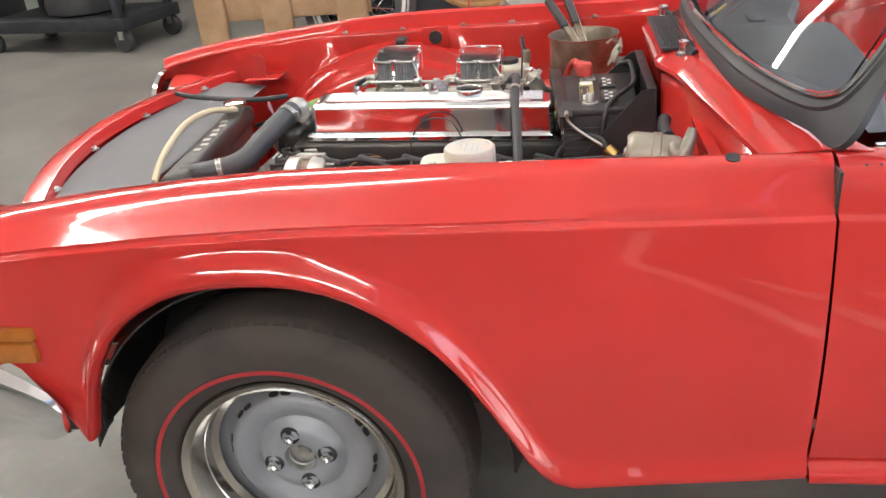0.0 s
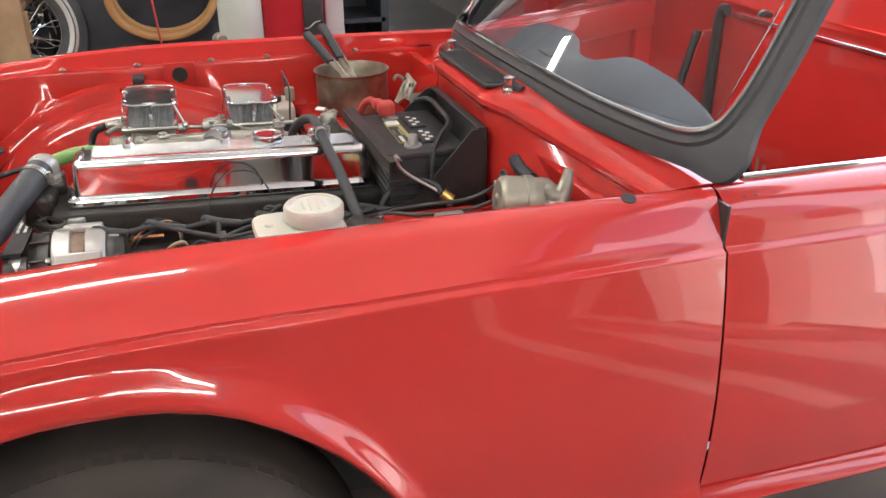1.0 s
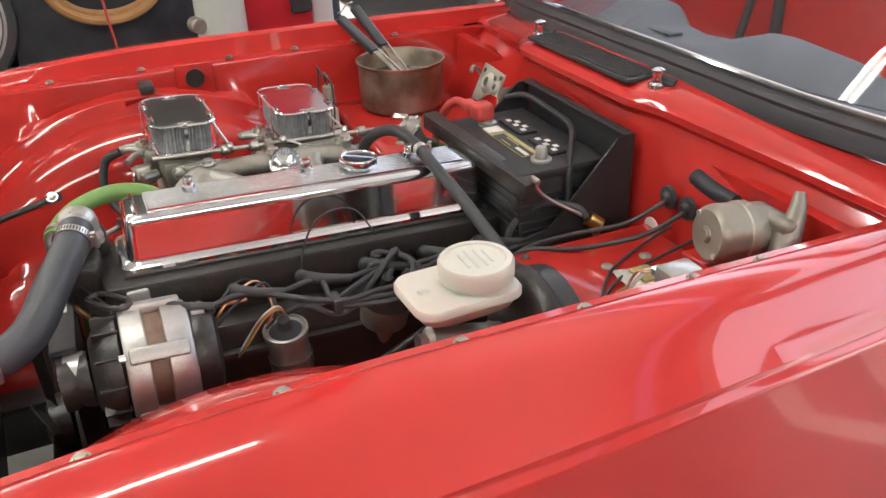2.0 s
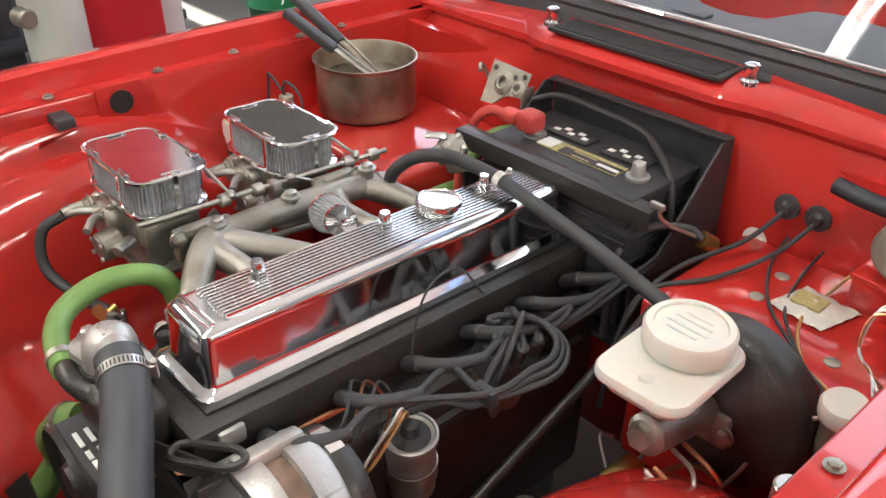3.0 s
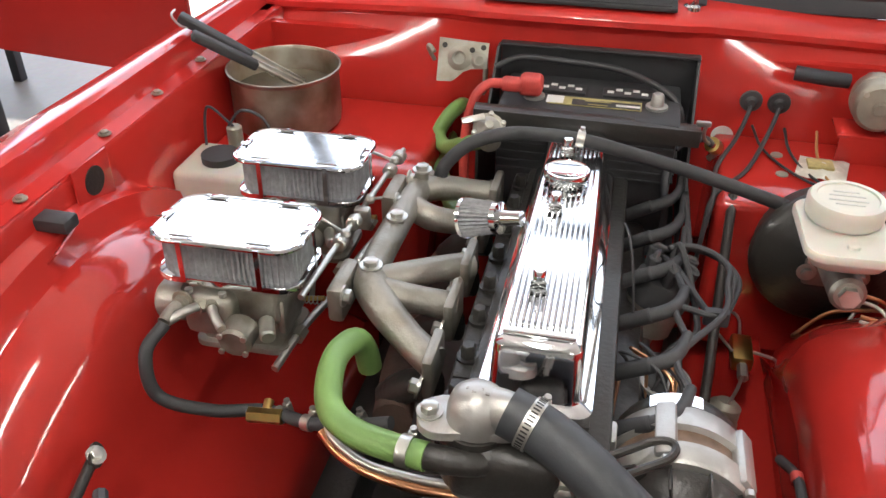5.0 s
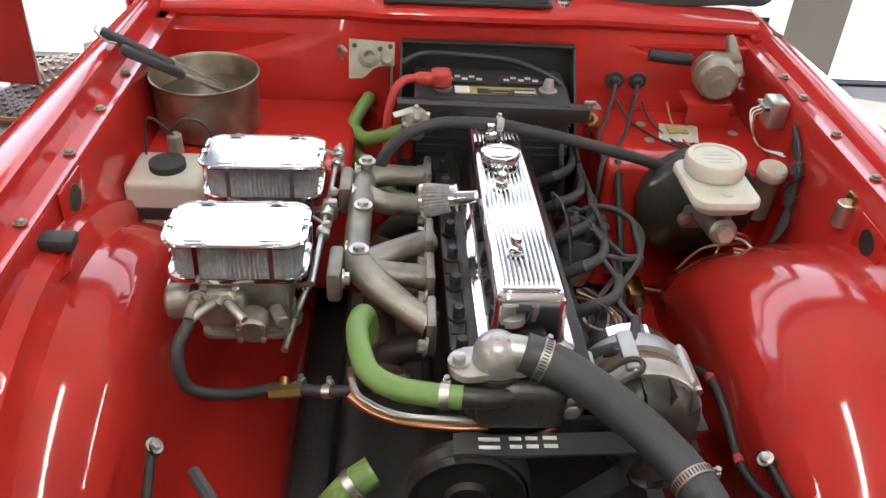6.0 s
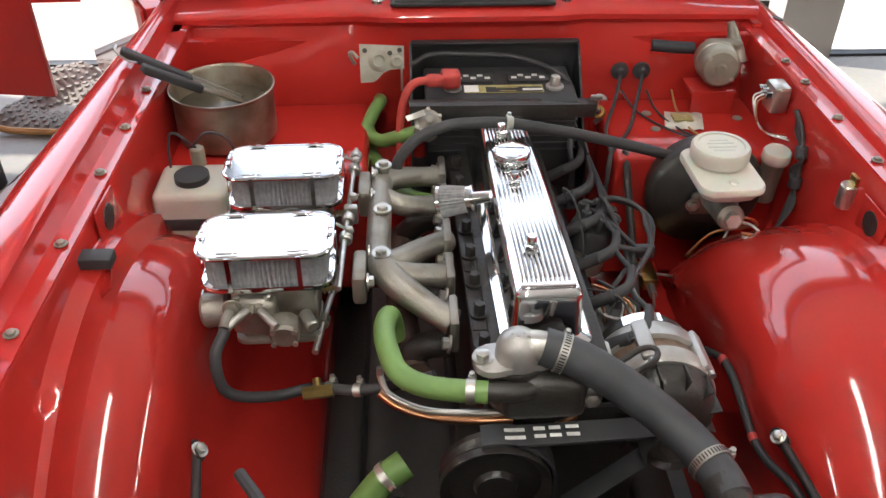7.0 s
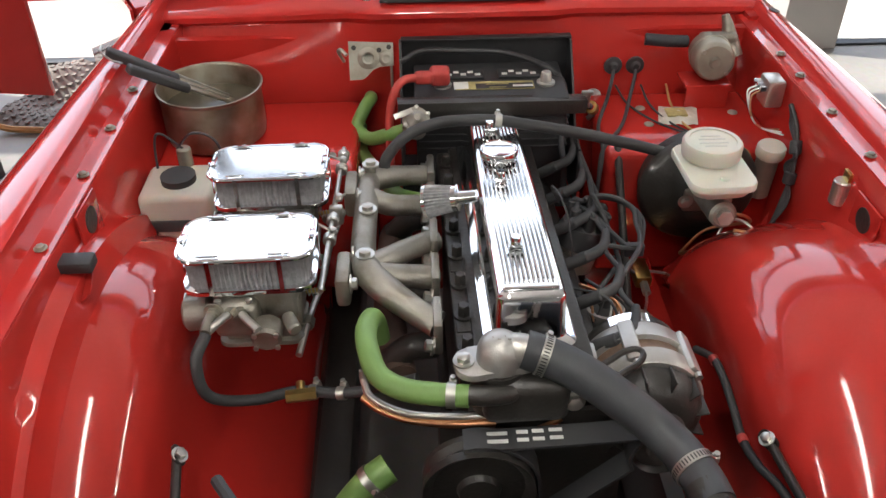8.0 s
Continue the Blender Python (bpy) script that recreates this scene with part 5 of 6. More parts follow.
def ignition():
    coil = thing("ignition_coil", "grey cylindrical ignition coil with a black top", "ignition coil")
    m = Matrix.Translation((0.095, -0.170, 0.535)) @ pose(0, 0, 0, 6, -4, 0)
    part("can", lathe([(0, 0), (0.027, 0), (0.029, 0.006), (0.029, 0.088), (0.032, 0.090), (0.032, 0.097), (0.029, 0.098), (0.028, 0.094), (0, 0.092)], m, 30), CASTPALE, coil)
    part("tower", lathe([(0.026, 0.092), (0.020, 0.096), (0.011, 0.098), (0.009, 0.112), (0, 0.113)], m, 20), RUBBER, coil)
    part("strap", lathe([(0.030, 0.03), (0.0315, 0.03), (0.0315, 0.052), (0.030, 0.052)], m, 30), STEEL, coil)
    wires = thing("coil_wires", "orange and white coil wires", "wire")
    for k, mat in enumerate((ORANGEHOSE, COPPER, WHITE)):
        part("wire", tube([(0.095, -0.168, 0.636), (0.085, -0.178 + 0.004 * k, 0.662), (0.06, -0.190 + 0.004 * k, 0.660), (0.035, -0.185 + 0.005 * k, 0.625), (0.02, -0.175, 0.60)], 0.0018, 6), mat, wires)
    d = thing("distributor", "black distributor cap with seven lead sockets", "distributor")
    m = Matrix.Translation((0.245, -0.166, 0.632)) @ pose(0, 0, 0, 14, 6, 0)
    part("body", lathe([(0, -0.10), (0.018, -0.10), (0.020, -0.05), (0.036, -0.042), (0.038, 0.0), (0, 0.0)], m, 26), CAST, d)
    part("cap", lathe([(0.040, 0.0), (0.041, 0.018), (0.036, 0.036), (0.022, 0.044), (0, 0.046)], m, 26), RUBBER, d)
    leads = thing("ignition_leads", "bundle of black ignition leads with rubber boots", "ignition lead")
    for k in range(6):
        a = 2 * math.pi * k / 6
        s = m @ Vector((0.026 * math.cos(a), 0.026 * math.sin(a), 0.036))
        e = m @ Vector((0.030 * math.cos(a), 0.030 * math.sin(a), 0.066))
        part("boot", rod(s, e, 0.0085, 10, 0.002), RUBBER, leads)
        x = (-0.05, 0.045, 0.14, 0.235, 0.33, 0.42)[k]
        plug = TILT @ Vector((x - 0.013, -0.128, -0.092))
        o = 0.010 * k
        ring = 0.046 + 0.0065 * k           # the leads lie in nested loops beside the distributor
        turn = [(0.226 + ring * math.cos(g), -0.206 + 0.95 * ring * math.sin(g), 0.706 - 0.006 * k - 0.010 * (1 - math.cos(g - 0.9)) / 2) for g in (0.75, 0.1, -0.6, -1.3, -2.0)]
        if x < 0.2:
            pts = [s, e] + turn + [(0.150, -0.240 + o * 0.5, 0.692 - o * 0.4), (x + 0.098, -0.186 + o * 0.2, plug.z - 0.004), plug + Vector((0.055, -0.027, -0.003))]
        else:
            pts = [s, e] + turn[:2] + [(x + 0.095, -0.195, plug.z + 0.002), plug + Vector((0.055, -0.027, -0.003))]
        part("lead", tube(pts, 0.0042, 8, 8), RUBBER, leads)
        part("plug_boot", tube([plug + Vector((0.002, 0.012, -0.006)), plug + Vector((0.008, -0.008, 0.002)), plug + Vector((0.030, -0.020, 0.000)), plug + Vector((0.062, -0.028, -0.003))], 0.008, 10, 5, radii=(0.009, 0.0085, 0.0075, 0.0062)), RUBBER, leads)
    part("lead", tube([m @ Vector((0, 0, 0.046)), m @ Vector((0, 0, 0.085)), (0.17, -0.215, 0.655), (0.12, -0.195, 0.668), (0.097, -0.170, 0.650)], 0.0042, 8, 8), RUBBER, leads)
    part("lead_clip", box(0.152, -0.232, 0.684, 0.012, 0.030, 0.022, 0.003), SEAL, leads)
    loop = thing("loose_wire", "thin black wire looped up beside the rocker cover", "wire")
    part("wire", tube([(0.13, -0.135, 0.665), (0.135, -0.132, 0.710), (0.155, -0.125, 0.750), (0.185, -0.118, 0.765), (0.225, -0.112, 0.755), (0.250, -0.125, 0.715)], 0.0016, 6), RUBBER, loop)


ignition()


# ---- loose and bolted-on things in the bay ----
def battery():
    tray = thing("battery_box", "open black plastic battery box against the bulkhead", "battery box")
    part("back_wall", box(0.640, -0.041, 0.7255, 0.006, 0.318, 0.205, 0.002), BATTERY, tray)
    part("side_wall", plate([(0.445, 0.575), (0.637, 0.575), (0.637, 0.825), (0.615, 0.825), (0.50, 0.70), (0.445, 0.69)], 0.004, Matrix.Translation((0, -0.196, 0)) @ pose(0, 0, 0, 90, 0, 0)), BATTERY, tray)
    part("side_wall", plate([(0.445, 0.575), (0.637, 0.575), (0.637, 0.825), (0.615, 0.825), (0.52, 0.74), (0.445, 0.72)], 0.004, Matrix.Translation((0, 0.122, 0)) @ pose(0, 0, 0, 90, 0, 0)), BATTERY, tray)
    part("base", box(0.541, -0.038, 0.572, 0.196, 0.312, 0.006), BATTERY, tray)
    part("top_lip", box(0.633, -0.041, 0.8265, 0.018, 0.320, 0.005, 0.002), BATTERY, tray)
    bat = thing("car_battery", "black car battery with a pale label and moulded lid", "battery")
    part("case", box(0.536, -0.040, 0.680, 0.150, 0.268, 0.190, 0.006), BATTERY, bat)
    lid = part("lid", box(0.536, -0.040, 0.778, 0.154, 0.272, 0.016, 0.005), BATTERY, bat)
    for k in range(5):
        part("case_rib", box(0.460, -0.040, 0.690 + 0.014 * k, 0.004, 0.262, 0.004, 0.001), BATTERY, bat)
        part("case_rib", box(0.536, -0.1755, 0.690 + 0.014 * k, 0.146, 0.004, 0.004, 0.001), BATTERY, bat)
    # label and unreadable print on the lid
    part("label", box(0.512, -0.048, 0.7872, 0.030, 0.140, 0.0012), YELLOW, bat, "black and gold printed label")
    part("label_field", box(0.508, -0.065, 0.7878, 0.020, 0.102, 0.0012), BATTERY, bat)
    part("label_block", box(0.5125, 0.012, 0.7878, 0.027, 0.026, 0.0012), WHITE, bat)
    for x, y, w in ((0.5065, -0.098, 0.036), (0.502, -0.053, 0.03), (0.514, -0.053, 0.04)):
        part("print_bar", box(x, y, 0.7884, 0.0065 if w == 0.036 else 0.002, w, 0.001), WHITE if w == 0.036 else YELLOW, bat)
    for x, y in ((0.556, 0.006), (0.556, -0.095)):
        pad = part("print_pad", box(x, y, 0.7882, 0.034, 0.075, 0.005, 0.002), BATTERY, bat)
        for k in range(5):
            part("print_bar", box(x - 0.005 + 0.010 * (k % 2), y - 0.026 + 0.013 * k, 0.7911, 0.008, 0.010, 0.001), WHITE, pad)
    for y in (0.045, -0.140):
        part("terminal_post", lathe([(0, 0), (0.0165, 0), (0.0165, 0.004), (0.0105, 0.005), (0.0088, 0.021), (0.007, 0.023), (0, 0.023)], Matrix.Translation((0.517, y, 0.786)), 20), CASTPALE, bat, "grey lead terminal post")
    red = thing("positive_cable", "red battery cable with a rubber terminal boot", "cable")
    part("boot", box(0.510, 0.050, 0.809, 0.034, 0.036, 0.030, 0.008, None, None, 3), REDRUB, red)
    part("boot", box(0.500, 0.078, 0.811, 0.024, 0.034, 0.020, 0.007, None, None, 3), REDRUB, red)
    part("cable", tube([(0.497, 0.085, 0.812), (0.490, 0.112, 0.812), (0.478, 0.130, 0.795), (0.465, 0.140, 0.755), (0.455, 0.142, 0.70), (0.45, 0.14, 0.62)], 0.0075, 10), REDRUB, red)
    blk = thing("battery_cable", "black cable looped along the back of the battery", "cable")
    part("cable", tube([(0.590, 0.120, 0.800), (0.610, 0.080, 0.812), (0.612, 0.0, 0.810), (0.605, -0.080, 0.806), (0.565, -0.145, 0.797), (0.545, -0.175, 0.775), (0.54, -0.185, 0.73)], 0.0055, 10), BATTERY, blk)
    hold = thing("battery_clamp_bar", "black angle-iron battery clamp with a plated hook bolt", "clamp bar")
    M = Matrix.Translation((0.457, -0.040, 0.787)) @ pose(0, 0, 0, 2.4, 0, 4.2)
    part("angle_top", box(0.0, 0.0, 0.0, 0.024, 0.331, 0.004, 0.001, M), IRON, hold)
    part("angle_front", box(-0.012, 0.0, -0.011, 0.004, 0.331, 0.026, 0.001, M), IRON, hold)
    part("hook_bolt", tube([(0.47, -0.212, 0.790), (0.472, -0.210, 0.775), (0.492, -0.214, 0.755), (0.545, -0.228, 0.722)], 0.003, 8), STEEL, hold)
    part("wing_nut", box(0.469, -0.207, 0.789, 0.008, 0.022, 0.009, 0.003), STEEL, hold)
    earth = thing("earth_strap", "loose grey earth strap with a brass terminal", "cable")
    part("strap", tube([(0.545, -0.232, 0.722), (0.535, -0.215, 0.735), (0.50, -0.175, 0.730), (0.455, -0.165, 0.700), (0.44, -0.172, 0.65), (0.44, -0.17, 0.58)], 0.0055, 10), SEAL, earth)
    part("terminal", lathe([(0.0065, -0.01), (0.012, -0.01), (0.012, 0.012), (0.0065, 0.012)], axis_matrix((0.553, -0.236, 0.716), (0.575, -0.248, 0.698)), 18), BRASS, earth, "brass clamp terminal")
    part("terminal_screw", rod((0.556, -0.245, 0.706), (0.560, -0.232, 0.690), 0.005, 8), STEEL, earth)


battery()

valve = thing("heater_valve", "dirty cast heater valve between two green hoses", "valve")
VALVE = Matrix.Translation((0.395, 0.094, 0.782)) @ pose(0, 0, 0, 10, -38, 0)          # its face leans towards the nose
part("valve_body", rod((0.410, 0.094, 0.752), (0.396, 0.094, 0.780), 0.017, 16, 0.003), CAST, valve)
lobes = [((0.023 + 0.0042 * max(0, math.cos(6 * a)) ** 2) * math.cos(a), (0.023 + 0.0042 * max(0, math.cos(6 * a)) ** 2) * math.sin(a)) for a in np.linspace(0, 2 * math.pi, 60, endpoint=False)]
part("flange", plate(lobes, 0.007, VALVE), CAST, valve, "lobed cast flange with six screws")
part("diaphragm", lathe([(0, 0.019), (0.006, 0.0185), (0.009, 0.014), (0.015, 0.011), (0.018, 0.0065), (0, 0.006)], VALVE, 24), CAST, valve)
part("valve_lever", box(0, 0, 0, 0.010, 0.034, 0.003, 0.001, VALVE @ pose(0.004, 0.024, 0.018, 0, 0, 24)), STEEL, valve)
part("side_pipe", rod((0.402, 0.098, 0.762), (0.445, 0.112, 0.741), 0.0095, 14), CAST, valve)
for k in range(6):
    a = math.pi / 3 * k
    at = VALVE @ Vector((0.0225 * math.cos(a), 0.0225 * math.sin(a), 0.0065))
    part("valve_screw", hexbolt(at, VALVE.to_3x3() @ Vector((0, 0, 1)), 0.0035, 0.004, False), STEEL, valve)

bonnet_catch = thing("bonnet_catch", "plated steel bonnet catch plate with holes", "catch")
SLOPE = Matrix.Translation((0.598, 0.0, 0.840)) @ Matrix(((0.0, 0.447, 0.894), (1.0, 0.0, 0.0), (0.0, 0.894, -0.447))).to_4x4()     # its x runs across the car, its y up the slope
part("catch_plate", plate([(0.214, 0.0), (0.132, -0.004), (0.132, -0.045), (0.158, -0.047), (0.170, -0.052), (0.184, -0.066), (0.190, -0.069), (0.213, -0.070)], 0.003, SLOPE), DULLZINC, bonnet_catch)
part("catch_cup", lathe([(0.008, 0.004), (0.011, 0.006), (0.018, 0.002), (0.020, 0), (0.008, 0)], SLOPE @ Matrix.Translation((0.178, -0.031, -0.0005)) @ pose(0, 0, 0, 180, 0, 0), 24), DULLZINC, bonnet_catch)
for u, v in ((0.140, -0.012), (0.158, -0.017), (0.204, -0.012)):
    part("catch_hole", lathe([(0, 0.001), (0.0045, 0.001), (0.0045, 0), (0, 0)], SLOPE @ Matrix.Translation((u, v, -0.0008)) @ pose(0, 0, 0, 180, 0, 0), 14), IRON, bonnet_catch)
part("catch_leg", box(0.596, 0.137, 0.782, 0.026, 0.004, 0.06, 0.001), DULLZINC, bonnet_catch)
part("catch_hook", tube([(0.600, 0.224, 0.80), (0.592, 0.232, 0.822), (0.578, 0.226, 0.832), (0.568, 0.216, 0.826)], 0.0035, 8), DULLZINC, bonnet_catch)
part("catch_cup", lathe([(0.005, 0.003), (0.008, 0.004), (0.012, 0.0015), (0.0135, 0), (0.005, 0)], SLOPE @ Matrix.Translation((0.1455, -0.033, -0.0005)) @ pose(0, 0, 0, 180, 0, 0), 20), DULLZINC, bonnet_catch)


def saucepan():
    p = thing("cooking_pot", "stained steel pot holding dirty fluid on the bulkhead shelf", "pot")
    m = Matrix.Translation((0.517, 0.457, 0.7015))
    part("pot_wall", lathe([(0, 0), (0.080, 0), (0.087, 0.006), (0.089, 0.02), (0.089, 0.092), (0.093, 0.097), (0.0935, 0.100), (0.0905, 0.1005), (0.087, 0.095), (0.0865, 0.02), (0.078, 0.005), (0, 0.004)], m, 56), PANSTEEL, p)
    part("fluid", lathe([(0, 0.060), (0.0862, 0.060), (0.0862, 0.056), (0, 0.056)], m, 40), OIL, p, "murky brown fluid")
    t = thing("tongs", "long black-handled metal tongs standing in the pot", "tongs")
    for a, b in (((0.471, 0.603, 0.886), (0.522, 0.424, 0.765)), ((0.424, 0.558, 0.876), (0.508, 0.420, 0.768))):
        M = axis_matrix(a, b)
        L = (Vector(b) - Vector(a)).length
        g = part("grip", box(0, 0, L * 0.28, 0.022, 0.015, L * 0.56, 0.004, M, None, 3), RUBBER, t, "black plastic grip")
        part("blade", box(0, 0.001, L * 0.76, 0.016, 0.005, L * 0.52, 0.002, M), PANSTEEL, t)
        part("blade_edge", box(0.0085, 0.001, L * 0.60, 0.002, 0.012, L * 0.75, 0.0005, M), STEEL, t)
        for k in (0.70, 0.82):
            part("rivet", lathe([(0, 0.003), (0.004, 0.002), (0.005, 0), (0, 0)], M @ Matrix.Translation((0, -0.0015, L * k)) @ pose(0, 0, 0, 90, 0, 0), 12), STEEL, t)
    part("lock_wire", tube([(0.471, 0.608, 0.896), (0.455, 0.606, 0.892), (0.438, 0.585, 0.884), (0.423, 0.564, 0.886)], 0.0018, 6), STEEL, t)


saucepan()


def washer_bottle():
    w = thing("washer_bottle", "cream plastic screen-washer bottle with a black strap", "bottle")
    part("bottle_body", box(0.315, 0.480, 0.650, 0.105, 0.118, 0.160, 0.012, None, None, 3), PLASTIC, w)
    part("strap", box(0.315, 0.480, 0.675, 0.109, 0.122, 0.022, 0.002), RUBBER, w)
    part("bottle_cap", lathe([(0, 0), (0.028, 0), (0.028, 0.012), (0, 0.014)], Matrix.Translation((0.312, 0.480, 0.729)), 24), RUBBER, w)
    part("pump", rod((0.362, 0.478, 0.728), (0.362, 0.478, 0.762), 0.012, 14, 0.002), MOTOR, w)
    for k in (0, 1):
        part("washer_pipe", tube([(0.362, 0.478 + 0.01 * k, 0.760), (0.350, 0.505 - 0.05 * k, 0.795), (0.355, 0.52 - 0.10 * k, 0.775), (0.35, 0.525 - 0.12 * k, 0.70)], 0.0022, 6), SEAL, w)


washer_bottle()


PRINTGREY = material("grey_embossing", (0.56, 0.55, 0.51), 0.5)


def brake_servo():
    s = thing("brake_servo", "black brake servo with master cylinder and milky fluid reservoir", "brake servo")
    A = axis_matrix((0.300, -0.392, 0.655), (0.41, -0.392, 0.655))
    part("servo_drum", lathe([(0, 0.02), (0.035, 0.02), (0.05, 0.025), (0.060, 0.035), (0.092, 0.045), (0.100, 0.053), (0.103, 0.06), (0.103, 0.068), (0.098, 0.073), (0.095, 0.10), (0.08, 0.11), (0, 0.11)], A, 48), IRON, s, "black pressed servo drum")
    for k in range(2):
        part("brake_pipe", tube([(0.205 + 0.045 * k, -0.405, 0.668), (0.196 + 0.045 * k, -0.436, 0.664), (0.172 + 0.04 * k, -0.452, 0.650), (0.158 + 0.03 * k, -0.436, 0.634), (0.176 + 0.02 * k, -0.405, 0.600), (0.25, -0.365 - 0.02 * k, 0.53)], 0.0026, 8), STEEL, s, "thin bent steel brake pipe")
    part("master_cylinder", rod((0.218, -0.388, 0.694), (0.325, -0.392, 0.672), 0.022, 20, 0.005), CAST, s, "cast master cylinder")
    part("cylinder_flange", box(0.318, -0.392, 0.660, 0.010, 0.075, 0.045, 0.006), CAST, s)
    for y in (-0.425, -0.358):
        part("flange_nut", hexbolt((0.314, y, 0.660), (-1, 0, 0), 0.0085, 0.010), STEEL, s)
    part("end_plug", lathe([(0, 0), (0.013, 0), (0.013, 0.012), (0, 0.012)], axis_matrix((0.220, -0.388, 0.694), (0.15, -0.388, 0.704)), 6), STEEL, s)
    bm = bmesh.new()
    R = Matrix.Translation((0.268, -0.375, 0.705)) @ pose(0, 0, 0, 0, 0, 2)
    rings = []
    for sx, sy, z, r in ((0.070, 0.050, 0.014, 0.015), (0.092, 0.064, 0.019, 0.018), (0.118, 0.086, 0.029, 0.020), (0.130, 0.096, 0.040, 0.021), (0.132, 0.098, 0.042, 0.022), (0.140, 0.106, 0.044, 0.024), (0.140, 0.106, 0.051, 0.024), (0.136, 0.102, 0.0545, 0.023), (0.124, 0.092, 0.0555, 0.020)):
        rings.append([bm.verts.new(R @ Vector((x, y, z))) for x, y in rounded(sx, sy, r, 5)])
    for a, b in zip(rings, rings[1:]):
        for k in range(len(a)):
            j = (k + 1) % len(a)
            bm.faces.new((a[k], a[j], b[j], b[k]))
    bm.faces.new(rings[-1]); bm.faces.new(rings[0][::-1])
    res = part("reservoir", bm, PLASTIC, s, "milky white plastic fluid reservoir")
    C = Matrix.Translation((0.293, -0.376, 0.757))
    part("reservoir_cap", lathe([(0, 0), (0.042, 0), (0.042, 0.006), (0.046, 0.008), (0.047, 0.012), (0.047, 0.028), (0.044, 0.032), (0.037, 0.0328), (0.036, 0.0305), (0, 0.0305)], C, 48), PLASTIC, res, "round white screw cap with embossed print")
    for k, (y, w) in enumerate(((0.016, 0.040), (0.006, 0.054), (-0.006, 0.050), (-0.016, 0.036))):
        part("print_bar", box(0.293 - y, -0.376, 0.7878, 0.0028, w * 0.85, 0.0008), PRINTGREY, res)
    part("dimple", lathe([(0, 0.004), (0.006, 0.003), (0.008, 0), (0, 0)], Matrix.Translation((0.222, -0.378, 0.7600)), 14), PLASTIC, res)
    for k in (0, 1):
        part("brake_pipe", tube([(0.215 + 0.05 * k, -0.408, 0.668), (0.210 + 0.05 * k, -0.440, 0.664), (0.215 + 0.05 * k, -0.455, 0.648), (0.235 + 0.05 * k, -0.440, 0.630), (0.26 + 0.05 * k, -0.40, 0.60), (0.30, -0.36, 0.56)], 0.0028, 8), COPPER, s)
    c = thing("clutch_reservoir", "small grey clutch fluid can with a white cap", "reservoir")
    part("can", rod((0.385, -0.512, 0.625), (0.375, -0.512, 0.712), 0.019, 22, 0.002), MOTOR, c)
    part("can_cap", lathe([(0, 0), (0.0235, 0), (0.0245, 0.003), (0.0245, 0.016), (0.022, 0.020), (0, 0.021)], Matrix.Translation((0.374, -0.512, 0.710)) @ pose(0, 0, 0, 0, -6, 0), 26), PLASTIC, c, "white screw cap")
    part("clutch_pipe", tube([(0.38, -0.49, 0.69), (0.36, -0.46, 0.67), (0.33, -0.44, 0.60), (0.30, -0.40, 0.52)], 0.0025, 8), STEEL, c)


brake_servo()


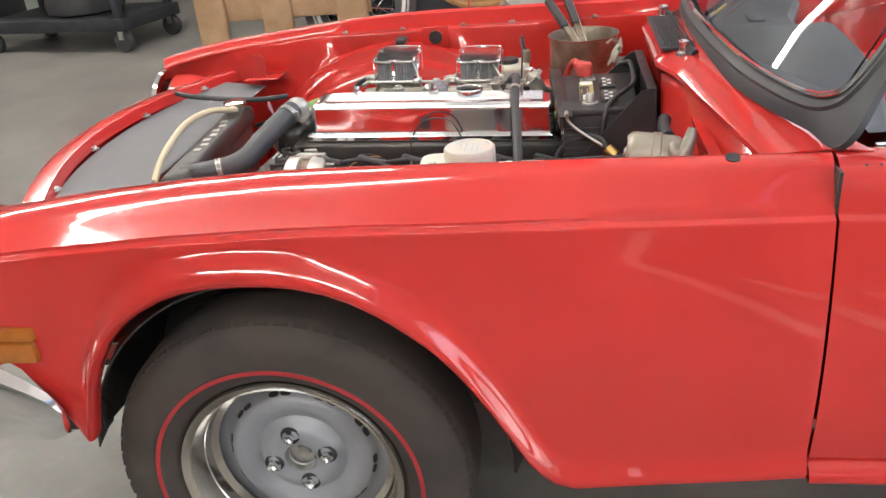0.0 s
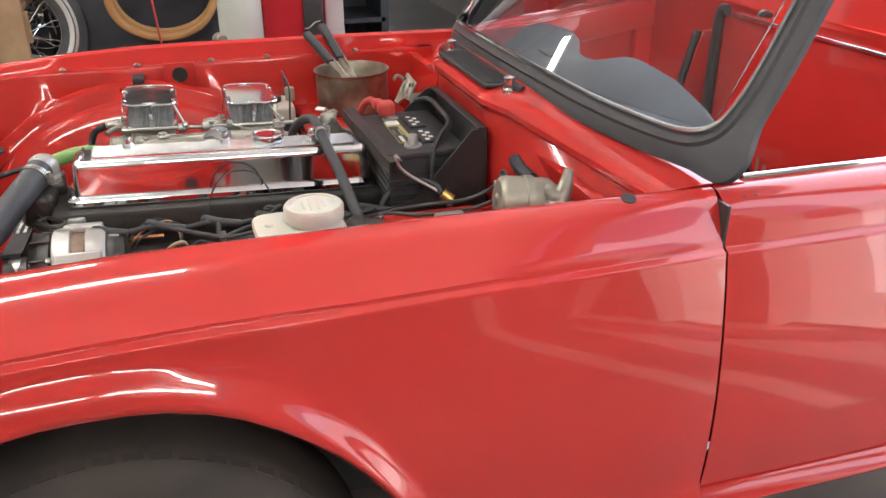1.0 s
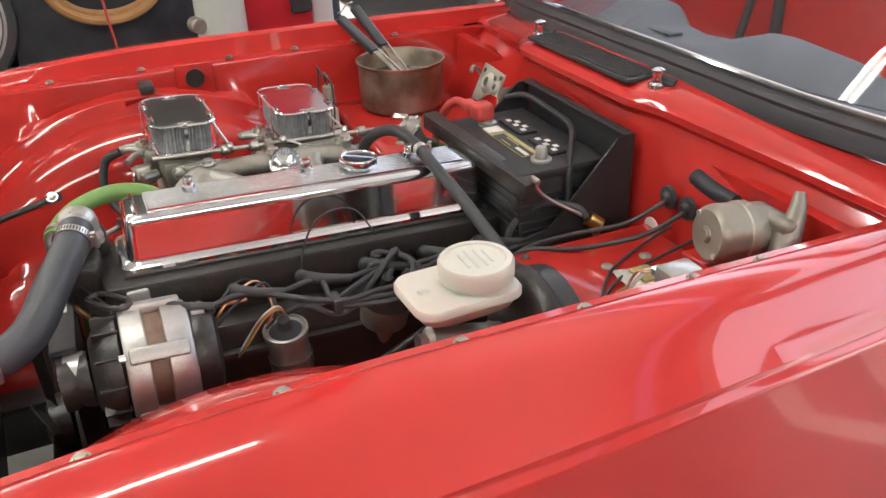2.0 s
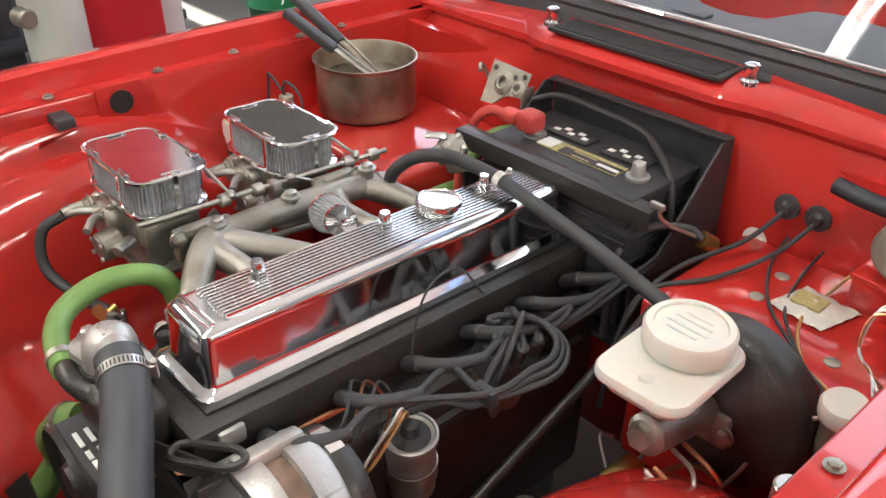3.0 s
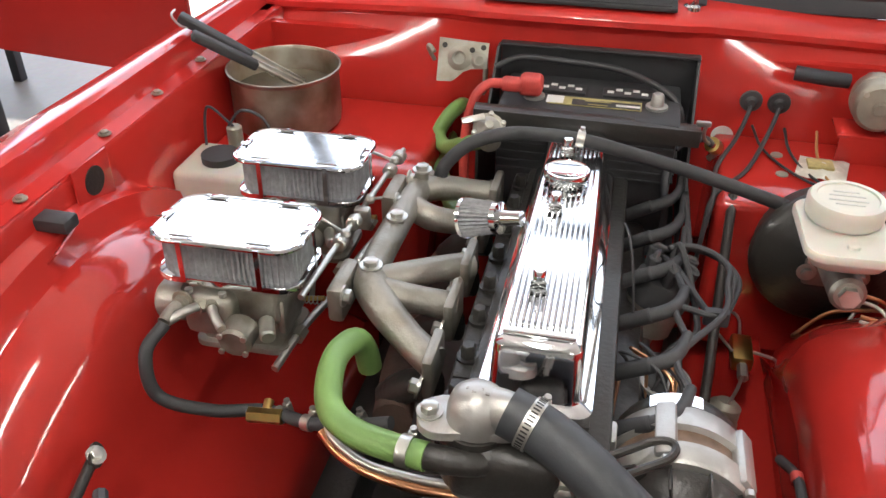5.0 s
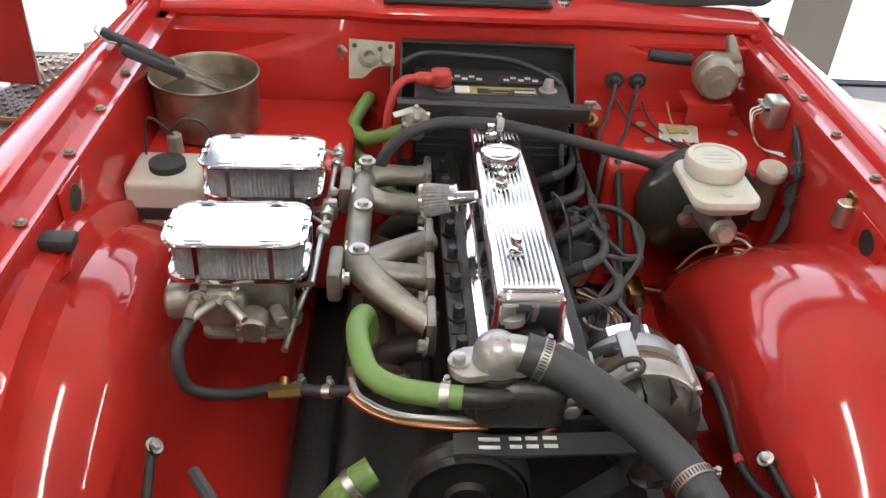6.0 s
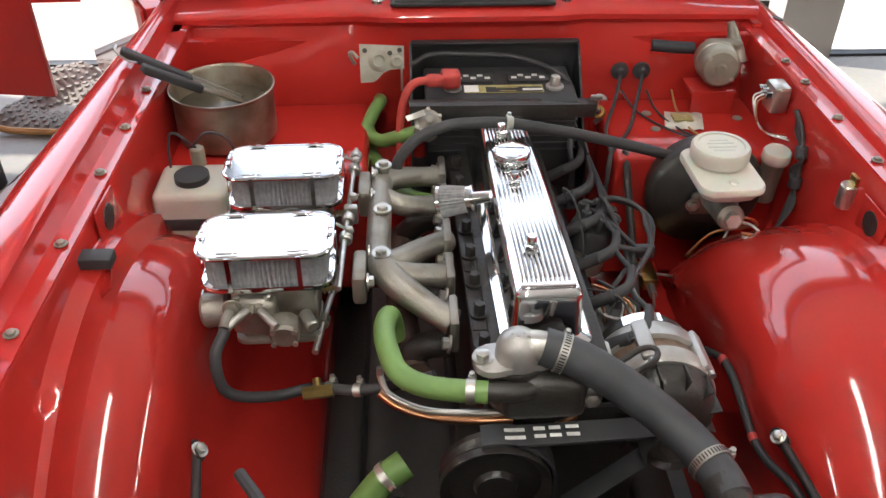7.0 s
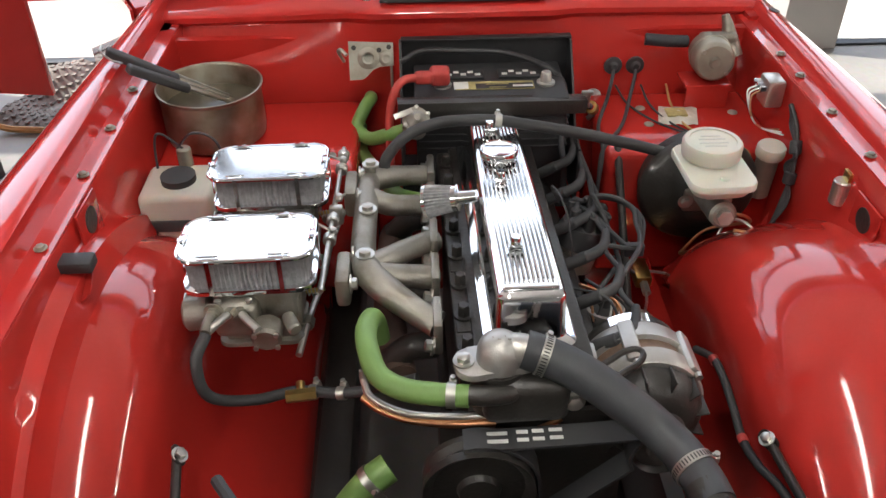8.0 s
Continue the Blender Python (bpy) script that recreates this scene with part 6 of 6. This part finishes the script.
def wiper_motor():
    w = thing("wiper_motor", "dull zinc wiper motor on a bracket above the shelf", "motor")
    m = axis_matrix((0.565, -0.460, 0.794), (0.665, -0.472, 0.784))
    part("motor_can", lathe([(0, 0), (0.010, 0), (0.011, 0.002), (0.031, 0.003), (0.036, 0.008), (0.0375, 0.014), (0.0375, 0.042), (0.0395, 0.044), (0.0395, 0.056), (0.0365, 0.058), (0.0365, 0.078), (0, 0.078)], m, 40), MOTOR, w)
    part("end_boss", lathe([(0, -0.002), (0.008, -0.002), (0.009, 0.002), (0, 0.003)], m, 18), MOTOR, w)
    for a in (40, 220):
        part("motor_screw", lathe([(0, 0), (0.004, 0), (0.004, 0.004), (0, 0.004)], m @ pose(0, 0, 0, 0, 0, a) @ Matrix.Translation((0.030, 0, 0.001)), 8), STEEL, w)
    part("gearbox", box(0.645, -0.486, 0.800, 0.028, 0.075, 0.040, 0.010, None, None, 3), CAST, w)
    part("cable_tube", tube([(0.640, -0.425, 0.806), (0.636, -0.385, 0.810), (0.642, -0.345, 0.812)], 0.0115, 12), DARKMETAL, w)
    part("bracket", box(0.603, -0.458, 0.744, 0.064, 0.088, 0.006, 0.002), BAY, w)
    part("bracket_leg", box(0.574, -0.458, 0.7225, 0.005, 0.080, 0.045, 0.001), BAY, w)
    part("arm", tube([(0.668, -0.500, 0.846), (0.660, -0.508, 0.822), (0.646, -0.512, 0.796), (0.632, -0.520, 0.775)], 0.012, 10, radii=(0.007, 0.012, 0.018, 0.016)), CAST, w)
    bag = thing("parts_bag", "clear plastic bag of small brass parts", "bag")
    rows = []
    for i in range(9):
        rows.append([Vector((0.500 + 0.0085 * i + 0.006 * (j / 8), -0.425 + 0.009 * j - 0.002 * i, 0.7035 + 0.010 * math.sin(math.pi * i / 8) * math.sin(math.pi * j / 8) + 0.0015 * math.sin(3 * i + 2 * j))) for j in range(9)])
    part("bag_skin", sheet(rows, 0.0006), material("cloudy_polythene", (0.62, 0.60, 0.54), 0.25, vary=0.1, scale=60, coat=0.4), bag)
    part("brass_fitting", box(0.535, -0.392, 0.7115, 0.030, 0.038, 0.005, 0.002), YELLOW, bag)
    rel = thing("relay", "metal relay with bright terminals and white wires", "relay")
    part("relay_can", box(0.470, -0.532, 0.785, 0.045, 0.032, 0.050, 0.005), STEEL, rel)
    for k in range(5):
        part("terminal", box(0.455 + 0.008 * k, -0.512, 0.795 - 0.006 * (k % 2), 0.004, 0.014, 0.008), CHROME, rel)
    for k in range(3):
        part("wire", tube([(0.455 + 0.01 * k, -0.506, 0.792), (0.445 + 0.01 * k, -0.488, 0.785), (0.430, -0.490, 0.755), (0.425, -0.510, 0.735), (0.40 - 0.01 * k, -0.53, 0.745)], 0.0016, 6), WHITE if k else COPPER, rel)
    fl = thing("flasher_unit", "small plated flasher unit on the inner wing", "relay")
    part("flasher_can", rod((0.188, -0.545, 0.735), (0.188, -0.545, 0.775), 0.014, 18, 0.002), STEEL, fl)
    part("flasher_tab", box(0.188, -0.549, 0.780, 0.02, 0.006, 0.02, 0.001), BRASS, fl)
    loom = thing("wiring_loom", "black taped wiring loom along the inner wing", "wiring")
    for k, r in enumerate((0.0042, 0.0034, 0.0028, 0.0024)):
        part("loom", tube([(0.408 - 0.004 * k, -0.543, 0.788 - 0.005 * k), (0.374 + 0.006 * k, -0.545, 0.766 - 0.004 * k), (0.348 - 0.007 * k, -0.542 + 0.002 * k, 0.738), (0.332 + 0.006 * k, -0.538 + 0.002 * k, 0.702), (0.322 - 0.006 * k, -0.530, 0.660), (0.28, -0.49 + 0.004 * k, 0.60), (0.20, -0.38, 0.55)], r, 8), RUBBER, loom)
    for p, q in (((0.356, -0.543, 0.748), (0.344, -0.541, 0.728)), ((0.333, -0.537, 0.700), (0.328, -0.534, 0.680))):
        part("tape_wrap", rod(p, q, 0.0105, 12, 0.002), SEAL, loom, "black cloth tape round the loom")
    part("front_loom", tube([(0.06, -0.322, 0.560), (0.012, -0.330, 0.586), (-0.03, -0.331, 0.590), (-0.07, -0.333, 0.580), (-0.128, -0.331, 0.572), (-0.178, -0.334, 0.580), (-0.235, -0.342, 0.598), (-0.32, -0.36, 0.58)], 0.0058, 10), RUBBER, loom)
    for p in ((0.008, -0.3302, 0.5865), (-0.128, -0.331, 0.572)):
        part("red_tape", lathe([(0.0065, -0.006), (0.0072, -0.006), (0.0072, 0.006), (0.0065, 0.006)], axis_matrix(p, Vector(p) + Vector((-0.9, -0.02, 0.02))), 14), REDRUB, loom)
    for y, sx in ((-0.290, 0.0), (-0.333, 0.01)):
        cab = thing("control_cable", "thin black control cable from the bulkhead grommet", "cable")
        part("cable", tube([(0.642, y, 0.757), (0.625, y + 0.003, 0.745), (0.58, y + 0.02, 0.720), (0.50, y + 0.05, 0.706), (0.43, -0.236, 0.695), (0.395, -0.226, 0.64), (0.38, -0.22, 0.52)], 0.0035, 8), RUBBER, cab)
    st = thing("steering_shaft", "black steering shaft running down past the engine", "shaft")
    part("shaft", rod((0.43, -0.262, 0.70), (-0.05, -0.225, 0.44), 0.0068, 14), IRON, st)
    part("joint", rod((0.10, -0.238, 0.52), (0.04, -0.233, 0.488), 0.020, 14, 0.003), CAST, st)
    ff = thing("fuel_filter", "plated cylindrical fuel filter", "filter")
    part("filter_can", lathe([(0, 0), (0.012, 0), (0.021, 0.008), (0.021, 0.026), (0.0225, 0.028), (0.0225, 0.032), (0.021, 0.034), (0.021, 0.055), (0.012, 0.062), (0, 0.062)], axis_matrix((0.175, -0.268, 0.462), (0.19, -0.275, 0.52)), 24), MOTOR, ff)
    bv = thing("brake_valve", "brass brake pressure valve with steel pipes", "valve")
    part("valve_block", box(0.325, -0.305, 0.498, 0.060, 0.030, 0.026, 0.005, None), BRASS, bv)
    part("valve_nut", rod((0.295, -0.305, 0.498), (0.270, -0.305, 0.495), 0.008, 6), STEEL, bv)
    for k, pts in enumerate((((0.355, -0.305, 0.50), (0.40, -0.30, 0.51), (0.43, -0.26, 0.50)), ((0.325, -0.320, 0.502), (0.30, -0.36, 0.51), (0.24, -0.40, 0.53)), ((0.275, -0.305, 0.497), (0.22, -0.29, 0.515), (0.18, -0.275, 0.522)), ((0.31, -0.29, 0.51), (0.33, -0.262, 0.53), (0.36, -0.262, 0.51)))):
        part("pipe", tube(pts, 0.0024, 8), STEEL, bv)


wiper_motor()


def radiator():
    r = thing("radiator", "black radiator with a bright filler cap", "radiator")
    M = Matrix.Translation((-0.365, -0.01, 0)) @ pose(0, 0, 0, 0, 0, 4)
    part("top_tank", box(0, 0, 0.690, 0.066, 0.54, 0.050, 0.018, M, None, 3), IRON, r)
    part("core", box(0, 0, 0.50, 0.045, 0.50, 0.34, 0.004, M), IRON, r)
    part("filler_neck", rod(M @ Vector((0.0, 0.215, 0.712)), M @ Vector((0.0, 0.215, 0.728)), 0.020, 20), STEEL, r)
    part("filler_cap", lathe([(0, 0), (0.029, 0), (0.031, 0.003), (0.030, 0.009), (0.018, 0.012), (0, 0.013)], M @ Matrix.Translation((0.0, 0.215, 0.727)), 28), CHROME, r, "bright pressed filler cap")
    for k in range(7):
        part("plate_mark", box(0.006 * (k % 2), -0.10 + 0.035 * k, 0.7165, 0.016, 0.018, 0.0012, 0, M), CASTPALE, r)
    part("hose_stub", rod((-0.350, -0.218, 0.694), (-0.295, -0.209, 0.699), 0.0235, 18), IRON, r)
    ov = thing("overflow_pipe", "cream overflow hose arching over the radiator", "hose")
    part("pipe", tube([(-0.365, 0.17, 0.725), (-0.40, 0.10, 0.745), (-0.42, 0.0, 0.748), (-0.415, -0.12, 0.735), (-0.405, -0.22, 0.71), (-0.40, -0.28, 0.66)], 0.0075, 10), material("cream_rubber", (0.55, 0.46, 0.30), 0.55), ov)
    for s in (-1, 1):
        st = thing("wing_stay", "black steel stay rod between inner wing and front panel", "stay rod")
        sy = 0.388 if s > 0 else 0.338
        sz = 0.660 if s > 0 else 0.626
        part("rod", rod((-0.195 if s > 0 else -0.180, s * sy, sz), (-0.40, s * 0.36, 0.622), 0.006, 10), IRON, st)
        part("eye", plate(rounded(0.03, 0.018, 0.008, 4), 0.004, Matrix.Translation((-0.195 if s > 0 else -0.175, s * sy, sz)) @ pose(0, 0, 0, 60 * s, 0, 20)), IRON, st)
        part("stay_bolt", hexbolt((-0.197 if s > 0 else -0.176, s * (sy - 0.004), sz + 0.004), (0, -0.6 * s, 0.8), 0.007, 0.008), STEEL, st)


radiator()


def small_fittings():
    w = thing("bulkhead_wires", "thin black and brown wires strung over the bulkhead shelf", "wire")
    for k, mat in enumerate((RUBBER, RUBBER, ORANGEHOSE)):
        part("wire", tube([(0.646, -0.30 - 0.05 * k, 0.715), (0.58, -0.315 - 0.04 * k, 0.7045), (0.50, -0.36 - 0.02 * k, 0.7045), (0.43, -0.44, 0.7045), (0.402, -0.47 - 0.01 * k, 0.695), (0.385, -0.48, 0.60)], 0.0022, 6), mat, w)
    a = thing("alternator_wires", "thin black and copper wires looping above the alternator", "wire")
    for k, mat in enumerate((RUBBER, COPPER, RUBBER)):
        part("wire", tube([(-0.02 + 0.01 * k, -0.185, 0.665), (0.02, -0.165 - 0.012 * k, 0.700 - 0.006 * k), (0.055 + 0.01 * k, -0.125 - 0.01 * k, 0.690), (0.08, -0.135 - 0.02 * k, 0.655), (0.06, -0.16, 0.62)], 0.0021, 6), mat, a)
    p = thing("manifold_pipe", "thin steel pipe with fittings under the carburettors", "pipe")
    part("pipe", tube([(-0.03, 0.26, 0.66), (0.04, 0.25, 0.67), (0.12, 0.24, 0.665), (0.22, 0.235, 0.66), (0.32, 0.22, 0.655)], 0.005, 8), STEEL, p)
    for x in (0.02, 0.16, 0.28):
        part("pipe_nut", rod((x, 0.2525 - 0.10 * x * 0.3, 0.667), (x + 0.016, 0.252 - 0.10 * x * 0.3, 0.667), 0.009, 6), MOTOR, p)
    e = thing("exhaust_manifold", "dark rusty exhaust manifold below the intake", "exhaust")
    part("log", tube([(-0.02, 0.125, 0.60), (0.08, 0.14, 0.595), (0.20, 0.145, 0.59), (0.34, 0.14, 0.585), (0.42, 0.13, 0.52)], 0.024, 14), material("rusty_iron", (0.10, 0.06, 0.045), 0.8, 0.2, vary=0.3, scale=25, bump=0.5, bump_scale=150), e)
    for x in (0.0, 0.115, 0.21, 0.31):
        part("port", tube([(x, 0.075, 0.645), (x + 0.005, 0.11, 0.635), (x + 0.01, 0.138, 0.605)], 0.02, 12), IRON, e)


small_fittings()


# ---- round the car ----
def pallet():
    p = thing("wooden_rack", "upright rack of rough pine boards", "rack")
    for x in (-1.40, -1.035, -0.63):
        part("upright_board", box(x, 2.55, 0.65, 0.16, 0.04, 1.30, 0.004), WOOD, p)
    for z in (0.30, 0.60, 0.86, 1.22):
        part("cross_board", box(-1.015, 2.585, z, 0.96, 0.03, 0.14, 0.004), WOOD, p)
    part("shelf_board", box(-1.015, 2.85, 0.68, 0.92, 0.5, 0.03, 0.003), WOOD, p)
    for k, x in enumerate((-1.28, -1.16, -0.84)):
        b = thing("storage_tin", "greenish metal tin on the rack shelf", "tin")
        part("tin", rod((x, 2.75, 0.695), (x, 2.75, 0.80 + 0.02 * k), 0.06, 18, 0.006), TANK if k else STEEL, b)


def wire_wheel(at):
    w = thing("wire_wheel", "old chromed wire-spoked wheel in a whitewall tyre", "wheel", "stacked wire wheels")
    w.matrix_world = at
    part("tyre", lathe([(0.19, -0.06), (0.25, -0.075), (0.30, -0.06), (0.315, 0), (0.30, 0.06), (0.25, 0.075), (0.19, 0.06)], None, 40), RUBBER, w)
    part("whitewall", lathe([(0.225, 0.0715), (0.228, 0.0735), (0.262, 0.0745), (0.265, 0.0725)], None, 40), CASTPALE, w, "grubby white tyre wall")
    part("rim", lathe([(0.185, -0.055), (0.195, -0.05), (0.18, 0), (0.195, 0.05), (0.205, 0.06), (0.188, 0.058), (0.17, 0.0)], None, 40), CHROME, w)
    part("hub", lathe([(0, 0.06), (0.02, 0.06), (0.035, 0.045), (0.045, 0.03), (0.045, -0.04), (0, -0.04)], None, 20), CHROME, w)
    for k in range(24):
        a, b = radians(15 * k), radians(15 * k + (28 if k % 2 else -28))
        part("spoke", rod((0.045 * math.cos(a), 0.045 * math.sin(a), 0.03 if k % 2 else -0.03), (0.182 * math.cos(b), 0.182 * math.sin(b), 0.0), 0.0025, 6), CHROME, w)
    return w


def far_side():
    pallet()
    w = wire_wheel(Matrix.Translation((-0.62, 2.72, 0.56)) @ pose(0, 0, 0, 80, 0, 8))
    copy_thing(w, Matrix.Translation((-0.24, 3.00, 0.60)) @ pose(0, 0, 0, 80, 0, -22))
    copy_thing(w, Matrix.Translation((-0.55, 3.12, 0.60)) @ pose(0, 0, 0, 86, 0, 4))
    bench = thing("workbench", "low dark steel bench loaded with parts", "bench")
    part("bench_top", box(0.25, 3.0, 0.27, 1.9, 0.7, 0.04, 0.005), DARKMETAL, bench)
    for x in (-0.6, 1.1):
        for y in (2.72, 3.28):
            part("leg", box(x, y, 0.125, 0.05, 0.05, 0.25), DARKMETAL, bench)
    shelf = thing("parts_shelf", "tall dark shelf of car parts against the wall", "shelf")
    for z in (0.30, 0.75, 1.2, 1.65):
        part("shelf_board", box(0.1, 4.2, z, 2.6, 0.5, 0.03), DARKMETAL, shelf)
    for x in (-1.2, 0.1, 1.4):
        part("post", box(x, 4.2, 0.95, 0.05, 0.5, 1.9), DARKMETAL, shelf)
    part("back_board", box(0.1, 4.47, 0.95, 2.6, 0.02, 1.9), DARKMETAL, shelf)
    for k in range(9):
        b = thing("parts_carton", "dusty box of spare parts on the shelf", "box", "cartons on the parts shelf")
        part("carton", box(-1.0 + 0.27 * k, 4.15, (0.315, 0.765, 1.215)[k % 3] + 0.08, 0.20, 0.3, 0.16, 0.006), (DARKMETAL, WOOD, TANK, STEEL)[k % 4], b)
    h = thing("coiled_hose", "coil of brown rubber hose hanging", "hose")
    part("coil", tube([(0.05 + (0.24 + 0.01 * math.sin(k)) * math.cos(0.55 * k), 2.42 + 0.012 * k, 0.73 + 0.20 * math.sin(0.55 * k)) for k in range(26)], 0.018, 8, 4), ORANGEHOSE, h)
    part("hook", rod((0.05, 2.40, 0.94), (0.05, 2.72, 0.94), 0.01, 8), DARKMETAL, h)
    st = thing("hose_stand", "dark steel stand that carries the hose", "stand")
    part("board", box(0.10, 2.74, 0.60, 0.9, 0.03, 1.2, 0.004), DARKMETAL, st)
    for x in (-0.30, 0.50):
        part("post", box(x, 2.775, 0.62, 0.05, 0.035, 1.24, 0.004), DARKMETAL, st)
        part("foot", box(x, 2.78, 0.012, 0.07, 0.30, 0.024, 0.004), DARKMETAL, st)
    c = thing("red_wire", "thin red cable hanging from above", "cable")
    part("wire", tube([(-0.03, 2.2, 3.29), (-0.02, 2.2, 2.0), (0.0, 2.21, 1.0), (0.02, 2.22, 0.60), (0.08, 2.23, 0.01)], 0.005, 6), REDRUB, c)
    g = thing("gas_cylinder", "pale green welding gas cylinder", "gas cylinder")
    part("cylinder", lathe([(0, 0), (0.066, 0), (0.076, 0.016), (0.076, 1.05), (0.070, 1.11), (0.045, 1.17), (0.026, 1.19), (0.026, 1.24), (0, 1.24)], Matrix.Translation((0.322, 1.50, 0)), 32), TANK, g)
    part("valve", rod((0.322, 1.50, 1.23), (0.322, 1.50, 1.31), 0.018, 12), BRASS, g)
    part("regulator", rod((0.238, 1.49, 0.70), (0.248, 1.44, 0.70), 0.024, 14, 0.004), CAST, g)
    p = thing("lift_post", "red painted steel lift post", "lift post")
    part("column", box(0.51, 1.62, 1.6, 0.22, 0.20, 3.2, 0.012), REDPOST, p)
    part("base", box(0.51, 1.62, 0.01, 0.36, 0.34, 0.02), REDPOST, p)
    part("rubber_pad", box(0.58, 1.51, 0.80, 0.07, 0.024, 0.22, 0.008), RUBBER, p)
    wp = thing("white_post", "white painted door post", "post")
    part("post", box(0.672, 1.64, 1.6, 0.07, 0.10, 3.2, 0.006), CEILING, wp)
    bk = thing("green_bucket", "green plastic bucket on the floor", "bucket")
    part("wall", lathe([(0, 0), (0.10, 0), (0.13, 0.24), (0.14, 0.25), (0.125, 0.25), (0.095, 0.01), (0, 0.01)], Matrix.Translation((1.62, 2.62, 0)), 28), LEAFGREEN, bk)
    rack = thing("red_body_panel", "red body panel standing on edge beside the car", "car panel")
    part("panel", plate([(0, 0.30), (0.9, 0.30), (0.95, 0.36), (0.95, 1.0), (0.8, 1.15), (0, 1.15)], 0.025, Matrix.Translation((1.52, 1.205, 0)) @ pose(0, 0, 0, 90, 0, 82), 0.008), PAINT, rack)
    part("edge_trim", box(0.003, 0.0, 0.90, 0.006, 0.012, 0.48, 0.002, Matrix.Translation((1.52, 1.205, 0)) @ pose(0, 0, 0, 0, 0, 82)), CHROME, rack)
    for x in (0.15, 0.75):
        part("prop_leg", box(x + 0.1, 0.06, 0.15, 0.05, 0.05, 0.30, 0.004, Matrix.Translation((1.52, 1.205, 0)) @ pose(0, 0, 0, 0, 0, 82)), DARKMETAL, rack)
    m = thing("floor_mat", "rumpled grey woven mat with an orange edge", "mat")
    rows = []
    for i in range(22):
        u = i / 21
        rows.append([Vector((1.80 + 0.50 * v + 0.05 * u, 1.20 + 0.40 * u - 0.05 * v, 0.012 + 0.05 * max(0, math.sin(7 * u + 3 * v)) * (0.4 + v) + 0.02 * math.sin(11 * v))) for v in np.linspace(0, 1, 22)])
    part("weave", sheet(rows, 0.008), MATWEAVE, m)
    part("edge", tube([r[0] + Vector((0, 0, 0.006)) for r in rows][::3], 0.012, 6, 3), ORANGEHOSE, m, "orange bound edge")
    bm = bmesh.new()
    for i in range(0, 21):
        for j in range(0, 21):
            if (i + j) % 2 == 0:
                c = (rows[i][j] + rows[i + 1][j + 1]) / 2
                box(c.x, c.y, c.z + 0.0035, 0.020, 0.014, 0.004, 0, None, bm)
    tagged(part("weave_relief", bm, MATWEAVE, m), kind="stuff")
    t = thing("parts_trolley", "dark steel trolley with castors carrying a tyre", "trolley")
    T = Matrix.Translation((-3.65, 5.05, 0)) @ pose(0, 0, 0, 0, 0, -12)
    part("deck", box(0, 0, 0.22, 1.5, 0.75, 0.10, 0.01, T), DARKMETAL, t)
    part("upper_deck", box(0, 0, 0.70, 1.45, 0.72, 0.05, 0.01, T), DARKMETAL, t)
    for x in (-0.68, 0.68):
        for y in (-0.32, 0.32):
            part("post", box(x, y, 0.55, 0.06, 0.06, 0.75, 0.005, T), DARKMETAL, t)
            part("castor", rod(T @ Vector((x, y - 0.03, 0.085)), T @ Vector((x, y + 0.03, 0.085)), 0.085, 20, 0.01), RUBBER, t)
            part("castor_fork", box(x, y, 0.14, 0.05, 0.08, 0.08, 0.01, T), STEEL, t)
    ty = thing("spare_tyre", "old tyre lying on the trolley", "tyre")
    part("tyre", lathe([(0.19, -0.07), (0.25, -0.085), (0.31, -0.07), (0.325, 0), (0.31, 0.07), (0.25, 0.085), (0.19, 0.07)], T @ Matrix.Translation((0.1, 0, 0.36)), 36), RUBBER, ty)
    part("rim", lathe([(0.10, 0.0), (0.18, -0.03), (0.20, 0.06), (0.19, 0.075), (0.17, 0.02), (0.10, 0.03)], T @ Matrix.Translation((0.1, 0, 0.36)), 30), CASTPALE, ty)
    for k, (x, y, s, mat) in enumerate(((-5.3, 6.2, 0.45, DARKMETAL), (-5.8, 5.4, 0.35, REDPOST), (-5.1, 7.2, 0.5, TANK), (-5.9, 6.9, 0.6, DARKMETAL), (-3.3, 8.2, 0.30, WOOD), (-2.7, 8.5, 0.35, WOOD), (-2.2, 8.6, 0.5, DARKMETAL))):
        b = thing("storage_box", "worn storage box on the workshop floor", "box", "boxes along the far wall")
        part("box_body", box(x, y, s / 2, s * 1.2, s, s, 0.02, Matrix.Translation((0, 0, 0))), mat, b)
        part("box_lid", box(x, y, s + 0.012, s * 1.24, s * 1.04, 0.024, 0.006), mat, b)


far_side()
